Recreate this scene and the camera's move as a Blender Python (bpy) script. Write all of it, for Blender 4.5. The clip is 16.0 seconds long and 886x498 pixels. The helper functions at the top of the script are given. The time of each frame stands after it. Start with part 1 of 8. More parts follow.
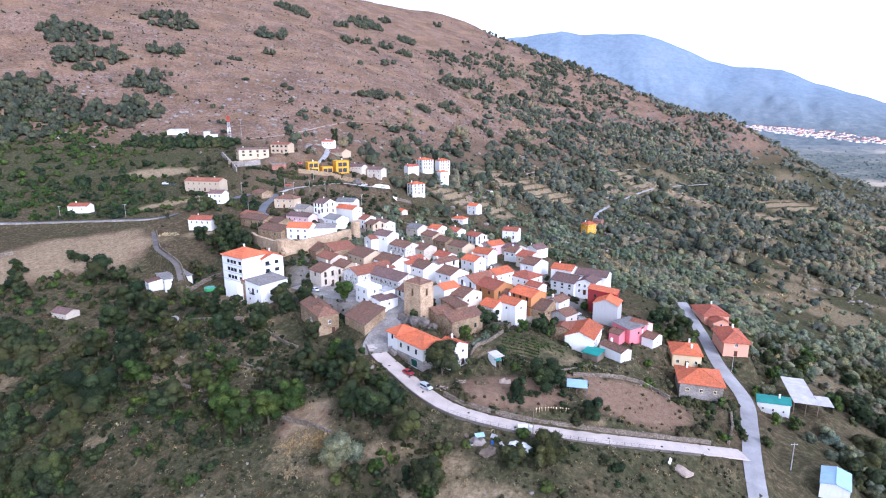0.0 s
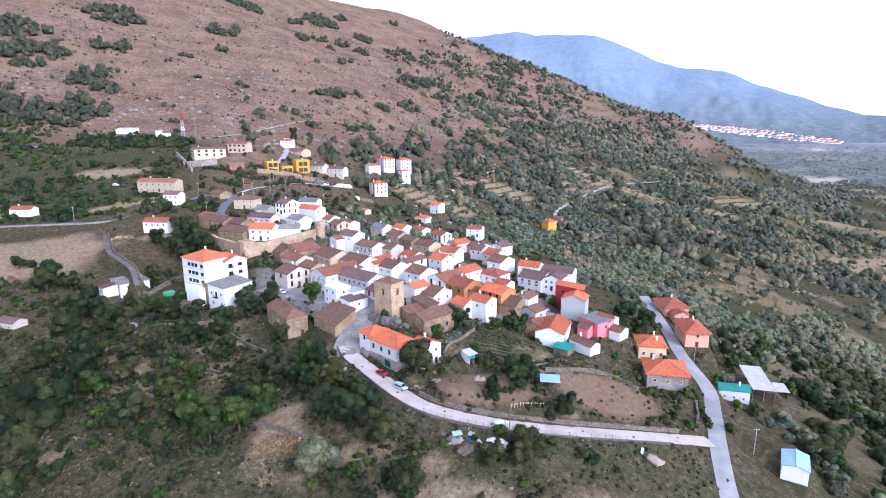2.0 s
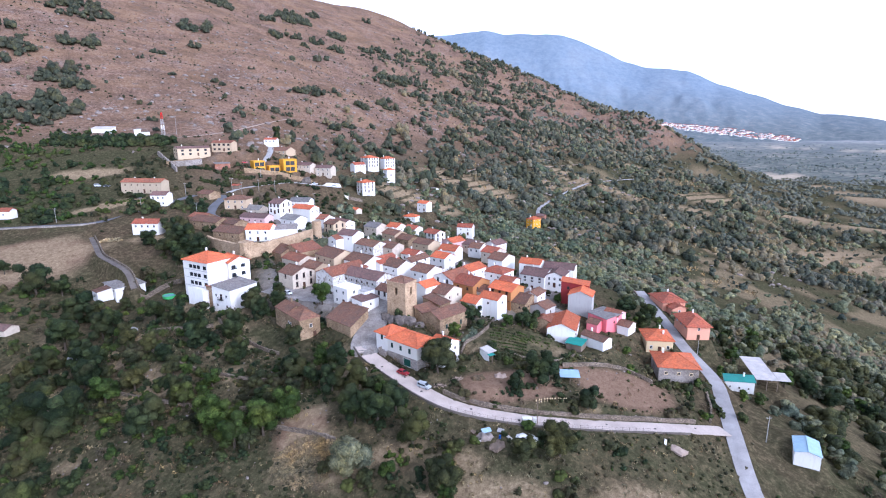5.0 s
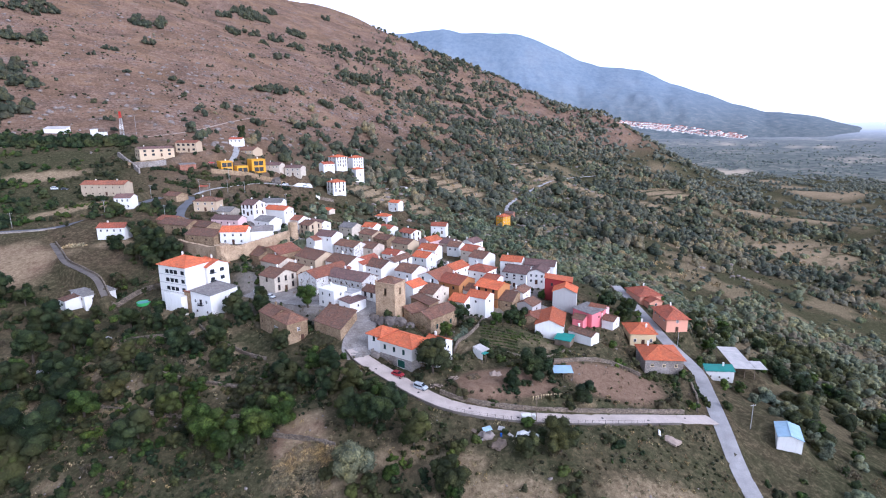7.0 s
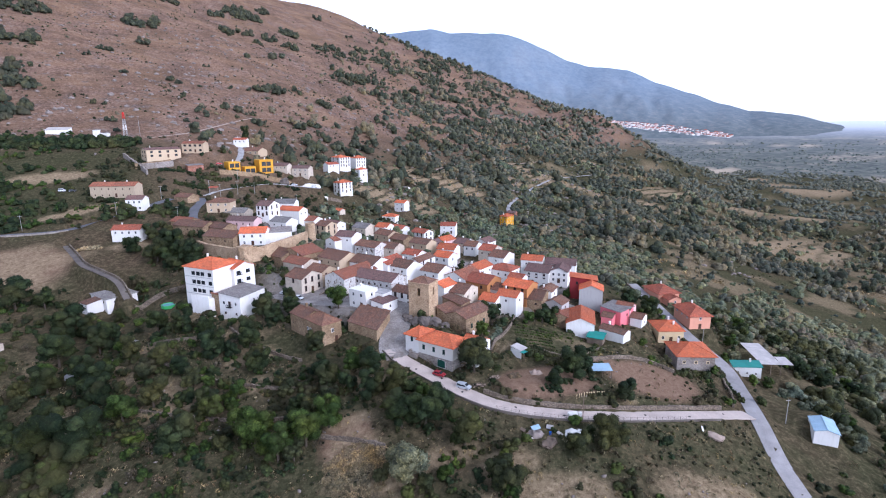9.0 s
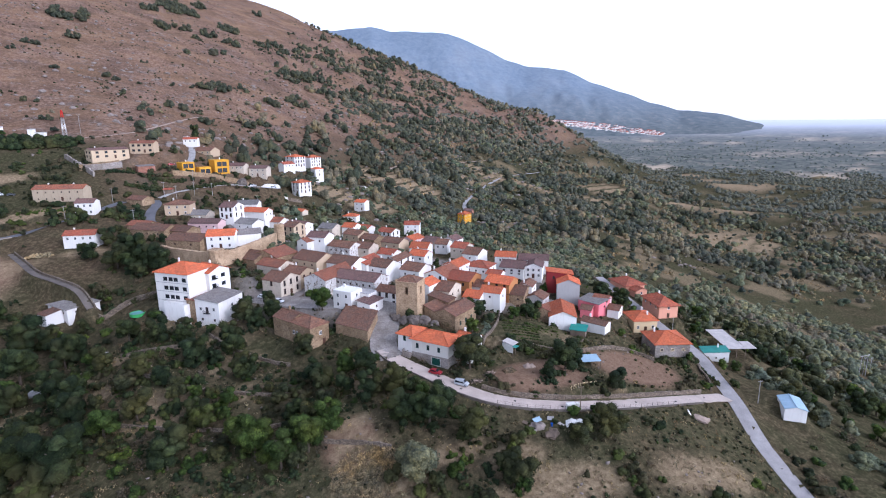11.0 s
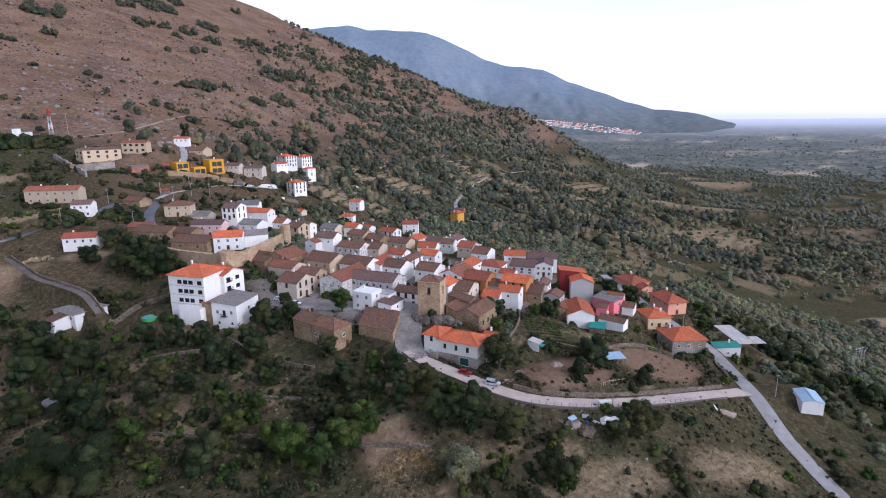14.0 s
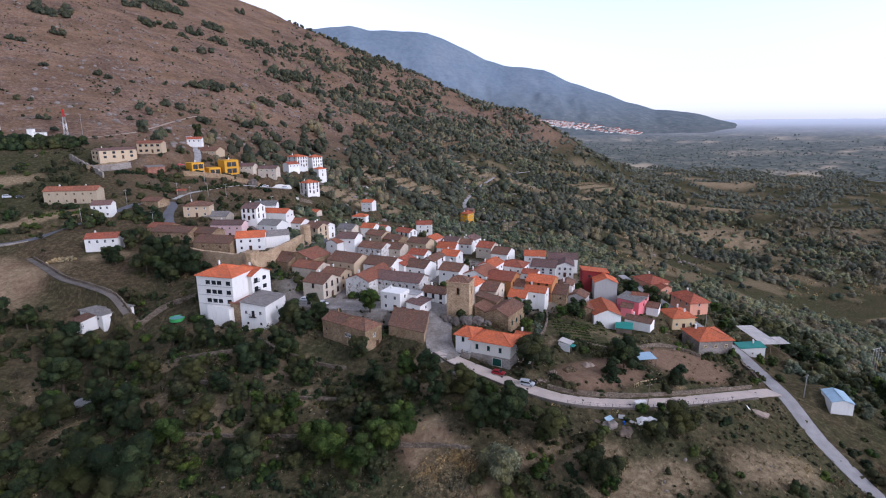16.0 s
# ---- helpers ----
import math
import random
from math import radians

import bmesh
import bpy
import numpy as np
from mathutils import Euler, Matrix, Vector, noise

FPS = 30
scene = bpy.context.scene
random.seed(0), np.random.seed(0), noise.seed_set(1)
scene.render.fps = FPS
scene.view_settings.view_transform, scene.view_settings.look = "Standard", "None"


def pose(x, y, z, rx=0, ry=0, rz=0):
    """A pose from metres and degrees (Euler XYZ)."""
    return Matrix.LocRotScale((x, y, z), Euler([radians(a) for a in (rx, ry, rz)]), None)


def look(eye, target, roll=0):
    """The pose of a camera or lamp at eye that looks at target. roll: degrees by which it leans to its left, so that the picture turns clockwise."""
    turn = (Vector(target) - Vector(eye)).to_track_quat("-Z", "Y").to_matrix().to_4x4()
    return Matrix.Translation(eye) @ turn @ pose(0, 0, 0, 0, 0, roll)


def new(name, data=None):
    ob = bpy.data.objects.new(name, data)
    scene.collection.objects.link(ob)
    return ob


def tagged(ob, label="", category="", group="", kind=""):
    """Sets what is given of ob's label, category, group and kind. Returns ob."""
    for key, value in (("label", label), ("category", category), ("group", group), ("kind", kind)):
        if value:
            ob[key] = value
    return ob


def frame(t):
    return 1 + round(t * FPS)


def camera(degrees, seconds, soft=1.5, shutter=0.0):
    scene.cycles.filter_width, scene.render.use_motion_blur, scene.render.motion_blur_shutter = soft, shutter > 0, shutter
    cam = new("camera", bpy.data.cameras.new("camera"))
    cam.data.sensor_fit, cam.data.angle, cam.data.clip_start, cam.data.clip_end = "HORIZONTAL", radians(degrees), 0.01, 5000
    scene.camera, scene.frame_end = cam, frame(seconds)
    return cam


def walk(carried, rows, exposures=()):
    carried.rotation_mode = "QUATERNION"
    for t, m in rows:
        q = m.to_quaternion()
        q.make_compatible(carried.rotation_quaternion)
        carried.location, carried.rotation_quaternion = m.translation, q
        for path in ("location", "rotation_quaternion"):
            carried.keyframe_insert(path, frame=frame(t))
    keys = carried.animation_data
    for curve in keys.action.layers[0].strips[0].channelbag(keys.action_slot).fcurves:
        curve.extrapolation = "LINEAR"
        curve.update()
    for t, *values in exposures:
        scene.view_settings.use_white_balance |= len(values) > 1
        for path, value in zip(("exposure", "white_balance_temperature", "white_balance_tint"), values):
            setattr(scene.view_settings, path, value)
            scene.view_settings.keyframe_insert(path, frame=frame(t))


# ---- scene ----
cam = camera(77.7, 16.0, soft=1.1)
PATH = [
    (0, (2.5, -0.403, 70.618), (2.463, 1.549, 70.184), -0.2),
    (0.5, (1.728, -0.313, 70.507), (1.737, 1.639, 70.073), -0.2),
    (1, (0.754, -0.008, 70.423), (0.825, 1.943, 69.986), -0.2),
    (1.5, (-0.262, 0.157, 70.371), (-0.164, 2.106, 69.934), -0.2),
    (2, (-1.56, 0.252, 70.295), (-1.447, 2.2, 69.858), -0.2),
    (2.5, (-3.569, 0.355, 70.201), (-3.449, 2.303, 69.763), -0.2),
    (3, (-5.999, 0.59, 70.22), (-5.88, 2.537, 69.782), -0.2),
    (5.5, (-18.751, 1.772, 70.292), (-18.48, 3.703, 69.848), -0.3),
    (6, (-20.726, 2.368, 70.269), (-20.407, 4.292, 69.823), -0.4),
    (6.5, (-23.04, 2.969, 70.353), (-22.698, 4.888, 69.906), -0.4),
    (7, (-25.84, 3.633, 70.442), (-25.479, 5.548, 69.994), -0.4),
    (7.5, (-29.16, 4.296, 70.506), (-28.782, 6.208, 70.058), -0.4),
    (8, (-33.009, 5.117, 70.448), (-32.619, 7.027, 70.0), -0.5),
    (10.5, (-52.537, 9.617, 70.303), (-52.018, 11.495, 69.851), -0.5),
    (11, (-55.467, 10.464, 70.28), (-54.866, 12.316, 69.826), -0.6),
    (11.5, (-57.635, 11.218, 70.323), (-56.981, 13.052, 69.867), -0.6),
    (12, (-59.777, 12.301, 70.28), (-59.096, 14.126, 69.822), -0.6),
    (12.5, (-61.847, 13.337, 70.259), (-61.17, 15.162, 69.8), -0.6),
    (13, (-64.471, 14.367, 70.304), (-63.795, 16.192, 69.846), -0.6),
    (13.5, (-67.041, 15.425, 70.313), (-66.365, 17.25, 69.855), -0.6),
    (14, (-69.38, 16.325, 70.395), (-68.703, 18.151, 69.937), -0.6),
    (14.5, (-71.747, 17.136, 70.491), (-71.07, 18.962, 70.033), -0.6),
    (15, (-74.212, 17.884, 70.548), (-73.535, 19.709, 70.091), -0.7),
    (15.5, (-76.381, 18.749, 70.529), (-75.705, 20.574, 70.072), -0.7),
    (16, (-78.7, 19.722, 70.585), (-78.023, 21.547, 70.128), -0.6),
]
walk(cam, [(t, look(eye, target, roll)) for t, eye, target, roll in PATH],
     exposures=[(0, 1.46, 5080, 20), (5.5, 1.26, 5120, 20), (8, 1.03, 5200, 20), (11, 0.9, 5300, 20), (12.5, 0.76, 5380, 20), (16, 0.44, 5450, 21)])

# ---------------------------------------------------------------- light
world = bpy.data.worlds.new("sky")
scene.world = world
world.use_nodes = True
_wn = world.node_tree
_sky = _wn.nodes.new("ShaderNodeTexSky")
_sky.sky_type = "NISHITA"
_sky.sun_disc = False
_sky.sun_elevation = radians(32)
_sky.sun_rotation = radians(141)
_sky.altitude = 500
_sky.air_density = 1.0
_sky.dust_density = 1.0
_bg = _wn.nodes["Background"]
_bg.inputs[1].default_value = 0.166
_haze = _wn.nodes.new("ShaderNodeHueSaturation")
_haze.inputs["Saturation"].default_value = 0.28
_wn.links.new(_sky.outputs[0], _haze.inputs["Color"])
_wn.links.new(_haze.outputs[0], _bg.inputs[0])

sun_data = bpy.data.lights.new("sun", "SUN")
sun_data.energy = 0.95
sun_data.angle = radians(22)
sun_data.color = (1.0, 0.92, 0.84)
sun = new("sun", sun_data)
sun.matrix_world = look((0, 0, 0), (-0.5, 0.62, -0.5))


# ---------------------------------------------------------------- materials
def nodes_of(name):
    m = bpy.data.materials.new(name)
    m.use_nodes = True
    nt = m.node_tree
    b = nt.nodes["Principled BSDF"]
    b.inputs["Specular IOR Level"].default_value = 0.2
    return m, nt, b


def add(nt, kind, **vals):
    n = nt.nodes.new(kind)
    for k, v in vals.items():
        if k in n.inputs:
            n.inputs[k].default_value = v
    return n


def ramp(nt, fac, stops):
    r = nt.nodes.new("ShaderNodeValToRGB")
    els = r.color_ramp.elements
    while len(els) < len(stops):
        els.new(0.5)
    for e, (p, c) in zip(els, stops):
        e.position, e.color = p, (*c, 1)
    nt.links.new(fac, r.inputs[0])
    return r.outputs[0]


def mixc(nt, fac, a, b, mode="MIX"):
    n = nt.nodes.new("ShaderNodeMix")
    n.data_type = "RGBA"
    n.blend_type = mode
    for sock, v in ((n.inputs[0], fac), (n.inputs[6], a), (n.inputs[7], b)):
        if hasattr(v, "is_linked"):
            nt.links.new(v, sock)
        elif isinstance(v, tuple):
            sock.default_value = (*v, 1)
        else:
            sock.default_value = v
    return n.outputs[2]


def noise_of(nt, scale, detail=4.0, coord="Object", rough=0.6):
    tc = nt.nodes.new("ShaderNodeTexCoord")
    n = add(nt, "ShaderNodeTexNoise", Scale=scale, Detail=detail, Roughness=rough)
    nt.links.new(tc.outputs[coord], n.inputs["Vector"])
    return n.outputs["Fac"]


def bump(nt, b, height, strength=0.4, distance=0.05):
    n = add(nt, "ShaderNodeBump", Strength=strength, Distance=distance)
    nt.links.new(height, n.inputs["Height"])
    nt.links.new(n.outputs[0], b.inputs["Normal"])


def plain(name, color, rough=0.7, metal=0.0, vary=0.25, scale=1.2, spec=0.2):
    """A painted or cast surface with stains at two scales."""
    m, nt, b = nodes_of(name)
    dark = tuple(c * (1 - vary) for c in color)
    light = tuple(min(1, c * (1 + vary * 0.4)) for c in color)
    big = ramp(nt, noise_of(nt, scale * 0.3), [(0.3, dark), (0.65, light)])
    fine = ramp(nt, noise_of(nt, scale * 6), [(0.3, (0.8, 0.8, 0.8)), (0.7, (1, 1, 1))])
    nt.links.new(mixc(nt, 1.0, big, fine, "MULTIPLY"), b.inputs["Base Color"])
    b.inputs["Roughness"].default_value = rough
    b.inputs["Metallic"].default_value = metal
    b.inputs["Specular IOR Level"].default_value = spec
    bump(nt, b, noise_of(nt, scale * 10), 0.25, 0.02)
    return m


def render_wall(name, color, stain=(0.35, 0.3, 0.26), amount=0.5, peel=0.0):
    """Lime render, streaked and stained by rain."""
    m, nt, b = nodes_of(name)
    tc = nt.nodes.new("ShaderNodeTexCoord")
    mp = nt.nodes.new("ShaderNodeMapping")
    mp.inputs["Scale"].default_value = (1.6, 1.6, 0.25)
    nt.links.new(tc.outputs["Object"], mp.inputs[0])
    streak = add(nt, "ShaderNodeTexNoise", Scale=1.0, Detail=6.0, Roughness=0.7)
    nt.links.new(mp.outputs[0], streak.inputs["Vector"])
    info = nt.nodes.new("ShaderNodeObjectInfo")
    own = ramp(nt, info.outputs["Random"], [(0.0, tuple(c * 0.84 for c in color)), (1.0, color)])
    f = ramp(nt, streak.outputs["Fac"], [(0.5, (0, 0, 0)), (0.78, (amount,) * 3)])
    patch = ramp(nt, noise_of(nt, 0.35), [(0.55, (0, 0, 0)), (0.75, (amount * 0.6,) * 3)])
    c1 = mixc(nt, f, own, stain)
    c2 = mixc(nt, patch, c1, tuple(0.75 * x for x in color))
    if peel:
        bare = ramp(nt, noise_of(nt, 0.8, 6, rough=0.7), [(0.52, (0, 0, 0)), (0.57, (peel,) * 3)])
        c2 = mixc(nt, bare, c2, ramp(nt, noise_of(nt, 3.0), [(0.35, (0.16, 0.12, 0.09)), (0.65, (0.36, 0.29, 0.22))]))
    nt.links.new(c2, b.inputs["Base Color"])
    b.inputs["Roughness"].default_value = 0.9
    bump(nt, b, noise_of(nt, 9.0), 0.3, 0.03)
    return m


def masonry(name, light, dark, mortar, size=2.2):
    """Rubble stone with mortar joints."""
    m, nt, b = nodes_of(name)
    tc = nt.nodes.new("ShaderNodeTexCoord")
    mp = nt.nodes.new("ShaderNodeMapping")
    mp.inputs["Scale"].default_value = (1, 1, 1.5)
    nt.links.new(tc.outputs["Object"], mp.inputs[0])
    v = add(nt, "ShaderNodeTexVoronoi", Scale=size)
    v.feature = "DISTANCE_TO_EDGE"
    v2 = add(nt, "ShaderNodeTexVoronoi", Scale=size)
    for n in (v, v2):
        nt.links.new(mp.outputs[0], n.inputs["Vector"])
    bw = nt.nodes.new("ShaderNodeRGBToBW")
    nt.links.new(v2.outputs["Color"], bw.inputs[0])
    stones = ramp(nt, bw.outputs[0], [(0.15, dark), (0.85, light)])
    joint = ramp(nt, v.outputs["Distance"], [(0.02, (1, 1, 1)), (0.07, (0, 0, 0))])
    stain = ramp(nt, noise_of(nt, 0.25), [(0.35, (0.65, 0.62, 0.58)), (0.65, (1, 1, 1))])
    c = mixc(nt, joint, stones, mortar)
    nt.links.new(mixc(nt, 1.0, c, stain, "MULTIPLY"), b.inputs["Base Color"])
    b.inputs["Roughness"].default_value = 0.95
    bump(nt, b, v.outputs["Distance"], 0.6, 0.08)
    return m


def tile_roof(name, a, b_, old=0.0):
    """Barrel tiles in courses, laid down the slope; old ones are dark with lichen."""
    m, nt, b = nodes_of(name)
    tc = nt.nodes.new("ShaderNodeTexCoord")
    sep = nt.nodes.new("ShaderNodeSeparateXYZ")
    nt.links.new(tc.outputs["Object"], sep.inputs[0])
    w = add(nt, "ShaderNodeTexWave", Scale=1.35, Distortion=0.6, Detail=1.0)
    w.bands_direction = "X"
    nt.links.new(tc.outputs["Object"], w.inputs["Vector"])
    mp = nt.nodes.new("ShaderNodeMapping")
    mp.inputs["Scale"].default_value = (4.3, 2.6, 2.6)
    nt.links.new(tc.outputs["Object"], mp.inputs[0])
    cell = add(nt, "ShaderNodeTexVoronoi", Scale=1.0)
    nt.links.new(mp.outputs[0], cell.inputs["Vector"])
    bw = nt.nodes.new("ShaderNodeRGBToBW")
    nt.links.new(cell.outputs["Color"], bw.inputs[0])
    base = ramp(nt, bw.outputs[0], [(0.2, a), (0.8, b_)])
    info = nt.nodes.new("ShaderNodeObjectInfo")
    own = ramp(nt, info.outputs["Random"], [(0.0, (0.68, 0.7, 0.72)), (0.35, (1.0, 0.95, 0.92)), (0.7, (0.82, 0.84, 0.84)), (1.0, (1.18, 1.12, 1.05))])
    c = mixc(nt, 1.0, base, own, "MULTIPLY")
    mottle = ramp(nt, noise_of(nt, 1.3, 6, rough=0.7), [(0.34, (0.62, 0.62, 0.64)), (0.5, (0.98, 0.98, 0.98)), (0.66, (1.4, 1.34, 1.26))])
    c = mixc(nt, 0.55 + 0.45 * min(1, 2 * old), c, mixc(nt, 1.0, c, mottle, "MULTIPLY"))
    patch = ramp(nt, noise_of(nt, 0.45, 5), [(0.42, (0, 0, 0)), (0.66, (0.25 + 0.5 * old,) * 3)])
    c = mixc(nt, patch, c, (0.12, 0.095, 0.075))
    streak = ramp(nt, noise_of(nt, 2.4, 6), [(0.52, (0, 0, 0)), (0.72, (0.2 + 0.35 * old,) * 3)])
    c = mixc(nt, streak, c, (0.2, 0.16, 0.12))
    groove = ramp(nt, w.outputs["Fac"], [(0.0, (0.72, 0.7, 0.7)), (0.45, (1, 1, 1))])
    c = mixc(nt, 1.0, c, groove, "MULTIPLY")
    nt.links.new(c, b.inputs["Base Color"])
    b.inputs["Roughness"].default_value = 0.9
    bump(nt, b, w.outputs["Fac"], 0.7, 0.08)
    return m


def foliage(name, dark, light, dry=(0.1, 0.085, 0.03), dry_amount=0.1, peak=1.35):
    """Leaves: each spray has its own shade, each clump and plant its own tone."""
    m, nt, b = nodes_of(name)
    geo = nt.nodes.new("ShaderNodeNewGeometry")
    info = nt.nodes.new("ShaderNodeObjectInfo")
    leaf = ramp(nt, geo.outputs["Random Per Island"], [(0.0, dark), (0.75, light), (1.0, tuple(min(1, peak * c) for c in light))])
    own = ramp(nt, info.outputs["Random"], [(0.0, (0.78, 0.84, 0.8)), (0.5, (1, 1, 1)), (1.0, (1.2, 1.1, 0.92))])
    c = mixc(nt, 1.0, leaf, own, "MULTIPLY")

    def world_noise(scale, detail):
        n = add(nt, "ShaderNodeTexNoise", Scale=scale, Detail=detail, Roughness=0.65)
        nt.links.new(geo.outputs["Position"], n.inputs["Vector"])
        return n.outputs["Fac"]
    clump = ramp(nt, world_noise(0.75, 5.0), [(0.34, (0.55, 0.58, 0.62)), (0.52, (1.0, 1.0, 1.0)), (0.68, (1.35, 1.3, 1.15))])
    c = mixc(nt, 1.0, c, clump, "MULTIPLY")
    fine = world_noise(2.1, 5.0)
    c = mixc(nt, 1.0, c, ramp(nt, fine, [(0.36, (0.6, 0.62, 0.65)), (0.5, (0.97, 0.97, 0.97)), (0.64, (1.45, 1.4, 1.27))]), "MULTIPLY")
    bump(nt, b, fine, 1.0, 0.5)
    plant = ramp(nt, world_noise(0.13, 2.0), [(0.36, (0.72, 0.8, 0.86)), (0.5, (1.0, 1.0, 1.0)), (0.64, (1.3, 1.16, 0.9))])
    c = mixc(nt, 1.0, c, plant, "MULTIPLY")
    f = ramp(nt, world_noise(0.055, 2.0), [(0.5, (0, 0, 0)), (0.68, (dry_amount * 4,) * 3)])
    c = mixc(nt, f, c, dry)
    nt.links.new(c, b.inputs["Base Color"])
    b.inputs["Roughness"].default_value = 0.8
    b.inputs["Specular IOR Level"].default_value = 0.1
    return m


WHITE = render_wall("whitewash", (0.85, 0.82, 0.77), (0.46, 0.4, 0.34), 0.4)
OFFWHITE = render_wall("off_white_render", (0.74, 0.70, 0.63), (0.4, 0.34, 0.28), 0.4)
CREAM = render_wall("cream_render", (0.62, 0.53, 0.42), (0.3, 0.24, 0.19), 0.5, 0.25)
BEIGE = render_wall("beige_render", (0.55, 0.42, 0.28), (0.3, 0.22, 0.15), 0.4)
OCHRE = render_wall("ochre_render", (0.50, 0.22, 0.08), (0.25, 0.15, 0.1), 0.4)
YELLOW = render_wall("yellow_render", (0.72, 0.36, 0.03), (0.4, 0.25, 0.08), 0.25)
PALE = render_wall("pale_yellow_render", (0.78, 0.6, 0.35), (0.4, 0.3, 0.2), 0.3)
PINK = render_wall("rose_render", (0.72, 0.20, 0.22), (0.45, 0.15, 0.16), 0.25)
PALEPINK = render_wall("pale_pink_render", (0.72, 0.5, 0.48), (0.4, 0.3, 0.28), 0.35)
SALMON = render_wall("salmon_render", (0.74, 0.36, 0.24), (0.4, 0.22, 0.16), 0.25)
GREYW = render_wall("bare_cement_render", (0.47, 0.45, 0.43), (0.27, 0.25, 0.24), 0.5)
SHABBY = render_wall("peeling_whitewash", (0.68, 0.65, 0.61), (0.3, 0.24, 0.19), 0.7, 0.8)
STONEP = render_wall("stained_beige_render", (0.5, 0.4, 0.28), (0.25, 0.19, 0.13), 0.7)
BRICK = masonry("red_brick", (0.42, 0.17, 0.1), (0.3, 0.12, 0.08), (0.4, 0.3, 0.25), 3.5)
STONE = masonry("rubble_stone", (0.44, 0.31, 0.185), (0.2, 0.135, 0.08), (0.42, 0.31, 0.2))
PALESTONE = masonry("pale_warm_rubble", (0.60, 0.43, 0.27), (0.34, 0.235, 0.145), (0.5, 0.37, 0.24))
GSTONE = masonry("grey_rubble_stone", (0.36, 0.31, 0.27), (0.21, 0.18, 0.16), (0.42, 0.38, 0.34))
DRYSTONE = masonry("dry_stone", (0.30, 0.24, 0.18), (0.15, 0.12, 0.095), (0.08, 0.065, 0.05), 1.7)
ORANGE = tile_roof("new_clay_tile", (0.55, 0.13, 0.055), (0.68, 0.19, 0.08), 0.0)
REDT = tile_roof("red_clay_tile", (0.36, 0.095, 0.055), (0.5, 0.145, 0.08), 0.2)
BROWN = tile_roof("old_clay_tile", (0.15, 0.077, 0.053), (0.27, 0.137, 0.088), 0.4)
MAUVE = tile_roof("weathered_mauve_tile", (0.18, 0.105, 0.093), (0.25, 0.145, 0.128), 0.3)
GREYR = tile_roof("fibre_cement_sheet", (0.24, 0.225, 0.215), (0.32, 0.3, 0.285), 0.2)
RUST = tile_roof("rust_clay_tile", (0.27, 0.10, 0.06), (0.38, 0.145, 0.085), 0.3)
TEAL = plain("green_sheet_metal", (0.03, 0.26, 0.21), 0.5, vary=0.2)
BLUESHEET = plain("pale_blue_sheet_metal", (0.36, 0.5, 0.6), 0.45, vary=0.15)
PALESHEET = plain("weathered_pale_sheet", (0.55, 0.5, 0.46), 0.6, vary=0.25)
ROAD = plain("pale_concrete_road", (0.55, 0.455, 0.39), 0.95, vary=0.2, scale=0.6)
ASPHALT = plain("asphalt", (0.15, 0.15, 0.16), 0.9, vary=0.2, scale=0.6)
DIRTROAD = plain("dirt_track", (0.42, 0.32, 0.25), 0.95, vary=0.25, scale=0.6)
COBBLE = masonry("worn_cobbles", (0.40, 0.365, 0.335), (0.26, 0.235, 0.215), (0.22, 0.2, 0.18), 2.6)
LANEM = plain("grey_worn_concrete", (0.37, 0.345, 0.33), 0.95, vary=0.25, scale=0.6)
PATHM = plain("worn_path", (0.16, 0.135, 0.115), 0.95, vary=0.3, scale=0.8)
CONCRETE = plain("concrete", (0.42, 0.40, 0.38), 0.9, vary=0.3)
WOOD = plain("grey_weathered_wood", (0.2, 0.15, 0.11), 0.9, vary=0.35)
DOORW = plain("brown_stained_wood", (0.1, 0.05, 0.03), 0.6, vary=0.3)
GREENP = plain("dark_green_paint", (0.015, 0.075, 0.055), 0.5, vary=0.2)
WHITEP = plain("white_paint", (0.8, 0.78, 0.74), 0.5, vary=0.1)
BLACKP = plain("black_iron", (0.02, 0.02, 0.022), 0.6, vary=0.2)
DARKRED = render_wall("dark_red_render", (0.26, 0.035, 0.035), (0.15, 0.03, 0.03), 0.3)
REDP = plain("red_paint", (0.5, 0.03, 0.02), 0.4, vary=0.15)
TRUNK = plain("bark", (0.11, 0.085, 0.065), 0.95, vary=0.4, scale=3)
GRANITE = plain("weathered_granite", (0.165, 0.138, 0.118), 0.95, vary=0.5, scale=1.8)
ROCK = plain("granite", (0.27, 0.225, 0.195), 0.95, vary=0.4, scale=1.5)
OAK = foliage("oak_leaves", (0.0125, 0.0205, 0.0098), (0.033, 0.046, 0.0195))
BRIGHT = foliage("fresh_leaves", (0.0221, 0.0382, 0.0093), (0.0527, 0.0799, 0.0187), (0.11, 0.095, 0.035), 0.08)
OLIVE = foliage("olive_leaves", (0.105, 0.118, 0.082), (0.16, 0.175, 0.122), peak=1.1)
SCRUB = foliage("scrub_leaves", (0.0179, 0.0221, 0.0106), (0.0425, 0.0459, 0.0213), (0.09, 0.066, 0.038), 0.15)
# green valley woods: leaf colour lifted paler to stand in for haze
WOODS = foliage("haze_lifted_wood_leaves", (0.078, 0.093, 0.056), (0.125, 0.14, 0.086), (0.14, 0.12, 0.075), 0.12, 1.1)
# farther woods: still paler, greyer leaf copies with distance haze in their colour
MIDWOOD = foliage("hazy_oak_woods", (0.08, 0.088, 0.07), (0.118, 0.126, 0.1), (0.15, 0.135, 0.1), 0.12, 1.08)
FARWOOD = foliage("haze_pale_woods", (0.14, 0.158, 0.148), (0.178, 0.194, 0.18), (0.2, 0.19, 0.165), 0.12, 1.05)
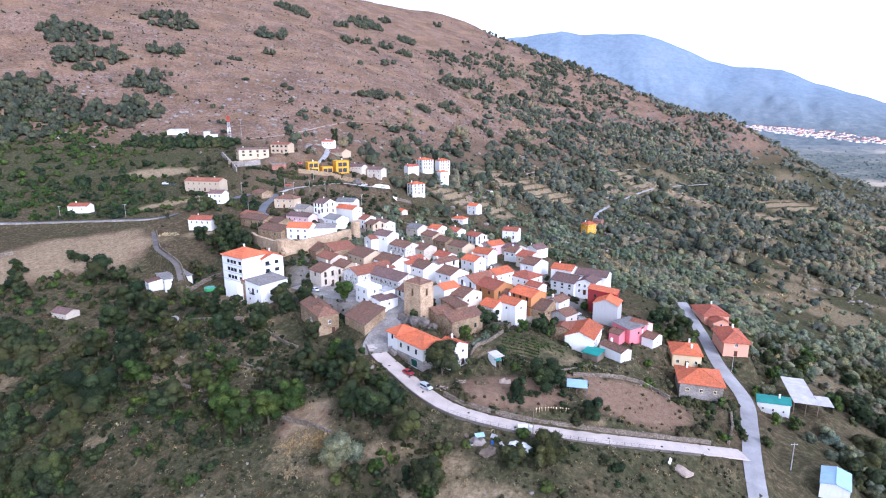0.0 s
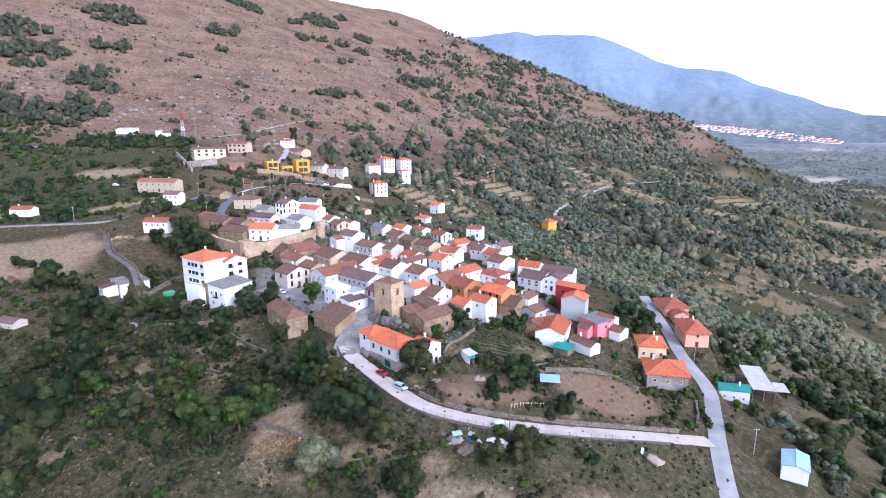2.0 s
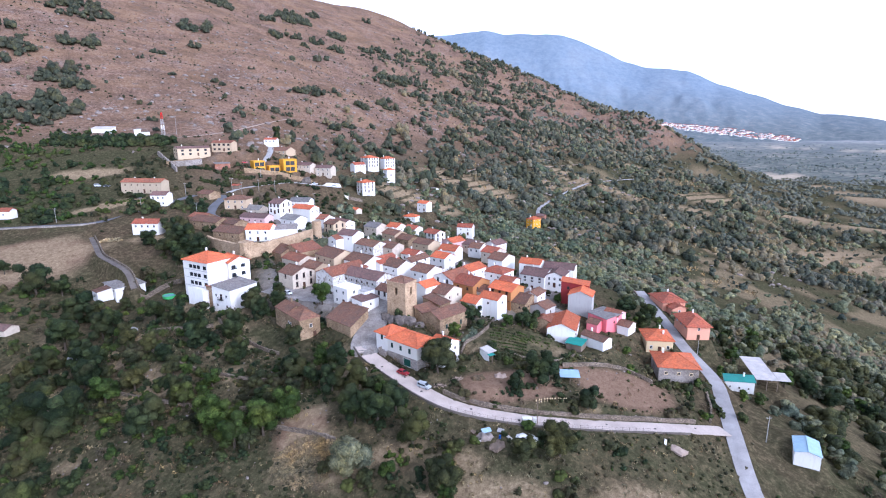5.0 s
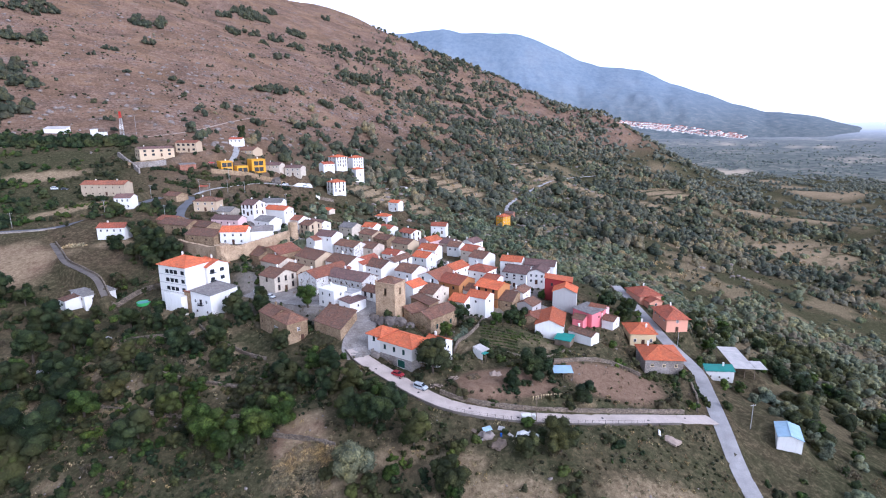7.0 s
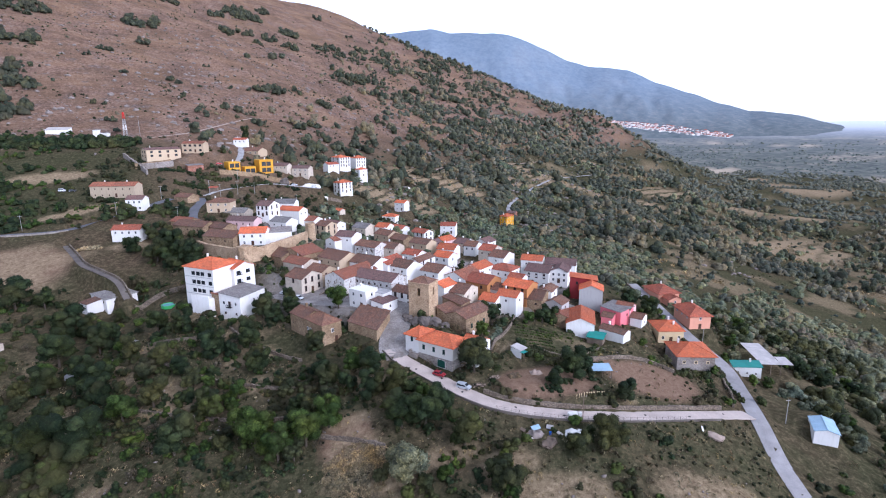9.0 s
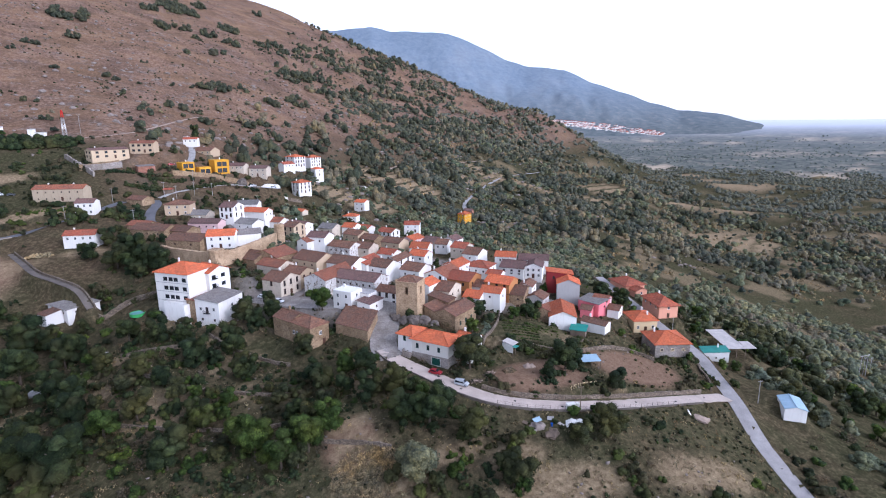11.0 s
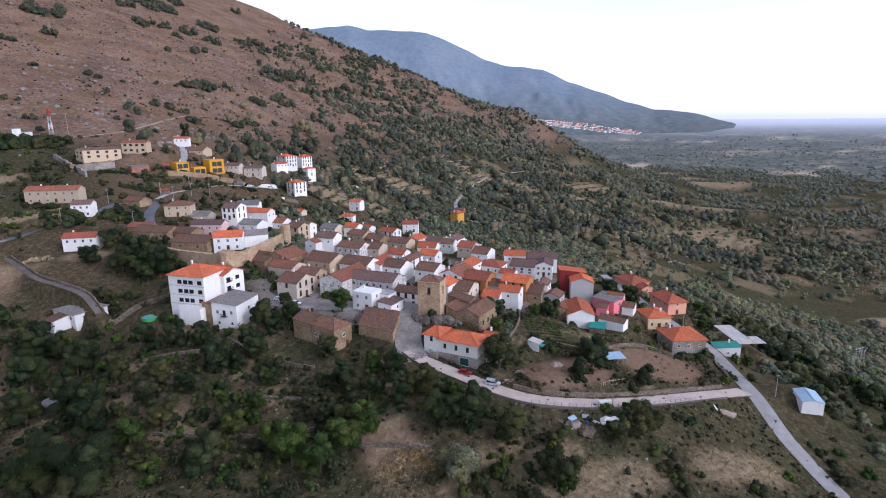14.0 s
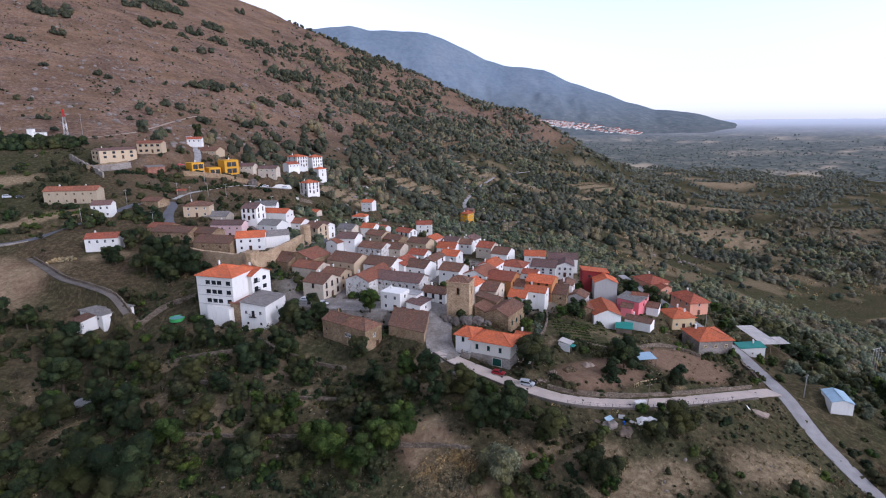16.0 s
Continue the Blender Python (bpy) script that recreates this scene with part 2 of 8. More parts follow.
# olive-brown scrub of hill and valley, its leaf colour lightened as haze
HAZESCRUB = foliage("haze_lifted_scrub_leaves", (0.105, 0.097, 0.07), (0.15, 0.137, 0.096), (0.15, 0.12, 0.085), 0.15, 1.1)
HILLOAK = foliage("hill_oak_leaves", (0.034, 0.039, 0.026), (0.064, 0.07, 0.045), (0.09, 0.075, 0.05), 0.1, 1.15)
# valley oaks: dark leaves made paler and bluer in place of haze
DARKWOOD = foliage("haze_lifted_oak_woods", (0.05, 0.056, 0.043), (0.083, 0.09, 0.066), (0.11, 0.094, 0.068), 0.1, 1.15)
STRAW = foliage("dry_grass", (0.18, 0.135, 0.075), (0.40, 0.31, 0.185))
DRYSCRUB = foliage("dry_scrub", (0.07, 0.05, 0.032), (0.17, 0.125, 0.085))

_m, _nt, _b = nodes_of("window_glass")
_b.inputs["Base Color"].default_value = (0.02, 0.023, 0.028, 1)
_b.inputs["Roughness"].default_value = 0.2
_b.inputs["Specular IOR Level"].default_value = 0.3
GLASS = _m


# ---------------------------------------------------------------- the lie of the land
# spot heights: x, y, z
VILLAGE_SPOTS = [
    (-24, 161, -0.5), (-4, 146, -4.8), (21, 132, -8), (60, 133, -14.2), (78, 112, -27), (94, 152, -20), (57, 152, -10.5),
    (19, 147, -4.5), (-47, 214, 5.5), (-18, 184, 4.5), (-28, 203, 5.2), (-98, 222, 1.5), (-76, 246, 12.5), (-45, 240, 7),
    (-62, 310, 15.5), (20, 269, 2.3), (0, 230, 4.5), (30, 195, 1.0), (55, 236, -3.2), (62, 375, -12), (64, 196, -4),
    (112, 230, -17), (-128, 240, -3.5), (-146, 278, 10.5), (-20, 330, 3), (45, 176, -4.5), (82, 186, -13), (108, 172, -23.5),
]
SLOPE_SPOTS = [
    (-47, 177, -5), (-36, 171.5, -4), (-58, 190, -3.5), (-114, 207, -9), (-85, 157, -12), (-40, 141, -10), (15, 113, -14), (-130, 150, -24), (-178, 205, -12), (-72, 122, -20),
    (-26, 105, -19), (0, 60, -27), (60, 85, -27), (110, 100, -34), (160, 120, -47), (200, 180, -57), (165, 250, -38),
    (210, 340, -48), (-212, 268, 7), (-200, 320, 16), (-275, 327, 13), (-62, 179, -6), (-95, 190, -4), (-60, 30, -32), (-200, 60, -34),
]
UPPER_SPOTS = [
    (-140, 352, 30), (-160, 415, 46.5), (-130, 424, 51), (-85, 420, 37), (-12, 565, 25), (-25, 450, 14), (-142, 335, 25),
    (-128, 300, 15), (-118, 366, 27.5), (62, 450, -15), (132, 512, -30), (12, 436, -6), (-250, 400, 38), (-300, 500, 72), (-95, 335, 22), (-180, 480, 66),
]
HILL_SPOTS = [
    (-163, 564, 84), (-102, 771, 117), (-149, 927, 173), (52, 1268, 206), (148, 1057, 117), (434, 1639, 206), (476, 1303, 76),
    (238, 714, -14), (621, 793, -80), (650, 604, -107), (415, 332, -106), (403, 1700, 220), (520, 1505, 138), (640, 1330, 84),
    (690, 1250, 34), (222, 1690, 286), (45, 1760, 372), (-62, 1760, 402), (-500, 1500, 440), (-600, 900, 280), (-500, 500, 110), (-400, 250, 20),
    (900, 1900, -40), (300, 2300, 150), (-300, 2300, 380), (1100, 900, -106), (900, 300, -120), (500, 60, -130),
]
VALLEY_SPOTS = [
    (854, 956, -93), (753, 841, -95), (671, 884, -86), (835, 796, -98), (508, 613, -93), (550, 865, -45), (441, 615, -76), (518, 543, -100), (391, 836, -40), (311, 728, -20), (257, 494, -46),
    (473, 1080, 11), (1300, 1300, -108), (1500, 900, -112), (1250, 600, -116), (869, 1135, -76), (950, 1074, -90), (1057, 1031, -100), (1050, 1400, -92), (1250, 1650, -106),
]
SPOTS = np.array(VILLAGE_SPOTS + SLOPE_SPOTS + UPPER_SPOTS + HILL_SPOTS + VALLEY_SPOTS, float)


def _kernel(dx, dy):
    return np.sqrt(dx * dx + dy * dy + 12.0 ** 2)


def _solve_land():
    n = len(SPOTS)
    k = _kernel(SPOTS[:, None, 0] - SPOTS[None, :, 0], SPOTS[:, None, 1] - SPOTS[None, :, 1])
    p = np.c_[np.ones(n), SPOTS[:, :2] / 1000]
    a = np.block([[k - 0.5 * np.eye(n), p], [p.T, np.zeros((3, 3))]])
    return np.linalg.solve(a, np.r_[SPOTS[:, 2], 0, 0, 0])


LAND = _solve_land()


def wobble(x, y, size, seed=0.0):
    """Smooth unevenness from crossed waves, about -1 to 1."""
    a, b = x / size, y / size
    return (np.sin(1.7 * a + 2.3 * b + seed) + np.sin(2.9 * a - 1.3 * b + 1.7 * seed + 1)
            + np.sin(-1.1 * a + 3.7 * b + 0.6 * seed + 2) + np.sin(4.1 * a + 3.1 * b + 2.1 * seed)) / 4


def patchy(x, y, size, seed=0.0):
    """Irregular patches about size across, about -1 to 1."""
    x, y = np.asarray(x, float), np.asarray(y, float)
    out, amp = 0.0, 1.5
    for k in range(3):
        cell = 1.6 * size / 2 ** k
        a, b = x / cell + 17.3 * seed + 5.1 * k, y / cell - 9.7 * seed + 3.7 * k
        i, j = np.floor(a), np.floor(b)
        u, v = a - i, b - j
        u, v = u * u * (3 - 2 * u), v * v * (3 - 2 * v)

        def lattice(p, q):
            h = np.sin(p * 127.1 + q * 311.7 + seed * 74.7) * 43758.5453
            return h - np.floor(h) - 0.5
        low = lattice(i, j) * (1 - u) + lattice(i + 1, j) * u
        high = lattice(i, j + 1) * (1 - u) + lattice(i + 1, j + 1) * u
        out = out + amp * (low * (1 - v) + high * v)
        amp *= 0.5
    return out


def smooth(lo, hi, v):
    t = np.clip((v - lo) / (hi - lo), 0, 1)
    return t * t * (3 - 2 * t)


def land(x, y):
    """The bare slope, before roads and plots are cut into it."""
    x, y = np.asarray(x, float), np.asarray(y, float)
    z = np.full(x.shape, LAND[-3]) + LAND[-2] * x / 1000 + LAND[-1] * y / 1000
    for (sx, sy, _), w in zip(SPOTS, LAND):
        z = z + w * _kernel(x - sx, y - sy)
    r = np.hypot(x, y)
    # the plain beyond the valley lies low and lifts to the skyline
    far = -113 + (np.clip(r, 2300, 4900) - 2300) * 0.0608
    azim = np.degrees(np.arctan2(x, y))
    side = smooth(20, 33, azim) * smooth(1500, 2400, r)
    side = np.maximum(side, smooth(2300, 2800, r))
    z = z * (1 - side) + far * side
    z = z + 0.5 * wobble(x, y, 14) + 3.0 * wobble(x, y, 70, 3) * smooth(450, 900, r) + 9 * wobble(x, y, 190, 5) * smooth(600, 1200, r) * (1 - side)
    return z


# ---------------------------------------------------------------- roads, as centre lines with their heights and half widths
ROADS = {
    "church_street": ([(-13, 206, 7.0), (-16.2, 196, 5.4), (-18.8, 186, 3.5), (-22.2, 177, 1.5), (-23.2, 170.5, -0.1), (-21.8, 166, -0.98)], 4.3),
    "road": ([(-23.4, 171, 0.0), (-21.6, 166, -1.0), (-14.4, 157.2, -2.9), (-5, 145.8, -4.9), (4, 138.8, -6.3), (19.3, 134.4, -8.2),
              (38.6, 133.8, -11), (61.7, 135.4, -14.6), (80, 139, -18.8), (85.3, 139.8, -20.02)], 2.7),
    "lane": ([(72, 70, -38.5), (73.5, 82, -35.2), (75, 91, -32.7), (76, 99, -30.5), (77, 107, -28.4), (80, 121, -24.7), (85, 136, -20), (94, 155, -20), (101, 172, -19.6), (102.5, 194, -17.2), (108, 219, -16.4), (115, 260, -14)], 2.4),
    "highway": ([(-420, 330, 13), (-275, 327, 14), (-238, 325, 15), (-200, 319.5, 17), (-176, 319, 18), (-162, 330, 20), (-140, 343, 26), (-128, 362, 28), (-114, 362, 27)], 2.8),
    "bypass": ([(-128, 362, 28.2), (-117, 362, 27.4), (-113.5, 352, 26), (-114.5, 340, 24), (-113, 325, 21), (-108, 318, 20)], 2.6),
    "street": ([(-114, 366, 28), (-105, 378, 30), (-80, 392, 31.5), (-62, 398, 29), (-46, 406, 26)], 1.6),
    "upper_street": ([(-108, 420, 39), (-104, 445, 44), (-106, 480, 51), (-112, 510, 60)], 2.4),
    "path": ([(-168, 304, 13), (-157, 285, 12), (-147, 268, 11), (-136, 256, 10), (-127, 247, 8), (-121, 238, 3)], 1.2),
    "plaza_street": ([(-62, 222, 5.6), (-47, 211, 5.4), (-37, 206, 5.3), (-31, 203, 5.2)], 5.0),
    "back_street": ([(-37, 262, 8.5), (-36, 280, 9), (-40, 300, 11), (-46, 320, 13)], 1.8),
    "square": ([(47, 214, -2.5), (52, 205, -3), (57, 195, -4)], 3.0),
}


def densify(points, step=1.5):
    p = np.array(points, float)
    # Catmull-Rom through the points
    q = np.vstack([2 * p[0] - p[1], p, 2 * p[-1] - p[-2]])
    out = []
    for i in range(1, len(q) - 2):
        a, b, c, d = q[i - 1:i + 3]
        n = max(2, int(np.linalg.norm(c - b) / step))
        for s in np.arange(n) / n:
            out.append(0.5 * (2 * b + (c - a) * s + (2 * a - 5 * b + 4 * c - d) * s ** 2 + (3 * b - a - 3 * c + d) * s ** 3))
    out.append(p[-1])
    return np.array(out)


# tracks that follow the land as it lies
TRACKS = {
    "hill_track": ([(-260, 452), (-215, 456), (-181, 461), (-151, 483), (-138, 517), (-123, 571), (-104, 620), (-60, 660)], 1.6),
    "valley_road": ([(118, 500), (140, 530), (153, 575), (170, 605), (205, 660), (262, 735), (318, 822), (420, 900)], 2.2),
    "hill_road": ([(80, 640), (112, 690), (154, 733), (230, 800), (330, 900)], 2.5),
}
for _k, (_p, _w) in TRACKS.items():
    _a = np.array(_p, float)
    ROADS[_k] = ([(px, py, pz + 0.1) for (px, py), pz in zip(_p, land(_a[:, 0], _a[:, 1]))], _w)
LINES = {k: (densify(p), w) for k, (p, w) in ROADS.items()}
PADS = []      # plots levelled for buildings: centre x, y, angle, half width, half depth, z


def to_line(x, y, line):
    """Distance from a line and the line's height there."""
    best, zz = np.full(x.shape, 1e9), np.zeros(x.shape)
    lo, hi = line[:, :2].min(0) - 14, line[:, :2].max(0) + 14
    near = (x > lo[0]) & (x < hi[0]) & (y > lo[1]) & (y < hi[1])
    xs, ys = x[near], y[near]
    bb, zb = np.full(xs.shape, 1e9), np.zeros(xs.shape)
    for px, py, pz in line:
        d = (xs - px) ** 2 + (ys - py) ** 2
        m = d < bb
        bb, zb = np.where(m, d, bb), np.where(m, pz, zb)
    best[near], zz[near] = np.sqrt(bb), zb
    return best, zz


def in_pad(x, y, pad):
    cx, cy, ang, hw, hd, z = pad
    c, s = math.cos(ang), math.sin(ang)
    u, v = (x - cx) * c + (y - cy) * s, -(x - cx) * s + (y - cy) * c
    return np.hypot(np.maximum(np.abs(u) - hw, 0), np.maximum(np.abs(v) - hd, 0))


def ground(x, y):
    """The land with plots and roads cut into it."""
    x, y = np.atleast_1d(np.asarray(x, float)), np.atleast_1d(np.asarray(y, float))
    z = land(x, y)
    for pad in PADS:
        near = np.hypot(x - pad[0], y - pad[1]) < 40
        if near.any():
            d = in_pad(x[near], y[near], pad)
            k = 1 - smooth(0.3, 5.0, d)
            z[near] = z[near] * (1 - k) + pad[5] * k
    for line, half in LINES.values():
        d, zz = to_line(x, y, line)
        k = 1 - smooth(half + 0.4, half + 3.6, d)
        z = z * (1 - k) + (zz - 0.12) * k
    return z


def ground_at(x, y):
    return float(ground(x, y)[0])


# ---------------------------------------------------------------- mesh helpers
def mesh_from(name, verts, faces, material):
    me = bpy.data.meshes.new(name)
    me.from_pydata([tuple(v) for v in verts], [], [tuple(f) for f in faces])
    me.materials.append(material)
    me.update()
    return me


def quick_mesh(name, verts, tris, material, soft=False):
    """A large mesh of triangles from arrays."""
    me = bpy.data.meshes.new(name)
    me.vertices.add(len(verts))
    me.vertices.foreach_set("co", np.asarray(verts, np.float32).ravel())
    n = len(tris)
    me.loops.add(3 * n)
    me.loops.foreach_set("vertex_index", np.asarray(tris, np.int32).ravel())
    me.polygons.add(n)
    me.polygons.foreach_set("loop_start", np.arange(0, 3 * n, 3, dtype=np.int32))
    me.polygons.foreach_set("loop_total", np.full(n, 3, np.int32))
    if soft:
        me.polygons.foreach_set("use_smooth", np.ones(n, bool))
    me.materials.append(material)
    me.update(calc_edges=True)
    return me


def part(name, bm, material, parent, label=""):
    me = bpy.data.meshes.new(name)
    bm.to_mesh(me)
    bm.free()
    me.materials.append(material)
    ob = new(name, me)
    ob.parent = parent
    if label:
        ob["label"] = label
    return ob


def share(name, me, parent, m, label=""):
    ob = new(name, me)
    ob.parent = parent
    ob.matrix_basis = m
    if label:
        ob["label"] = label
    return ob


def box(bm, x0, x1, y0, y1, z0, z1, bevel=0.0):
    r = bmesh.ops.create_cube(bm, size=1.0)
    for v in r["verts"]:
        v.co = Vector(((x0 + x1) / 2 + v.co.x * (x1 - x0), (y0 + y1) / 2 + v.co.y * (y1 - y0), (z0 + z1) / 2 + v.co.z * (z1 - z0)))
    if bevel:
        es = list({e for v in r["verts"] for e in v.link_edges})
        bmesh.ops.bevel(bm, geom=es, offset=bevel, segments=1, affect="EDGES")
    return bm


def boxes(*dims, bevel=0.0):
    bm = bmesh.new()
    for d in dims:
        box(bm, *d, bevel=bevel)
    return bm


def tube(bm, a, b, r0, r1, sides=8):
    a, b = Vector(a), Vector(b)
    q = (b - a).to_track_quat("Z", "Y").to_matrix().to_4x4()
    m = Matrix.Translation((a + b) / 2) @ q
    bmesh.ops.create_cone(bm, cap_ends=True, segments=sides, radius1=r0, radius2=r1, depth=(b - a).length, matrix=m)
    return bm


def slab(bm, pts, thick):
    """A plate from its upper corners, thick downwards."""
    top = [bm.verts.new(p) for p in pts]
    low = [bm.verts.new((p[0], p[1], p[2] - thick)) for p in pts]
    bm.faces.new(top)
    bm.faces.new(low[::-1])
    n = len(pts)
    for i in range(n):
        bm.faces.new((top[i], low[i], low[(i + 1) % n], top[(i + 1) % n]))


def empty(name, x, y, z, ang=0.0):
    ob = new(name)
    ob.empty_display_size = 0.5
    ob.matrix_world = Matrix.Translation((x, y, z)) @ Matrix.Rotation(ang, 4, "Z")
    return ob


# ---------------------------------------------------------------- windows, doors and houses
def _frame_mesh(w, h, t, mat, name):
    bm = boxes((-w / 2, -w / 2 + t, -0.07, 0.03, 0, h), (w / 2 - t, w / 2, -0.07, 0.03, 0, h), (-w / 2 + t, w / 2 - t, -0.07, 0.03, h - t, h),
               (-w / 2 - 0.08, w / 2 + 0.08, -0.14, 0.03, -0.08, 0.0), (-0.03, 0.03, -0.05, 0.02, 0, h - t))
    me = bpy.data.meshes.new(name)
    bm.to_mesh(me)
    bm.free()
    me.materials.append(mat)
    return me


def _pane_mesh(w, h):
    bm = boxes((-w / 2, w / 2, -0.02, 0.02, 0, h))
    me = bpy.data.meshes.new("pane")
    bm.to_mesh(me)
    bm.free()
    me.materials.append(GLASS)
    return me


def _shutter_mesh(w, h, mat, name="shutter"):
    bm = boxes((-w / 2, w / 2, -0.06, -0.02, h * 0.45, h))
    for i in range(4):
        z = h * 0.45 + (i + 0.5) * h * 0.55 / 4
        box(bm, -w / 2, w / 2, -0.075, -0.06, z - 0.02, z + 0.02)
    me = bpy.data.meshes.new(name)
    bm.to_mesh(me)
    bm.free()
    me.materials.append(mat)
    return me


WIN = {}
for _key, _w, _h, _t, _mat in (("w", 1.0, 1.25, 0.09, WHITEP), ("b", 0.95, 1.2, 0.09, DOORW), ("s", 0.7, 0.75, 0.08, DOORW), ("g", 0.9, 1.5, 0.12, GREENP),
                               ("t", 1.05, 2.1, 0.1, DOORW), ("l", 2.2, 1.9, 0.08, BLACKP), ("z", 3.1, 2.9, 0.1, BLACKP), ("r", 1.7, 1.35, 0.08, BLACKP), ("h", 0.45, 0.5, 0.06, DOORW), ("x", 1.1, 1.0, 0.14, PALE)):
    WIN[_key] = (_frame_mesh(_w, _h, _t, _mat, "window"), _pane_mesh(_w - _t, _h - _t))
SHUT = _shutter_mesh(0.85, 1.15, WHITEP)
_dbm = boxes((-0.5, 0.5, -0.06, 0.02, 0, 2.1), (-0.6, -0.5, -0.1, 0.02, 0, 2.2), (0.5, 0.6, -0.1, 0.02, 0, 2.2), (-0.5, 0.5, -0.1, 0.02, 2.1, 2.2))
DOOR_ME = bpy.data.meshes.new("door")
_dbm.to_mesh(DOOR_ME)
_dbm.free()
DOOR_ME.materials.append(DOORW)
_gbm = boxes((-1.4, 1.4, -0.06, 0.02, 0, 2.3), *[(-1.4, 1.4, -0.085, -0.06, 0.25 * i + 0.1, 0.25 * i + 0.14) for i in range(9)])
GARAGE_ME = bpy.data.meshes.new("garage_door")
_gbm.to_mesh(GARAGE_ME)
_gbm.free()
GARAGE_ME.materials.append(GREENP)


def _balcony_mesh(w):
    bm = boxes((-w / 2, w / 2, -0.9, 0, -0.12, 0.0), (-w / 2, w / 2, -0.9, -0.86, 0.95, 1.0), (-w / 2, -w / 2 + 0.04, -0.9, 0, 0.95, 1.0), (w / 2 - 0.04, w / 2, -0.9, 0, 0.95, 1.0))
    n = int(w / 0.16)
    for i in range(n + 1):
        x = -w / 2 + 0.02 + i * (w - 0.04) / n
        box(bm, x - 0.015, x + 0.015, -0.895, -0.865, 0, 0.95)
    me = bpy.data.meshes.new("balcony")
    bm.to_mesh(me)
    bm.free()
    me.materials.append(BLACKP)
    return me


BALCONY = _balcony_mesh(2.4)


def wall_pose(side, w, d, along, z):
    """A pose on a facade: along is measured from the facade's middle, to the right as one faces it."""
    if side == "front":
        return pose(along, -d / 2, z)
    if side == "side":
        return pose(w / 2, along, z, 0, 0, 90)
    if side == "back":
        return pose(-along, d / 2, z, 0, 0, 180)
    return pose(-w / 2, -along, z, 0, 0, -90)


def put_window(house, side, w, d, along, z, key="b", shutter=False, balcony=False):
    f, p = WIN[key]
    m = wall_pose(side, w, d, along, z)
    win = share("window", f, house, m)
    share("pane", p, win, pose(0, -0.015, 0.02))
    if shutter:
        share("shutter", SHUT, win, pose(0, -0.03, 0.03), "half-lowered white roller shutter")
    if balcony:
        share("balcony", BALCONY, house, m @ pose(0, 0, -0.05), "black iron balcony with bars")
    return win


def roof_mesh(w, d, style, rise, over, thick=0.16):
    """A roof with its ridge along x, over a plan w by d, its eave at z = 0."""
    bm = bmesh.new()
    W, D = w / 2 + over, d / 2 + over
    drop = over * rise / (d / 2)
    if style == "gable":
        slab(bm, [(-W, -D, -drop), (W, -D, -drop), (W, 0, rise), (-W, 0, rise)], thick)
        slab(bm, [(W, D, -drop), (-W, D, -drop), (-W, 0, rise + 0.004), (W, 0, rise + 0.004)], thick)
        bmesh.ops.create_cone(bm, cap_ends=True, segments=6, radius1=0.14, radius2=0.14, depth=2 * W, matrix=pose(0, 0, rise + 0.02, 0, 90, 0))
    elif style == "mono":
        slab(bm, [(-W, -D, -drop * 0.5), (W, -D, -drop * 0.5), (W, D, rise + drop * 0.5), (-W, D, rise + drop * 0.5)], thick)
    elif style == "hip":
        r = max(W - D, 0.3)
        slab(bm, [(-W, -D, -drop), (W, -D, -drop), (r, 0, rise), (-r, 0, rise)], thick)
        slab(bm, [(W, D, -drop), (-W, D, -drop), (-r, 0, rise), (r, 0, rise)], thick)
        slab(bm, [(W, -D, -drop), (W, D, -drop), (r, 0, rise)], thick)
        slab(bm, [(-W, D, -drop), (-W, -D, -drop), (-r, 0, rise)], thick)
        for sx in (-1, 1):
            for sy in (-1, 1):
                tube(bm, (sx * W, sy * D, -drop + 0.02), (sx * r, 0, rise + 0.02), 0.12, 0.12, 6)
        tube(bm, (-r, 0, rise + 0.02), (r, 0, rise + 0.02), 0.13, 0.13, 6)
    else:
        box(bm, -W, W, -D, D, -0.02, 0.14)
    return bm


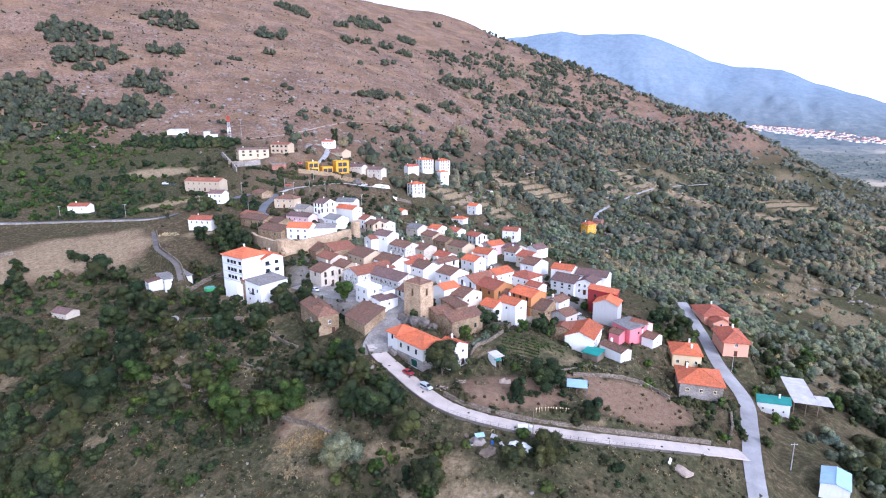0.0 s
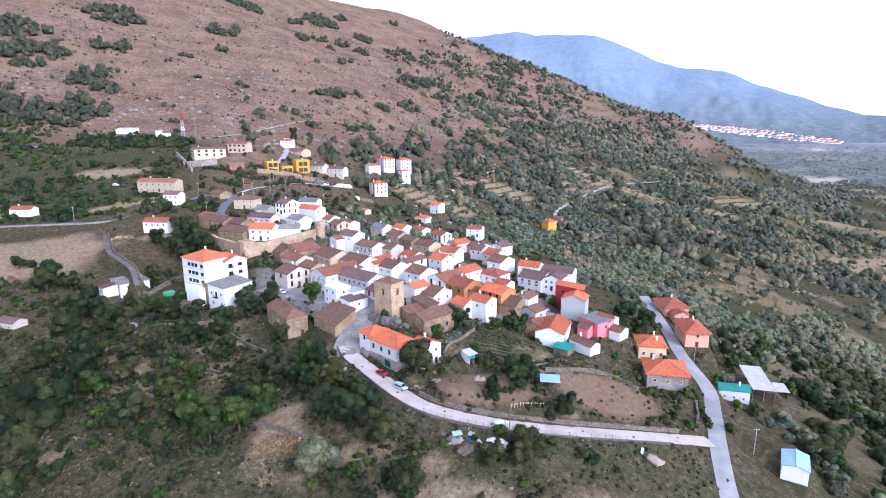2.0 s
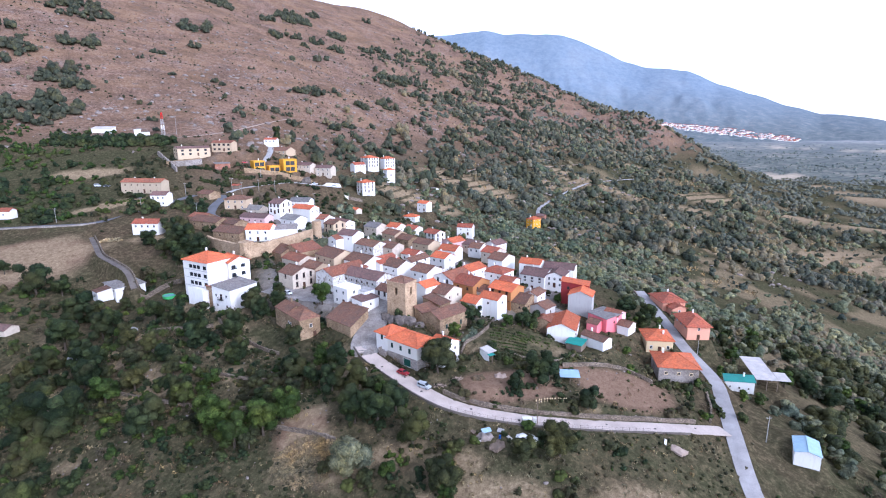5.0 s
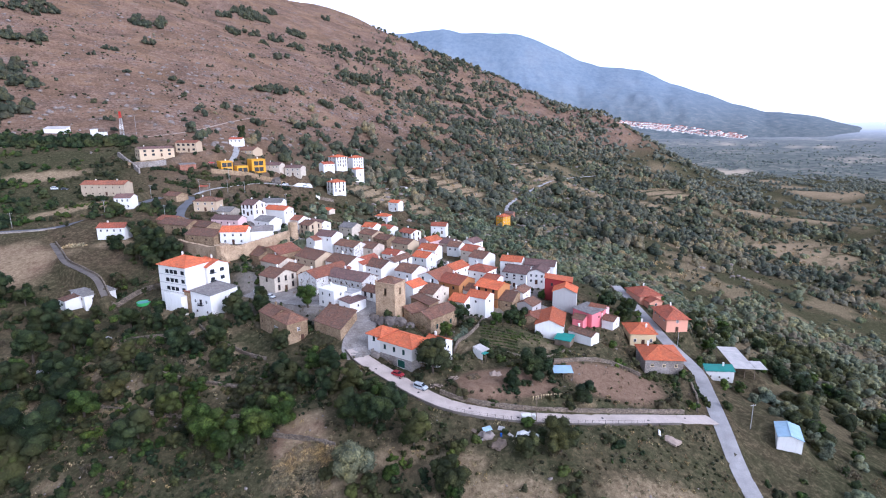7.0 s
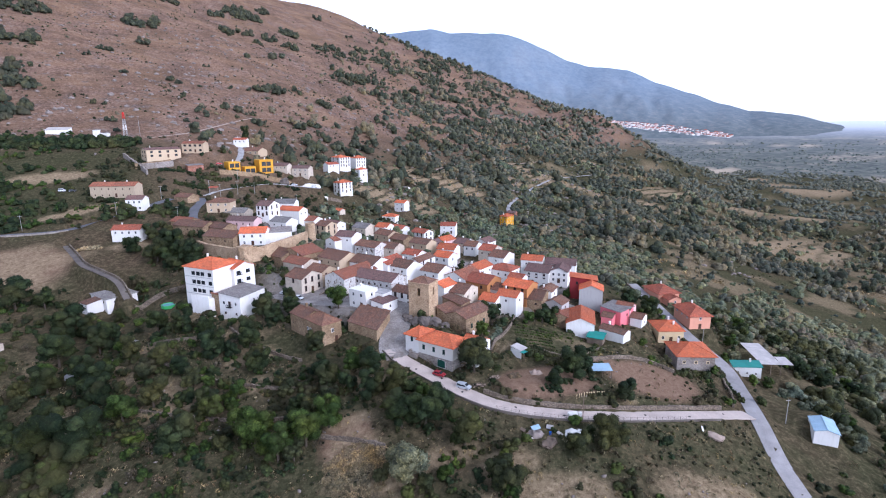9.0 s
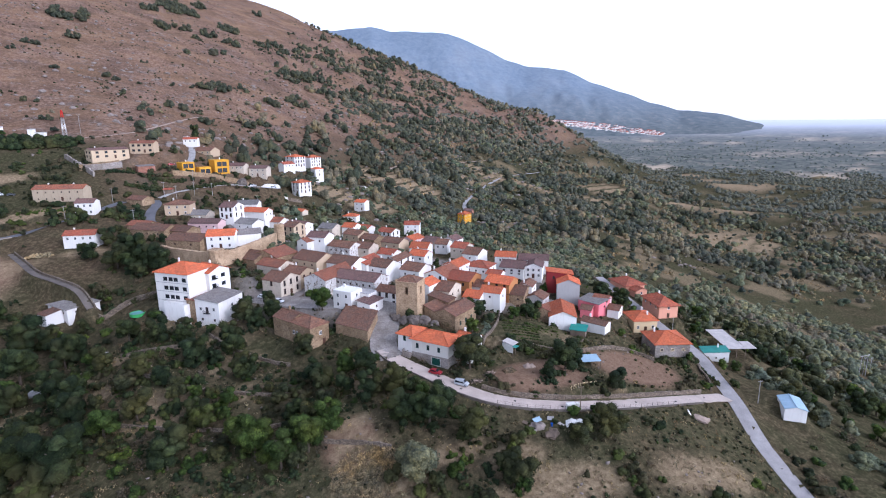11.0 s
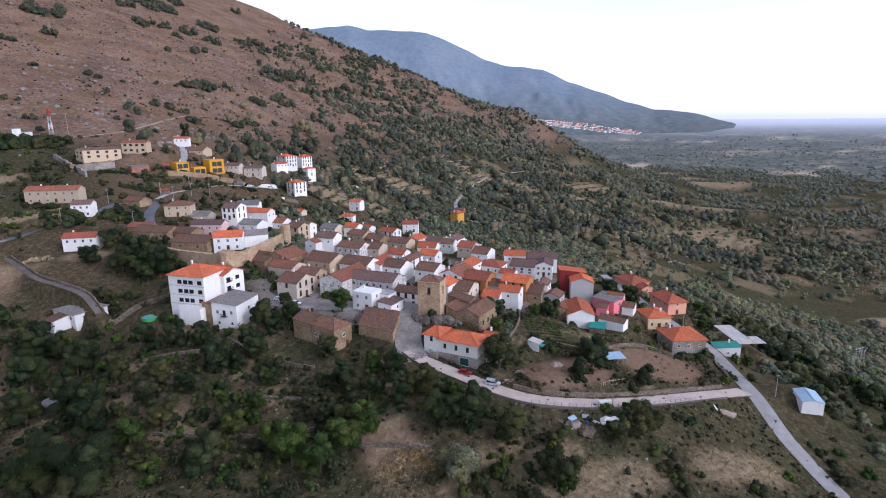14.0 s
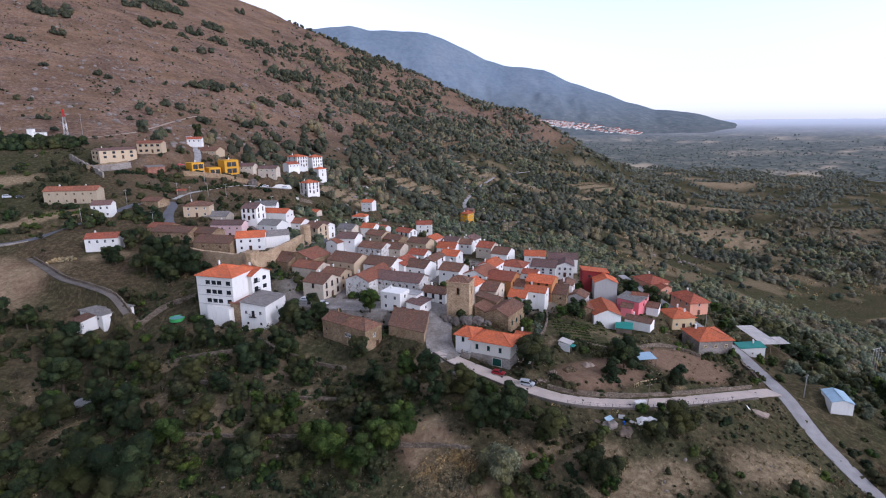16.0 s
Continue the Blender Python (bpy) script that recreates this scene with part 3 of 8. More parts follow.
def house(label, bx, by, ze, w, d, ang, h, style="gable_u", tiles=None, wall=None, front="", side="", left="", rise=None, over=0.35, chimneys=1,
          name="house", group="village houses", base=2.5, key="b", pad=True):
    """A house by its near corner (bx, by), its eave height ze, width w along the front, depth d, the front's heading and the height h of its walls.
    front, side, left: windows as 'floors x columns' such as '2x3'."""
    a = radians(ang)
    u, v = Vector((math.cos(a), math.sin(a))), Vector((-math.sin(a), math.cos(a)))
    c = Vector((bx, by)) - u * (w / 2) + v * (d / 2)
    z0 = ze - h
    if pad:
        PADS.append((c.x, c.y, a, w / 2, d / 2, z0))
    top = tagged(empty(name, c.x, c.y, z0, a), label, "house" if name == "house" else name.replace("_", " "), group)
    kind = style.split("_")[0]
    across = style.endswith("_v")
    rw, rd = (d, w) if across else (w, d)
    rise = rise if rise is not None else {"gable": 0.21 * rd, "mono": 0.24 * rd, "hip": 0.2 * rd, "flat": 0.0}[kind]
    # walls, with their gables
    bm = bmesh.new()
    W, D, t = w / 2, d / 2, 0.4
    prof = {}
    vs = [bm.verts.new(p) for p in ((-W, -D, -base), (W, -D, -base), (W, D, -base), (-W, D, -base))]
    def up(x, y):
        if kind == "mono":
            f = (y + D) / d if not across else (-x + W) / w
            return h + rise * f - 0.1
        return h - 0.06
    us = [bm.verts.new((p[0], p[1], up(p[0], p[1]))) for p in ((-W, -D), (W, -D), (W, D), (-W, D))]
    for i in range(4):
        j = (i + 1) % 4
        ring = [vs[i], vs[j], us[j]]
        if kind == "gable" and ((not across and i in (1, 3)) or (across and i in (0, 2))):
            mid = (us[i].co + us[j].co) / 2
            ring.append(bm.verts.new((mid.x, mid.y, h + rise - 0.08)))
        ring.append(us[i])
        bm.faces.new(ring)
    bm.faces.new(us)
    bm.normal_update()
    part("wall", bm, wall or WHITE, top)
    roof = part("roof", roof_mesh(rw, rd, kind, rise, over), tiles or BROWN, top)
    roof.matrix_basis = pose(0, 0, h, 0, 0, 90 if across else 0)
    for i in range(chimneys):
        x = (-0.28 + 0.5 * i) * rw
        bmc = boxes((-0.28, 0.28, -0.28, 0.28, 0, 1.5), (-0.36, 0.36, -0.36, 0.36, 1.5, 1.62), (-0.2, 0.2, -0.2, 0.2, 1.62, 1.8), bevel=0.03)
        ch = part("chimney", bmc, wall if wall in (WHITE, BRICK, STONE) else WHITE, roof)
        y = 0.18 * rd
        zr = rise * (1 - abs(y) / (rd / 2)) if kind in ("gable", "hip") else rise * (y + rd / 2) / rd
        ch.matrix_basis = pose(x, y, zr - 0.35)
    storeys = max(1, int(round(h / 2.9)))
    for sd, spec in (("front", front), ("side", side), ("left", left)):
        if not spec:
            continue
        rows, cols = (int(q) for q in spec.split("x"))
        length = w if sd == "front" else d
        for r in range(rows):
            z = h - 2.2 - r * (h / max(rows, storeys) if rows > 1 else 2.8)
            for cidx in range(cols):
                along = (-0.5 + (cidx + 0.5) / cols) * length * 0.94
                ground_row = r == rows - 1 and rows > 1
                if ground_row and cidx == cols // 2:
                    share("door", DOOR_ME, top, wall_pose(sd, w, d, along, max(0.05, z - 0.9)), "brown wooden door")
                else:
                    put_window(top, sd, w, d, along, z, key)
    return top

# ---------------------------------------------------------------- houses: round the plaza
O, B_, R_, M_, G_, U_ = ORANGE, BROWN, REDT, MAUVE, GREYR, RUST
bigA = house("tall four-storey white block with bright orange tile roof on the slope", -83.7, 216.1, 18.6, 14.5, 13, -36, 17.5, "hip_u", O, WHITE, base=6, over=0.5, chimneys=1)
for _r in range(3):
    for _c in range(4):
        put_window(bigA, "front", 14.5, 13, (-2.6, -0.2, 2.0, 5.6)[_c], 14.4 - 3.3 * _r, "r")
part("ledge", boxes((-7.3, 7.3, -6.62, -6.5, 13.6, 13.75), (-7.3, 7.3, -6.62, -6.5, 10.3, 10.45), (-7.3, 7.3, -6.62, -6.5, 7.0, 7.15)), GREYW, bigA, "grey string courses")
part("terrace", boxes((-1.5, 7.25, -9.6, -6.5, -5, 6.6), (-1.5, 7.25, -9.6, -9.4, 6.6, 7.6), bevel=0.03), WHITE, bigA, "stained white projecting terrace")
bigB = house("white three-storey wing with orange roof and corner balconies", -77.2, 221.8, 17.0, 9.0, 9, -48, 13, "gable_u", O, WHITE, base=6, over=0.6, chimneys=1)
for _r in range(3):
    put_window(bigB, "side", 9.0, 9, -2.6, 10.2 - 3.2 * _r, "r", balcony=_r < 2)
    put_window(bigB, "side", 9.0, 9, 1.5, 10.2 - 3.2 * _r, "r")
annex = house("white two-storey house with grey sheet roof and a balcony", -73.8, 207.3, 9.7, 9.6, 13.5, -34, 8.6, "mono_v", G_, WHITE, rise=0.9, base=4, chimneys=0)
for _x, _z, _k in ((-2.6, 5.2, "w"), (2.8, 5.2, "w"), (-2.2, 1.6, "s"), (2.8, 1.6, "s")):
    put_window(annex, "front", 9.6, 13.5, _x, _z, _k)
put_window(annex, "front", 9.6, 13.5, 0, 4.4, "t", balcony=True)
put_window(annex, "side", 9.6, 13.5, 0.5, 5.0, "w")
share("garage_door", GARAGE_ME, annex, wall_pose("side", 9.6, 13.5, 3.5, 0.1))
house("low lean-to with rust tile roof between white walls", -80.5, 213.2, 9.0, 5.5, 12, -36, 9, "mono_v", U_, STONE, rise=0.6, base=5, chimneys=0)

stone_h = house("rough stone farmhouse with brown tile roof above the slope", -45.0, 182.6, 5.6, 10.8, 7.6, -57, 7.4, "hip_u", B_, STONE, base=5, over=0.3, chimneys=0, rise=2.2)
for _x, _z, _k in ((-3.4, 3.4, "w"), (-1.8, 3.4, "w"), (0.6, 0.8, "h"), (2.8, 3.8, "h")):
    put_window(stone_h, "front", 10.8, 7.6, _x, _z, _k)
put_window(stone_h, "side", 10.8, 7.6, 0.3, 4, "w")
share("door", DOOR_ME, stone_h, wall_pose("side", 10.8, 7.6, 1.6, 0.2), "weathered wooden door")
stone_w = house("low rear wing of the stone farmhouse with a white chimney", -51.0, 191.8, 5.4, 9.2, 8.2, -57, 6.8, "gable_u", B_, STONE, base=5, over=0.3, chimneys=1)
put_window(stone_w, "front", 9.2, 8.2, -2.6, 3.2, "h")

cream = house("cream two-storey house with old brown tile roof on the plaza", -52.4, 219.5, 11.6, 9.4, 11, -45.7, 6.4, "gable_u", B_, CREAM, side="2x3", front="1x1", key="t")
house("brown tiled house with a white chimney behind the cream one", -44.5, 229, 11.6, 9, 8, -46, 6.5, "gable_u", B_, BEIGE, side="2x2")
house("barn with rust tile roof and peeling whitewashed wall", -36.2, 214.6, 12.0, 10.5, 19, -46, 6.6, "gable_v", U_, SHABBY, front="1x3", side="1x3", key="h", over=0.4)
house("long white hall with mauve and rust tiles and bell gable", -19.0, 207.2, 11.6, 18.4, 10, -43, 7.0, "gable_u", M_, SHABBY, front="1x6", side="1x1", key="s", chimneys=1)
house("lower end of the long hall under rust tiles", -32.4, 219.6, 11.4, 6, 10, -43, 7.0, "gable_u", U_, SHABBY, front="1x2", key="s", chimneys=0)
house("white stepped modern house with flat terraces", -29.5, 195.8, 11.8, 8.0, 6.5, -47, 6.6, "flat_u", WHITE, WHITE, front="2x2", side="1x1", over=0.05, key="w", chimneys=1)
house("white lower wing with brown tile lean-to roof", -24.0, 190.2, 8.9, 5.5, 8, -47, 4.6, "mono_v", M_, WHITE, front="1x1", side="1x1", rise=0.6, key="s", chimneys=0)
house("white side block with parapet beside the stepped house", -23.2, 196.5, 10.4, 5.5, 5, -47, 5.5, "flat_u", CONCRETE, WHITE, front="1x1", over=0.05, key="s", chimneys=0)
barn = house("low stone barn with sagging brown tile roof by the street", -27.6, 175.8, 5.1, 13.6, 12.0, -50, 3.6, "mono_u", B_, STONE, base=5, rise=2.0, chimneys=0)
for _c in barn.children:      # its side walls run askew, along the street
    _c.data.transform(Matrix.Translation((-0.45 * 6.0, 0, 0)) @ Matrix(((1, -0.45, 0, 0), (0, 1, 0, 0), (0, 0, 1, 0), (0, 0, 0, 1))))
roadh = house("white house with orange hip roof and green shutters by the street", -6.8, 156.6, 4.9, 12.8, 8.6, -47, 7.7, "hip_u", O, OFFWHITE, base=1.5, over=0.7, chimneys=0)
for _x in (-4.4, -0.6, 3.2):
    put_window(roadh, "front", 12.8, 8.6, _x, 4.6, "g")
share("garage_door", GARAGE_ME, roadh, wall_pose("front", 12.8, 8.6, 2.2, 0.15), "dark green garage door")
part("plinth", boxes((-6.45, 0.6, -4.36, 4.36, -1.5, 3.1), (3.8, 6.45, -4.36, 4.36, -1.5, 3.1), (0.6, 3.8, -4.36, 4.36, 2.6, 3.1)), GSTONE, roadh, "stone-clad ground floor")
part("terrace", boxes((-9.3, -6.5, -5.6, -4.3, -2.0, 2.6), (-9.3, -9.2, -5.6, -4.3, 2.6, 3.6), (-9.3, -6.5, -5.6, -5.5, 3.5, 3.6)), GSTONE, roadh, "stone terrace with rail")
house("small white annex with orange hip roof beside the street", -15.5, 166.2, 5.5, 5.2, 7.5, -47, 6.2, "hip_u", O, WHITE, front="1x1", key="g", base=1.5, over=0.6, chimneys=0)
house("white rear wing with orange roof beside the big tree", 1.2, 158.6, 3.4, 6, 8, -48, 7.0, "gable_u", O, WHITE, front="2x1", side="2x2", base=1.5, key="s")
nave = house("stone church nave with old brown tile roof", 2.2, 175.5, 6.4, 8.6, 13.5, -52, 6.6, "gable_v", B_, STONE, base=2, chimneys=0, rise=1.7)
for _y in (-3.5, 0, 3.5):
    put_window(nave, "side", 8.6, 13.5, _y, 2.4, "g")
house("low aisle with brown tile lean-to by the tower", -2.5, 182.0, 6.0, 5, 10, -52, 3.5, "mono_v", B_, STONE, base=2, chimneys=0, rise=1.8)

# the centre of the village
house("white house with orange tile roof beside the church tower", -0.8, 196.2, 11.4, 7, 7.5, -50, 7.2, "gable_v", O, WHITE, side="1x1", key="s")
house("white house with balconies under brown tiles by the tower", -12.5, 196.5, 9.6, 9.5, 7, -44, 6.0, "gable_u", B_, WHITE, front="2x3", key="t")
house("house with brown tiles and cream gable behind the church", 6.1, 193.5, 9.3, 8, 10.5, -45, 6.4, "gable_u", B_, CREAM, side="1x2", key="s")
house("brown lean-to roof behind the nave", 3.6, 187.5, 7.4, 8, 6, -45, 4.4, "mono_v", B_, STONE, chimneys=0, rise=1.6)
house("white house with tall blank gable and orange roof above the gardens", 25.1, 190.5, 7.3, 8, 7, -43, 8.2, "gable_u", O, WHITE, front="1x1", side="1x1", key="s")
house("lower house with orange tiles beside the white gable", 17.2, 191.5, 6.0, 6.5, 8, -43, 6.5, "gable_u", O, WHITE, front="1x1", key="s", chimneys=0)
house("stone house with lichened brown tile roof over the gardens", 36.2, 193.0, 4.6, 8.5, 11, -40, 6.5, "gable_u", B_, STONE, front="2x2", side="1x2", key="s")
house("white house behind the stone one", 42.5, 198.5, 5.8, 5.5, 8, -40, 6.5, "gable_v", B_, WHITE, side="1x1", key="s")
house("low grey cement house with brown tile roof", 43.9, 191.8, 2.6, 7, 7, -48, 4.4, "gable_v", B_, GREYW, side="1x1", key="s", chimneys=0)
house("ochre house with red tile roof", 18.5, 205.4, 8.5, 10.3, 11, -48, 6.8, "gable_u", R_, OCHRE, front="2x2", side="1x2", key="b")
house("terrace house in ochre with orange roof and open loggia", 31.6, 196.5, 8.4, 10.5, 9, -48, 7.4, "gable_u", O, OCHRE, front="1x3", key="t", chimneys=0)
house("house with dark old tiles between the red roofs", 24.5, 202.5, 6.2, 8.5, 8, -48, 5.5, "gable_u", B_, WHITE, front="1x2", key="s")
hotel = house("wide white inn with mauve tile roof and tall shutters", 55.2, 231.6, 3.6, 11.4, 11, -40, 7.2, "gable_u", M_, WHITE, chimneys=1)
for _i in range(3):
    put_window(hotel, "front", 11.4, 11, -3.6 + 3.6 * _i, 4.2, "t", shutter=True)
    put_window(hotel, "front", 11.4, 11, -3.6 + 3.6 * _i, 0.9, "b") if _i != 1 else share("door", DOOR_ME, hotel, wall_pose("front", 11.4, 11, 0, 0.1), "dark green arched door")
house("white gabled house with brown tiles and blue plinth", 63.0, 228.5, 4.4, 7.8, 10, -33, 7.4, "gable_v", M_, WHITE, front="2x3", key="w", chimneys=0)
house("low hall with a long mauve roof at the village edge", 70.5, 236.5, 5.0, 14, 9, -30, 7.0, "gable_u", M_, WHITE, chimneys=0)
house("white house with orange roof behind the inn", 56.5, 243, 6.4, 10, 8, -32, 8, "gable_u", O, WHITE, front="1x2", key="s")
house("white house with red hipped roof in the centre", 34.5, 225.1, 7.5, 11, 9.5, -46, 7.4, "hip_u", R_, WHITE, front="1x3", side="1x2", key="s")
house("small white house with tile roof and loggia", 37.5, 218.5, 5.8, 6.5, 6, -46, 6.2, "gable_u", R_, WHITE, front="2x2", key="s", chimneys=0)
house("white gabled house with orange roof and skylight", 20.8, 224.8, 9.3, 8, 11, -48, 7.0, "gable_v", O, WHITE, front="1x1", side="1x2", key="s")
house("house with wide rust tile roof behind the ochre one", 11.4, 212.6, 9.0, 11, 12.5, -50, 6.2, "gable_v", U_, WHITE, front="1x2", key="t")
house("white house with orange tiled roof and two rows of windows", 19.9, 268.7, 8.1, 9.3, 9.5, -34, 6.3, "gable_u", O, WHITE, front="2x2", key="w")
house("white two-storey house with red tile roof", 12.2, 247.5, 9.6, 8.2, 8.5, -44, 6.4, "gable_u", O, WHITE, front="2x2", side="1x1", key="w")
house("white house with dark patio door and old tile roof", -3.6, 233.8, 12.0, 6, 12.5, -44, 7.5, "gable_v", B_, WHITE, front="1x1", side="2x2", key="t")
house("house under a large old brown roof near the tower", 1.5, 218.0, 11.0, 9, 10, -47, 6.6, "gable_u", B_, WHITE, front="1x2", key="s")
house("white house with brown tile roof and two windows", 35.3, 283.9, 5.6, 6.8, 9, -38, 5.5, "gable_u", B_, WHITE, front="1x2", key="w")
house("house with brown roof and white chimney at the far side", 40.5, 270.0, 6.0, 8.4, 10, -48, 6, "gable_u", R_, CREAM, front="1x2", key="s")
house("house with old brown tiles near the red roofs", 40.5, 252.0, 6.6, 8.4, 11, -48, 6, "gable_u", B_, WHITE, front="1x1", key="s")
house("white house with mauve tiles at the far edge", 52.0, 318.0, -0.5, 9.5, 10, -50, 6, "gable_v", M_, WHITE, side="1x2", key="s")
house("house with mauve and grey tiles on the far slope", 38.0, 312.0, 0.8, 10, 10, -50, 6, "gable_u", M_, CREAM, front="1x2", key="s")
house("white house with orange gabled roof on the far slope", 25.0, 315.0, 2.4, 9, 11, -52, 6, "gable_v", O, PALEPINK, front="1x1", side="1x2", key="s")
house("white terraced house with red roof and balconies", 17.0, 338.0, 3.2, 11, 9, -52, 7.5, "gable_u", R_, WHITE, front="2x3", side="2x2", key="t")
house("small house with red tiles beside the terraced one", 5.0, 352.0, 4.0, 10, 8, -48, 5.5, "gable_u", R_, WHITE, front="1x2", key="s")
house("white cube house with red hipped roof below the hill", 48.0, 384.0, -1.8, 11, 9, -22, 8.2, "gable_u", R_, WHITE, front="2x2", key="s")
house("white house with dark tiled roof in the upper centre", -30.5, 267.5, 17.6, 9.5, 9, -36, 8, "gable_u", M_, WHITE, front="1x2", key="s")
house("narrow white house with red tile roof", -38.5, 268, 16.0, 6.5, 10, -50, 7, "gable_v", U_, WHITE, front="1x1", side="1x1", key="s", chimneys=0)
house("long house with brown tiles and stained front", -20.5, 257.0, 14.1, 12.5, 9, -46, 7, "gable_u", B_, SHABBY, front="2x4", key="s")
house("house with brown tile roof and white gable", -11.6, 257.5, 13.0, 8.6, 9, -42, 6.5, "gable_u", B_, CREAM, front="2x2", key="s")
house("house under an old brown roof with a white chimney", -37.3, 236.6, 14.0, 14, 12, -50, 7.5, "gable_u", B_, BEIGE, front="1x3", key="s")
house("house with tiles gone dark behind the barn", -24.0, 228.5, 13.2, 13, 11, -46, 7.5, "gable_u", B_, WHITE, front="1x2", key="s")
house("white house with orange-red roof behind the hall", -17.5, 231.5, 12.2, 9, 12, -46, 7, "gable_v", R_, WHITE, side="1x2", key="s")
house("house with a dark lichened roof in the centre", -10.2, 226.5, 11.5, 9.3, 10, -47, 6.8, "gable_u", B_, WHITE, front="1x2", key="s")
house("white house with red roof terrace in the centre", -1.3, 253.9, 10.0, 8.4, 8, -45, 6, "gable_u", R_, WHITE, front="1x2", key="s")
house("house with brown roof near the far gardens", 7.2, 276.2, 10.0, 11, 9, -48, 6, "gable_u", B_, BEIGE, front="1x2", key="s", chimneys=0)
house("house with old roof beside the orchard", -9.3, 301.8, 10.5, 11, 9, -52, 6, "gable_u", B_, BEIGE, front="1x2", key="s")
house("farm building with brown tiles by the orchard", -2.0, 294, 9.0, 10, 9, -50, 5, "gable_u", B_, STONE, front="1x2", key="s", chimneys=0)

# the old quarter inside the castle wall and above it
house("white house with orange roof built on the castle wall", -70, 270.5, 21.2, 12, 9.5, -8, 6, "gable_u", O, WHITE, front="2x3", key="w")
house("pale blue-white house with grey sheet roof on the castle wall", -58.5, 278, 20.0, 10.5, 8, 5, 5.5, "gable_u", G_, WHITE, side="1x1", key="s", chimneys=0)
house("pale pink house with mauve roof inside the wall", -79, 304, 21.4, 16, 8, -25, 6.5, "gable_u", M_, PALEPINK, front="2x4", key="s")
house("white house with grey slate-like roof", -86, 324, 23.0, 13, 9, -25, 6.5, "gable_u", G_, CREAM, front="1x3", key="s")
house("low stone house with brown tile roof in the old quarter", -92.5, 293.5, 20.1, 13.4, 9, -40, 5, "gable_u", B_, STONE, front="1x2", key="s", chimneys=0)
house("stone barn with sagging brown tiles behind the wall", -84.5, 271, 19.3, 18, 11, -33, 5.5, "gable_u", B_, STONE, front="1x2", key="s", chimneys=0)
house("long stone barn with brown tile roof above the trees", -102.5, 297, 20.6, 20, 10, -34, 5, "gable_u", B_, STONE, front="1x3", key="s", chimneys=0)
house("ruined stone outbuilding with low tile roof", -112, 309, 21.5, 12, 8, -34, 4, "gable_u", U_, STONE, chimneys=0)
house("beige house with hipped brown roof by the bypass road", -93.8, 328.5, 28.6, 13, 9, -12, 6, "hip_u", B_, BEIGE, front="2x3", key="w", over=0.5)
house("tall white house with galleries under mauve tiles", -71.5, 311, 28.0, 8, 10, -30, 9, "gable_u", M_, WHITE, front="2x3", side="2x2", key="t")
house("white house with long orange roof beside the tall house", -56.5, 318, 23.6, 14, 8, -35, 7, "gable_u", O, WHITE, side="1x2", key="s")
house("white house with grey roof at the top of the quarter", -60, 340, 25.0, 12, 9, -15, 6.5, "gable_u", G_, WHITE, front="1x3", key="s")
house("house with grey fibre roof below the tall house", -62.6, 300, 20.6, 11, 9, -40, 6, "gable_u", G_, WHITE, front="1x2", key="s")
house("barn with wide brown roof under the castle wall", -52.7, 246.7, 14.8, 15, 12, -48, 7, "gable_v", U_, STONE, chimneys=0, rise=2.4)
house("barn with dark brown tiles under the castle wall", -62, 250.5, 13.6, 12, 12, -48, 6, "gable_u", B_, STONE, chimneys=0)
house("old house with red and brown tile roof near the plaza", -52.4, 237.4, 12.8, 12.5, 9, -47, 6.5, "gable_u", U_, CREAM, side="1x2", key="s")
house("red tiled house in the upper street", -49, 318, 17.6, 9.6, 9, -36, 6, "gable_u", U_, WHITE, front="2x2", key="s")
house("beige three-storey house on the upper street", -42.5, 302, 17.2, 8, 9, -46, 8.5, "gable_u", B_, BEIGE, front="2x2", side="3x2", key="t")
house("white house with mauve tiles in the upper street", -37.5, 311, 16.0, 13, 8, -50, 7, "gable_u", M_, WHITE, side="2x2", key="s")
house("house with grey sheet roof in the upper street", -19.5, 331, 9.6, 10, 10, -42, 6, "gable_u", G_, CREAM, front="1x2", key="s")
house("house with red roof beside the gardens", -7.0, 331, 9.4, 8, 9, -38, 6, "gable_u", O, WHITE, side="1x1", key="s", chimneys=0)
house("white house with red hipped roof above the gardens", 10.5, 430, -0.8, 11, 8, -30, 5.5, "hip_u", O, WHITE, front="1x3", key="s")
house("small white house with orange roof above the gardens", 21.5, 455, 6, 9.5, 8, -40, 7, "gable_u", O, WHITE, front="2x2", key="s")
house("hut with orange roof above the village", -33, 375, 14.0, 7, 5, -50, 3, "gable_u", O, CREAM, chimneys=0)

# the upper quarter along the road and on the hill
house("white two-storey house with red roof below the highway", -131.5, 297, 20.9, 13.5, 8, -8, 6.2, "gable_u", R_, WHITE, front="1x4", key="w")
house("white house with mauve roof behind a garden tree", -139.5, 333.5, 31.2, 9, 8, -8, 6.5, "gable_u", M_, WHITE, front="2x3", key="w", chimneys=0)
house("roofless stone ruin with broken tiles", -120, 349, 29.5, 12, 8, -40, 3.5, "gable_u", B_, STONE, chimneys=0)
farm = house("long stone farmhouse with red tile roof", -148.5, 352.5, 36.8, 26, 8.5, -13, 7.0, "gable_u", U_, STONEP, front="2x6", key="s", chimneys=2)
house("large beige villa with shallow tile roof", -156, 409, 54.6, 11, 22, -58, 7.5, "gable_v", M_, BEIGE, side="2x4", front="2x2", key="r", rise=1.2)
house("beige villa with red roof and covered terrace", -123, 423, 58.0, 15, 9, -12, 6.5, "gable_u", U_, BEIGE, front="2x4", key="r", rise=1.4)
house("low red brick building with grey sheet roof", -130, 403, 44.2, 6, 10, -66, 7, "mono_v", G_, BRICK, rise=0.5, chimneys=0)
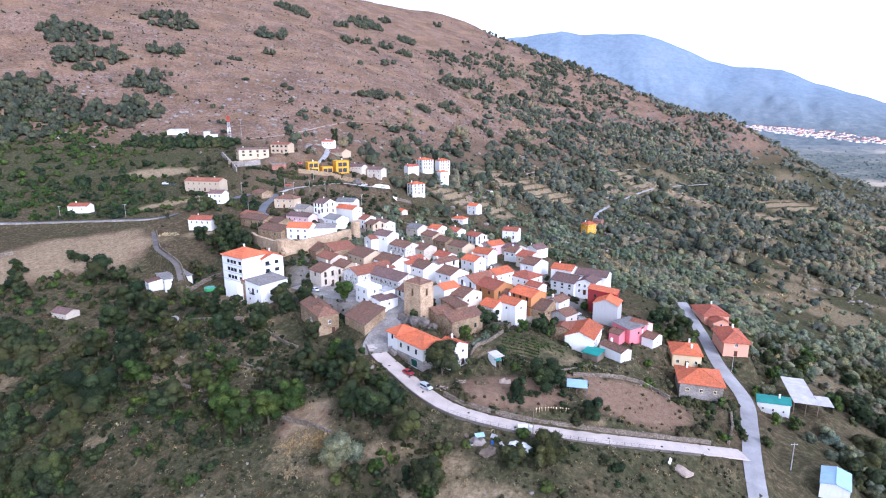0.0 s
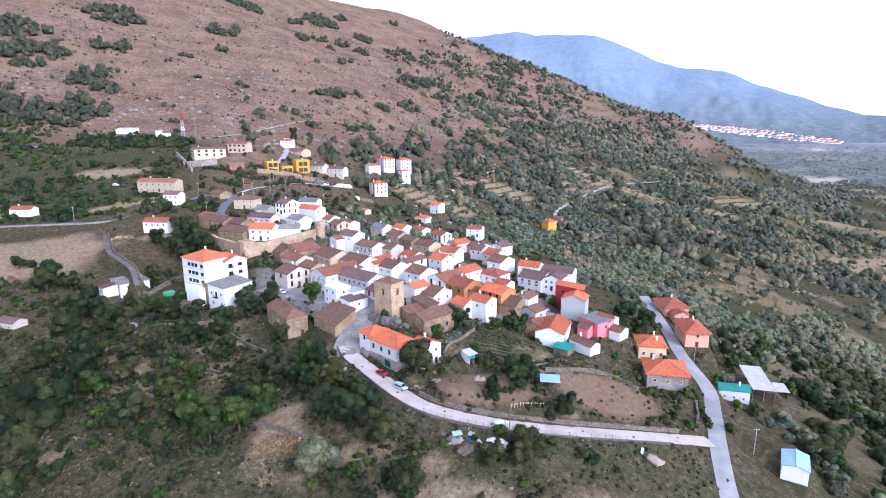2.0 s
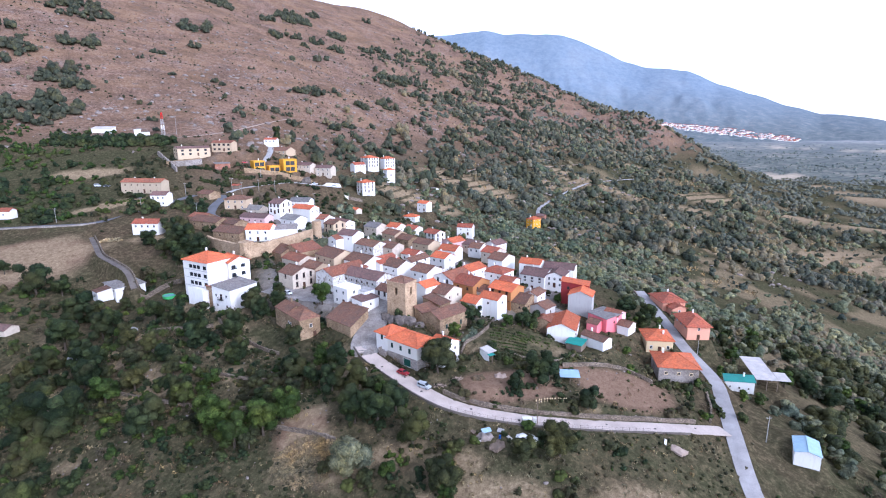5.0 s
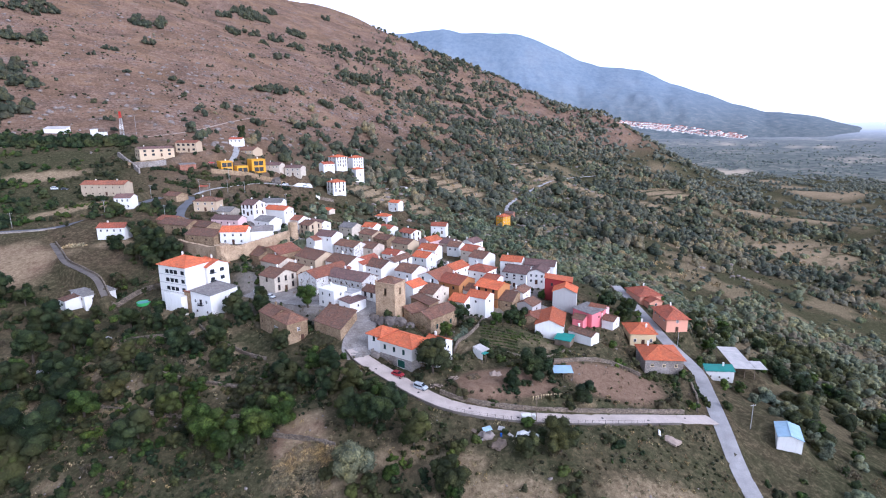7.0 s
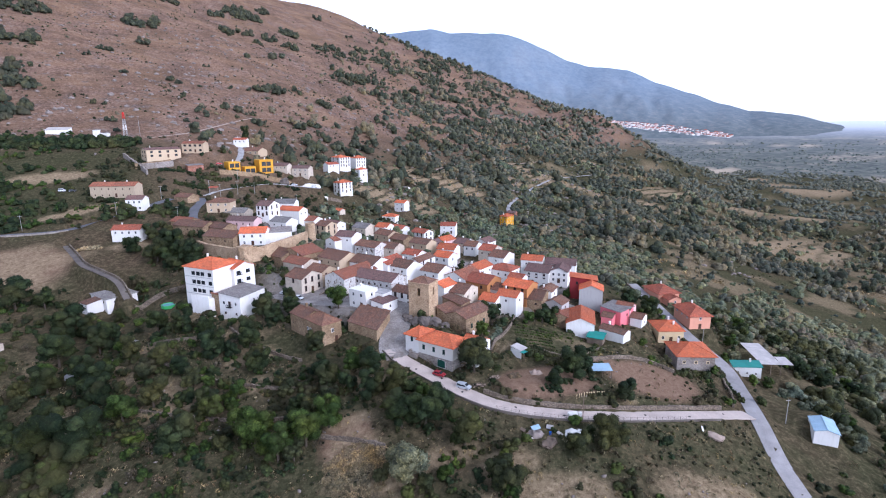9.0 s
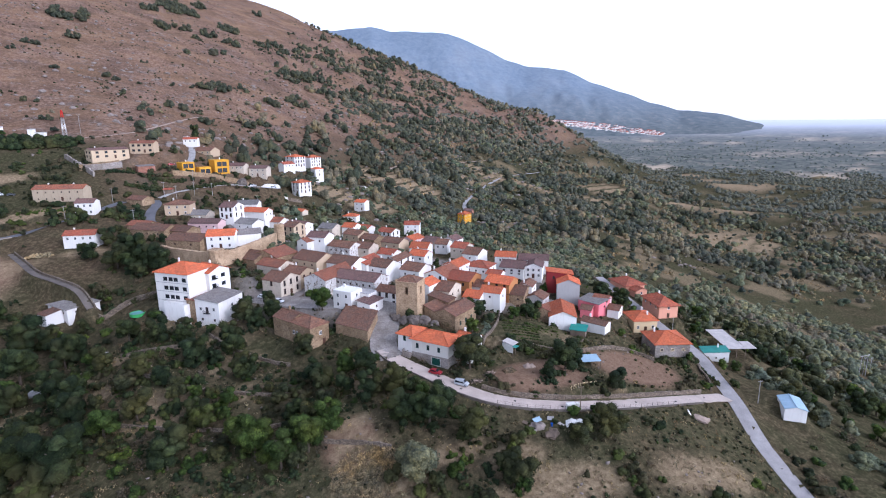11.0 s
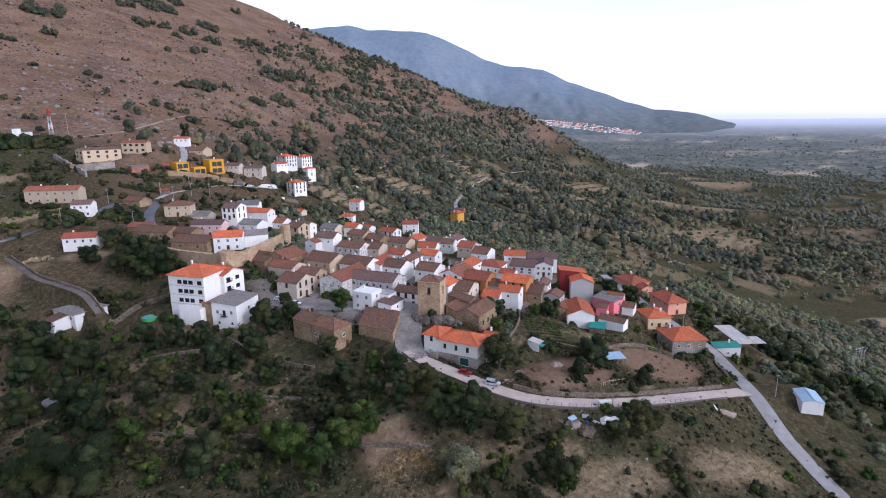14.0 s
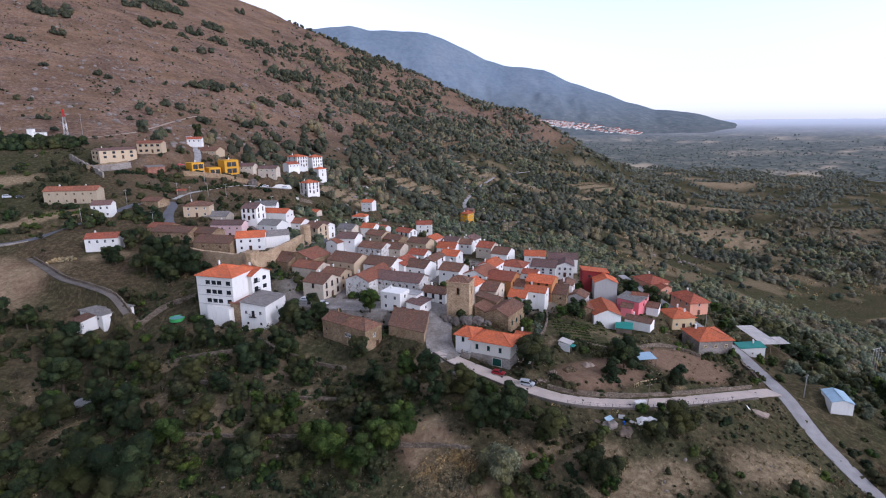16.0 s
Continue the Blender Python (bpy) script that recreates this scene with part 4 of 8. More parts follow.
yA = house("yellow modern cube house with wide glazing", -105.5, 411, 45.0, 9, 8, -62, 9, "flat_u", YELLOW, YELLOW, over=0.15, chimneys=1)
yB = house("low yellow garage linking two cube houses", -95.5, 413.5, 41.4, 6, 8, -62, 5, "flat_u", YELLOW, YELLOW, over=0.15, chimneys=0)
yC = house("second yellow modern cube house with wide glazing", -86, 417.5, 45.6, 9, 10, -62, 9.4, "flat_u", YELLOW, YELLOW, over=0.15, chimneys=1)
for _h, _w, _d in ((yA, 9, 8), (yC, 9, 10)):
    for _z in (1.0, 5.3):
        for _x in (-1.75, 1.75):
            put_window(_h, "side", _w, _d, _x, _z, "z")
put_window(yB, "side", 6, 8, -1.75, 0.9, "z")
put_window(yB, "side", 6, 8, 1.75, 0.9, "z")
house("row house with mauve tiles and long terrace", -68, 425, 41.0, 13, 8, -25, 5, "gable_u", M_, CREAM, front="1x4", key="w")
house("house with mauve roof and pink stone garden wall", -53, 424, 38.8, 13, 8, -25, 6, "gable_u", M_, CREAM, front="2x3", key="w")
house("white house with orange gables below the hill", -38, 496, 36.0, 8, 11, -58, 6, "gable_v", R_, WHITE, side="1x3", key="w")
house("white apartment block with orange tile roof and balconies", -27, 535, 39.5, 14, 12, -58, 12.5, "hip_v", O, WHITE, side="3x4", front="3x2", key="t", rise=2)
house("second white apartment block with orange tile roof", -11, 554, 37.5, 9, 12, -58, 12, "hip_v", O, WHITE, side="3x4", key="t", rise=2)
house("white three-storey house with orange hipped roof", -30, 441, 25.6, 9, 11.5, -56, 10.5, "hip_v", O, WHITE, front="3x2", side="3x3", key="t", rise=1.8)
house("narrow white tower house with orange roof", -9.5, 527, 28.5, 7, 9, -58, 13, "hip_v", O, WHITE, front="2x1", side="2x1", key="s", rise=1.5)
house("small grey villa among trees", 38, 561, 5, 9, 9, -50, 5, "gable_u", G_, WHITE, front="1x2", key="w", chimneys=0)
house("tall yellow house with stepped orange roof beside the valley road", 128, 507, -18.8, 8.5, 11, -58, 13, "hip_v", O, YELLOW, front="3x2", side="4x3", key="w", rise=2.2)
house("stone hut with brown roof near the yellow house", 150, 545, -22, 9, 7, -40, 5, "gable_u", M_, BRICK, chimneys=0)
house("low farm shed with tile roof on the terraces", 92, 520, -18, 14, 7, -20, 3.5, "gable_u", M_, STONE, chimneys=0)
house("low white farm building beneath the hill", -226, 474, 68.2, 16, 6, -5, 3.4, "mono_u", PALESHEET, WHITE, chimneys=0)
house("white transformer hut on the hillside", -205, 470, 67.4, 3.4, 4, -10, 5.0, "flat_u", CONCRETE, WHITE, chimneys=0)
house("low white wing beside the transformer hut", -198.5, 470, 65.2, 6.4, 4, -10, 2.9, "flat_u", CONCRETE, WHITE, chimneys=0)
house("red roofed house near the hilltop lane", -102, 484, 58.6, 10.5, 6, -12, 3.8, "gable_u", R_, WHITE, front="1x3", key="w")
house("house with brown tiles above the yellow cubes", -92, 470, 50, 14, 12, -30, 5, "gable_u", B_, BEIGE, front="1x3", key="w")
house("white cottage with red roof among orchards", -222, 330, 24, 12, 7, 0, 4.5, "gable_u", R_, WHITE, front="1x2", key="s")

# the lane on the valley side
yel = house("pale yellow house with orange hipped roof by the lane", 80.5, 183.5, -7.9, 11, 9.5, -104, 5.2, "hip_u", O, PALE, base=4, over=0.6, chimneys=2)
for _y in (-3, 3):
    put_window(yel, "side", 11, 9.5, _y, 1.6, "w")
share("door", DOOR_ME, yel, wall_pose("side", 11, 9.5, 0, 0.3), "brown front door")
gst = house("grey stone house with orange hipped roof above the field", 75.6, 164.5, -9.5, 12.5, 12.8, -106, 5.6, "hip_v", O, GSTONE, base=5, over=0.7, chimneys=1)
for _y in (-4, 0, 4):
    put_window(gst, "side", 12.5, 12.8, _y, 2.6, "x")
house("salmon villa with orange hipped roof by the lane", 107.5, 201.7, -10.6, 15, 9, -100, 6.2, "hip_u", R_, SALMON, side="2x1", front="1x3", base=5, over=0.9, key="w", rise=2.4)
house("salmon bungalow with red gabled roofs beyond the lane", 115, 236, -12.0, 14, 11, -92, 5.0, "hip_u", R_, SALMON, side="1x2", base=4, over=0.8, rise=2.2)
house("low wing of the salmon bungalow under red tiles", 117, 230.5, -13.4, 5.6, 6.5, -92, 3.8, "gable_u", R_, SALMON, side="1x1", key="w", base=4, over=0.7, rise=1.3, chimneys=0)
house("white cottage with green sheet roof by the lane", 105.5, 172.0, -20.4, 6, 9.5, -118, 3.6, "mono_u", TEAL, WHITE, side="1x3", base=4, key="h", rise=0.9, chimneys=1)
shed = house("white shed with pale blue sheet roof beside the lane", 100.5, 131.0, -22.2, 9, 6.5, -125, 4.4, "gable_u", BLUESHEET, WHITE, base=5, over=0.25, rise=0.9, chimneys=0)
share("garage_door", GARAGE_ME, shed, wall_pose("front", 9, 6.5, -2.2, 0.0), "rusty red shed door")
house("grey cement house with orange gable roof", 64.8, 199.2, 4.3, 9.2, 8, -28, 8.5, "gable_v", O, GREYW, chimneys=0)
house("tall house with red party wall and orange roof", 66.5, 207.5, 6.2, 11, 7, -25, 8.6, "mono_v", O, DARKRED, rise=1.2, front="1x2", chimneys=0)
house("rose house with grey roof", 66.0, 187.0, -0.6, 9.5, 8, -66, 5.5, "mono_u", G_, PINK, rise=0.8, front="1x2", side="1x1", key="s", chimneys=0)
house("low rose outhouse with brown tiles", 62.0, 186.2, -2.2, 4.2, 5, -48, 4, "gable_u", B_, PINK, chimneys=0)
house("pale pink house with rust tiles beside the rose one", 71.0, 189.0, -0.6, 6, 7, -50, 5, "gable_u", U_, PALEPINK, chimneys=0)
house("white warehouse with orange gable roof over the gardens", 50.8, 178.4, -1.0, 10, 15, -26, 5.2, "gable_v", O, WHITE, side="1x5", key="h", base=3, chimneys=0)
house("low stone wing with orange and brown tile roof", 44.5, 186.0, -0.6, 7, 12, -24, 4.5, "gable_v", U_, STONE, base=3, chimneys=0)
house("low white outhouse with brown tile roof", 58.3, 171.3, -2.8, 9.5, 5, -58, 3.6, "gable_u", B_, WHITE, base=3)
house("small white hut with brown tile roof", 73.6, 184.6, -3.2, 4.5, 6, -50, 3.6, "gable_u", B_, WHITE, base=3, side="1x1", key="h", chimneys=0)
house("lean-to with green sheet roof", 50.8, 172.2, -4.2, 5.5, 5, -40, 2.6, "mono_u", TEAL, WOOD, rise=0.5, base=2, chimneys=0)

# below the castle
house("white house with grey hipped roof on the lower slope", -128.9, 238.6, 3.4, 13.5, 12, -48, 7.0, "hip_u", G_, WHITE, front="2x3", side="1x2", base=4, key="s", over=0.5, chimneys=1, rise=1.4)
house("white outhouse with brown lean-to roof", -135.2, 236.5, 2.4, 5.5, 6, -46, 4.5, "mono_u", B_, WHITE, rise=0.8, front="1x1", key="s", chimneys=0)
house("low grey shed with tile roof on the slope", -160, 216, -5.5, 9, 6, -20, 2.6, "gable_u", M_, CREAM, front="1x2", key="h", chimneys=0)

PADS.append((125.0, 180.5, radians(-18), 6.0, 11.5, -25.2))      # yard under the open barn
PADS.append((104.0, 141.0, radians(-20), 7.0, 4.0, -23.6))       # concrete yard before the blue shed
PADS.append((14.0, 152.0, 0.3, 9.0, 4.5, -4.0))                  # trodden yard beside the street

# ---------------------------------------------------------------- the ground, one sheet to the skyline
def axis(lo, hi, step, far_lo, far_hi, grow=1.07):
    mid = list(np.arange(lo, hi + 0.01, step))
    up, s = [hi], step
    while up[-1] < far_hi:
        s *= grow
        up.append(up[-1] + s)
    dn, s = [lo], step
    while dn[-1] > far_lo:
        s *= grow
        dn.append(dn[-1] - s)
    return np.array(dn[:0:-1] + mid + up[1:])


GX = axis(-230, 175, 2.0, -2500, 4700, 1.045)
GY = axis(88, 345, 2.0, -800, 4700, 1.04)
_x, _y = np.meshgrid(GX, GY)
_z = ground(_x.ravel(), _y.ravel()).reshape(_x.shape)
_r = np.hypot(_x, _y)
_nx, _ny = len(GX), len(GY)
_idx = np.arange(_nx * _ny).reshape(_ny, _nx)
_q = np.stack([_idx[:-1, :-1], _idx[:-1, 1:], _idx[1:, 1:], _idx[1:, :-1]], -1).reshape(-1, 4)
_rc = _r.ravel()[_q].min(1)
_co = np.stack([_x, _y, _z], -1).reshape(-1, 3)


def cover_of(x, y, z):
    """How much of each cover the land has: dry pasture, green growth, bare soil."""
    n1, n2 = patchy(x, y, 23, 1), patchy(x, y, 8, 4)
    edge = 30 * patchy(x, y, 90, 3) + 14 * n1
    hill = smooth(-60, 60, (y - 420) * 0.45 - (x - 60) * 0.35 + edge) * smooth(15, 75, z + 0.04 * (x + 100) + 0.4 * edge)
    hill = hill * (1 - smooth(-120, -165, x) * smooth(480, 430, y))
    green = np.clip(0.5 + 0.35 * n1 + 0.25 * n2 + 0.4 * smooth(60, 160, x) * smooth(60, -20, z) + 0.5 * smooth(-120, -170, x) * smooth(325, 345, y) * smooth(520, 440, y), 0, 1) * (1 - hill)
    near = smooth(235, 205, y) * smooth(85, 60, x) * smooth(60, 90, y + 60)
    green = np.clip(green + 0.28 * near, 0, 1)
    plot = np.zeros_like(x)
    for px, py, rx, ry in ((20, 148, 16, 8), (58, 152, 17, 11), (43, 160, 8, 4), (-190, 275, 36, 24), (-215, 255, 30, 16), (-40, 139, 7, 8)):
        plot = np.maximum(plot, 1 - smooth(0.75, 1.15, np.hypot((x - px) / rx, (y - py) / ry) + 0.12 * n2))
    paved = 1 - smooth(0.8, 1.1, np.hypot((x + 2) / 66, (y - 232) / 46) + 0.05 * n2)
    paved = np.maximum(paved, 1 - smooth(0.8, 1.1, np.hypot((x + 52) / 26, (y - 300) / 34)))
    return hill, np.maximum(green * (1 - 0.85 * plot), 1 - smooth(0.8, 1.1, np.hypot((x - 29) / 17, (y - 172.5) / 8.5))), plot, paved * (1 - plot)


def straw_of(x, y, z):
    """Stubble fields and dry-grass patches, and where the slope is cut into dry terraces."""
    n = patchy(x, y, 9, 7) + 0.6 * patchy(x, y, 4, 1)
    field = np.zeros_like(x)
    r, az = np.hypot(x, y), np.arctan2(x, y)
    # fields of the valley and the plain: x, y, half length across the line of sight and along it
    for px, py, across, along in ((1395, 1788, 75, 90), (1258, 1465, 60, 80), (1145, 1265, 55, 80), (1075, 1080, 80, 75), (1200, 1120, 55, 60), (1712, 1345, 60, 70), (1919, 1409, 36, 26), (2328, 1624, 50, 42),
                                  (2250, 2300, 120, 40), (2700, 2200, 140, 50), (3000, 1900, 160, 60), (2050, 2600, 120, 40), (836, 599, 20, 10), (745, 790, 58, 48), (672, 836, 42, 50)):
        r0, az0 = math.hypot(px, py), math.atan2(px, py)
        field = np.maximum(field, 1 - smooth(0.7, 1.15, np.hypot(r0 * (az - az0) / across, (r - r0) / along) + 0.3 * n))
    # dry grass on the terraces and beside the upper road: x, y, half length, half depth
    for px, py, rx, ry in ((497, 646, 15, 7), (331, 520, 14, 7), (604, 499, 28, 9), (464, 319, 30, 10), (-190, 275, 38, 24), (-215, 255, 30, 16), (-135, 292, 10, 4), (210, 700, 36, 12), (-208, 397, 24, 9), (-167, 343, 16, 4), (-181, 338, 14, 3.5),
                           (-106, 204, 6, 3), (-108, 187, 6, 4), (-89, 174, 9, 4), (-72, 183, 6, 3), (-67, 188, 7, 3), (-65, 171, 7, 4), (-130, 189, 5, 4), (-127, 179, 6, 4), (-91, 167, 8, 4),
                           (-117, 199, 5, 3), (-38, 134, 7, 7)):
        field = np.maximum(field, 1 - smooth(0.65, 1.2, np.hypot((x - px) / rx, (y - py) / ry) + 0.3 * n))
    for px, py, rx, ry in ((-14, 127, 7, 3), (-30, 124, 9, 4), (-2, 121, 8, 4), (-38, 145, 6, 3), (5, 110, 20, 6), (48, 108, 16, 6), (-12, 102, 16, 6), (-62, 112, 10, 6)):
        field = np.maximum(field, 1 - smooth(0.65, 1.2, np.hypot((x - px) / rx, (y - py) / ry) + 0.3 * n))
    field = field * np.where((y < 235) | ((x < -120) & (y < 310)), 0.75, 1.0)
    patch = smooth(0.15, 0.6, n * 0.6 + 0.5 * patchy(x, y, 31, 2)) * smooth(230, 205, y) * smooth(95, 70, x)
    terrace = np.zeros_like(x)
    for px, py, rx, ry in ((176, 683, 34, 22), (257, 787, 44, 24), (100, 600, 40, 26), (507, 841, 60, 30), (456, 987, 50, 26), (430, 770, 60, 20), (-60, 335, 30, 20), (300, 760, 90, 60), (560, 600, 90, 60), (20, 500, 50, 26), (80, 610, 60, 30)):
        terrace = np.maximum(terrace, 1 - smooth(0.6, 1.1, np.hypot((x - px) / rx, (y - py) / ry) + 0.1 * n))
    open_land = 0.5 * smooth(0.08, 0.4, patchy(x, y, 34, 9) + 0.5 * patchy(x, y, 12, 4)) * smooth(120, 180, x) * smooth(60, 0, z) * smooth(2150, 1500, np.hypot(x, y))
    return np.maximum(np.maximum(field, 0.7 * patch), open_land), terrace


def sheet(name, keep, material):
    used = np.unique(_q[keep])
    back = np.full(len(_co), -1)
    back[used] = np.arange(len(used))
    q = back[_q[keep]]
    co = _co[used]
    me = bpy.data.meshes.new(name)
    me.vertices.add(len(co))
    me.vertices.foreach_set("co", co.astype(np.float32).ravel())
    me.loops.add(4 * len(q))
    me.loops.foreach_set("vertex_index", q.astype(np.int32).ravel())
    me.polygons.add(len(q))
    me.polygons.foreach_set("loop_start", np.arange(0, 4 * len(q), 4, dtype=np.int32))
    me.polygons.foreach_set("loop_total", np.full(len(q), 4, np.int32))
    me.polygons.foreach_set("use_smooth", np.ones(len(q), bool))
    me.update(calc_edges=True)
    c = np.ones((len(co), 4), np.float32)
    c[:, 0], c[:, 1], c[:, 2], c[:, 3] = cover_of(co[:, 0], co[:, 1], co[:, 2])
    me.color_attributes.new("cover", "FLOAT_COLOR", "POINT").data.foreach_set("color", c.ravel())
    d = np.zeros((len(co), 4), np.float32)
    d[:, 0], d[:, 1] = straw_of(co[:, 0], co[:, 1], co[:, 2])
    me.color_attributes.new("dry", "FLOAT_COLOR", "POINT").data.foreach_set("color", d.ravel())
    me.materials.append(material)
    return new(name, me)


def ground_material():
    m, nt, b = nodes_of("dry_ground")
    at = nt.nodes.new("ShaderNodeAttribute")
    at.attribute_name = "cover"
    sep = nt.nodes.new("ShaderNodeSeparateColor")
    nt.links.new(at.outputs["Color"], sep.inputs[0])
    f1, f2, f3 = noise_of(nt, 0.09, 8, rough=0.7), noise_of(nt, 0.6, 8, rough=0.75), noise_of(nt, 3.0, 4)
    slope_dry = ramp(nt, f2, [(0.3, (0.052, 0.037, 0.025)), (0.5, (0.1, 0.072, 0.045)), (0.72, (0.23, 0.168, 0.1))])
    grass = ramp(nt, f2, [(0.3, (0.026, 0.029, 0.014)), (0.5, (0.063, 0.062, 0.032)), (0.74, (0.17, 0.136, 0.076))])
    f4 = noise_of(nt, 0.35, 8, rough=0.8)
    f5 = ramp(nt, noise_of(nt, 0.022, 7, rough=0.7), [(0.36, (0.6, 0.6, 0.6)), (0.55, (0.92, 0.91, 0.9)), (0.7, (1.06, 1.04, 1.02))])
    hill = mixc(nt, 0.5, ramp(nt, f1, [(0.3, (0.145, 0.09, 0.064)), (0.5, (0.235, 0.148, 0.107)), (0.7, (0.31, 0.212, 0.153))]), ramp(nt, f4, [(0.42, (0.065, 0.046, 0.031)), (0.5, (0.24, 0.155, 0.112)), (0.62, (0.45, 0.335, 0.25))]))
    warm = ramp(nt, noise_of(nt, 0.014, 6, rough=0.65), [(0.42, (0, 0, 0)), (0.62, (0.5, 0.5, 0.5))])
    hill = mixc(nt, warm, hill, ramp(nt, f2, [(0.35, (0.2, 0.115, 0.062)), (0.65, (0.4, 0.26, 0.15))]))
    grit = ramp(nt, noise_of(nt, 0.05, 8, rough=0.75), [(0.54, (0, 0, 0)), (0.64, (0.55, 0.55, 0.55))])
    hill = mixc(nt, grit, hill, ramp(nt, f4, [(0.4, (0.1, 0.088, 0.08)), (0.6, (0.34, 0.3, 0.28))]))
    soil = ramp(nt, f2, [(0.3, (0.16, 0.10, 0.065)), (0.6, (0.25, 0.165, 0.11)), (0.8, (0.37, 0.28, 0.19))])
    gfac = nt.nodes.new("ShaderNodeMath")
    gfac.operation = "MULTIPLY_ADD"
    nt.links.new(f1, gfac.inputs[0])
    gfac.inputs[1].default_value = 1.6
    gfac.inputs[2].default_value = -0.8
    gsum = nt.nodes.new("ShaderNodeMath")
    gsum.operation = "ADD"
    gsum.use_clamp = True
    nt.links.new(gfac.outputs[0], gsum.inputs[0])
    nt.links.new(sep.outputs[1], gsum.inputs[1])
    c = mixc(nt, gsum.outputs[0], slope_dry, grass)
    c = mixc(nt, sep.outputs[0], c, mixc(nt, 1.0, hill, f5, "MULTIPLY"))
    c = mixc(nt, sep.outputs[2], c, soil)
    c = mixc(nt, at.outputs["Alpha"], c, ramp(nt, f2, [(0.3, (0.2, 0.175, 0.155)), (0.7, (0.36, 0.325, 0.295))]))
    dry = nt.nodes.new("ShaderNodeAttribute")
    dry.attribute_name = "dry"
    dsep = nt.nodes.new("ShaderNodeSeparateColor")
    nt.links.new(dry.outputs["Color"], dsep.inputs[0])
    where = nt.nodes.new("ShaderNodeNewGeometry")
    wxyz = nt.nodes.new("ShaderNodeSeparateXYZ")
    nt.links.new(where.outputs["Position"], wxyz.inputs[0])
    lay = nt.nodes.new("ShaderNodeMath")
    lay.operation = "MULTIPLY_ADD"
    nt.links.new(f1, lay.inputs[0])
    lay.inputs[1].default_value = 4.0
    nt.links.new(wxyz.outputs["Z"], lay.inputs[2])
    cut = nt.nodes.new("ShaderNodeMath")
    cut.operation = "PINGPONG"
    cut.inputs[1].default_value = 2.2
    nt.links.new(lay.outputs[0], cut.inputs[0])
    step = ramp(nt, cut.outputs[0], [(0.3, (0, 0, 0)), (0.9, (1, 1, 1))])
    tmask = mixc(nt, 1.0, step, dsep.outputs[1], "MULTIPLY")
    straw = ramp(nt, f2, [(0.3, (0.13, 0.09, 0.055)), (0.5, (0.29, 0.215, 0.13)), (0.7, (0.45, 0.35, 0.22))])
    c = mixc(nt, tmask, c, straw)
    c = mixc(nt, dsep.outputs[0], c, straw)
    speck = ramp(nt, f3, [(0.35, (0.72, 0.7, 0.68)), (0.6, (1, 1, 1))])
    c = mixc(nt, 1.0, c, speck, "MULTIPLY")
    nt.links.new(c, b.inputs["Base Color"])
    b.inputs["Roughness"].default_value = 1.0
    b.inputs["Specular IOR Level"].default_value = 0.0
    bump(nt, b, f2, 0.8, 0.5)
    return m


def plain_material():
    m, nt, b = nodes_of("haze_tinted_plain")
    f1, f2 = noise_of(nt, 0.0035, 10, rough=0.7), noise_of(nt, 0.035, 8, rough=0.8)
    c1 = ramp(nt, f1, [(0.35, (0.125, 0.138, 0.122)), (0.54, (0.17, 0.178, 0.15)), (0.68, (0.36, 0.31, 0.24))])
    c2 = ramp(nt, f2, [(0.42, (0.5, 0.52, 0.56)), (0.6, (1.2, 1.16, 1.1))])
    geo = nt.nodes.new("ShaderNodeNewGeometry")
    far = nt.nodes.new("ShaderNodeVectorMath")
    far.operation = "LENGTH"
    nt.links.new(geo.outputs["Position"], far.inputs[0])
    # distance haze painted in: base colour fades to pale lilac-grey outwards
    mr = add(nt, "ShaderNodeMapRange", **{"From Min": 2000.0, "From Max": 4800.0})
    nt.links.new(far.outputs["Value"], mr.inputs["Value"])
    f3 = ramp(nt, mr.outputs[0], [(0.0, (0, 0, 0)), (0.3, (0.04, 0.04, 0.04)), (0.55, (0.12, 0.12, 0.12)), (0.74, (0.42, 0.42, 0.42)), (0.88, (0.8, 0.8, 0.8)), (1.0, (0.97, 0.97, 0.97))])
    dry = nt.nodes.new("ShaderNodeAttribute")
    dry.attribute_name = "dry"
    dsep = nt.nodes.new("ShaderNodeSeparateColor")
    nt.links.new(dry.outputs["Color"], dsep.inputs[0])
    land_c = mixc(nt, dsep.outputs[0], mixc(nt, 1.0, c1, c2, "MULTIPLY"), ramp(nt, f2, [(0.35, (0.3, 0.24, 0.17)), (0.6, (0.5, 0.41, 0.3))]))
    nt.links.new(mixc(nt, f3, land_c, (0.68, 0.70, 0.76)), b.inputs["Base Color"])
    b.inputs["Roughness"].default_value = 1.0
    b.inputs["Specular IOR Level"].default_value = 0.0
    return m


GROUND = ground_material()
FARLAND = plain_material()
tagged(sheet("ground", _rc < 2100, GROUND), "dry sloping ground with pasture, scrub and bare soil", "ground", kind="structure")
tagged(sheet("backdrop", _rc >= 2100, FARLAND), "wooded plain to the horizon, haze painted into its colour", "backdrop", kind="structure")


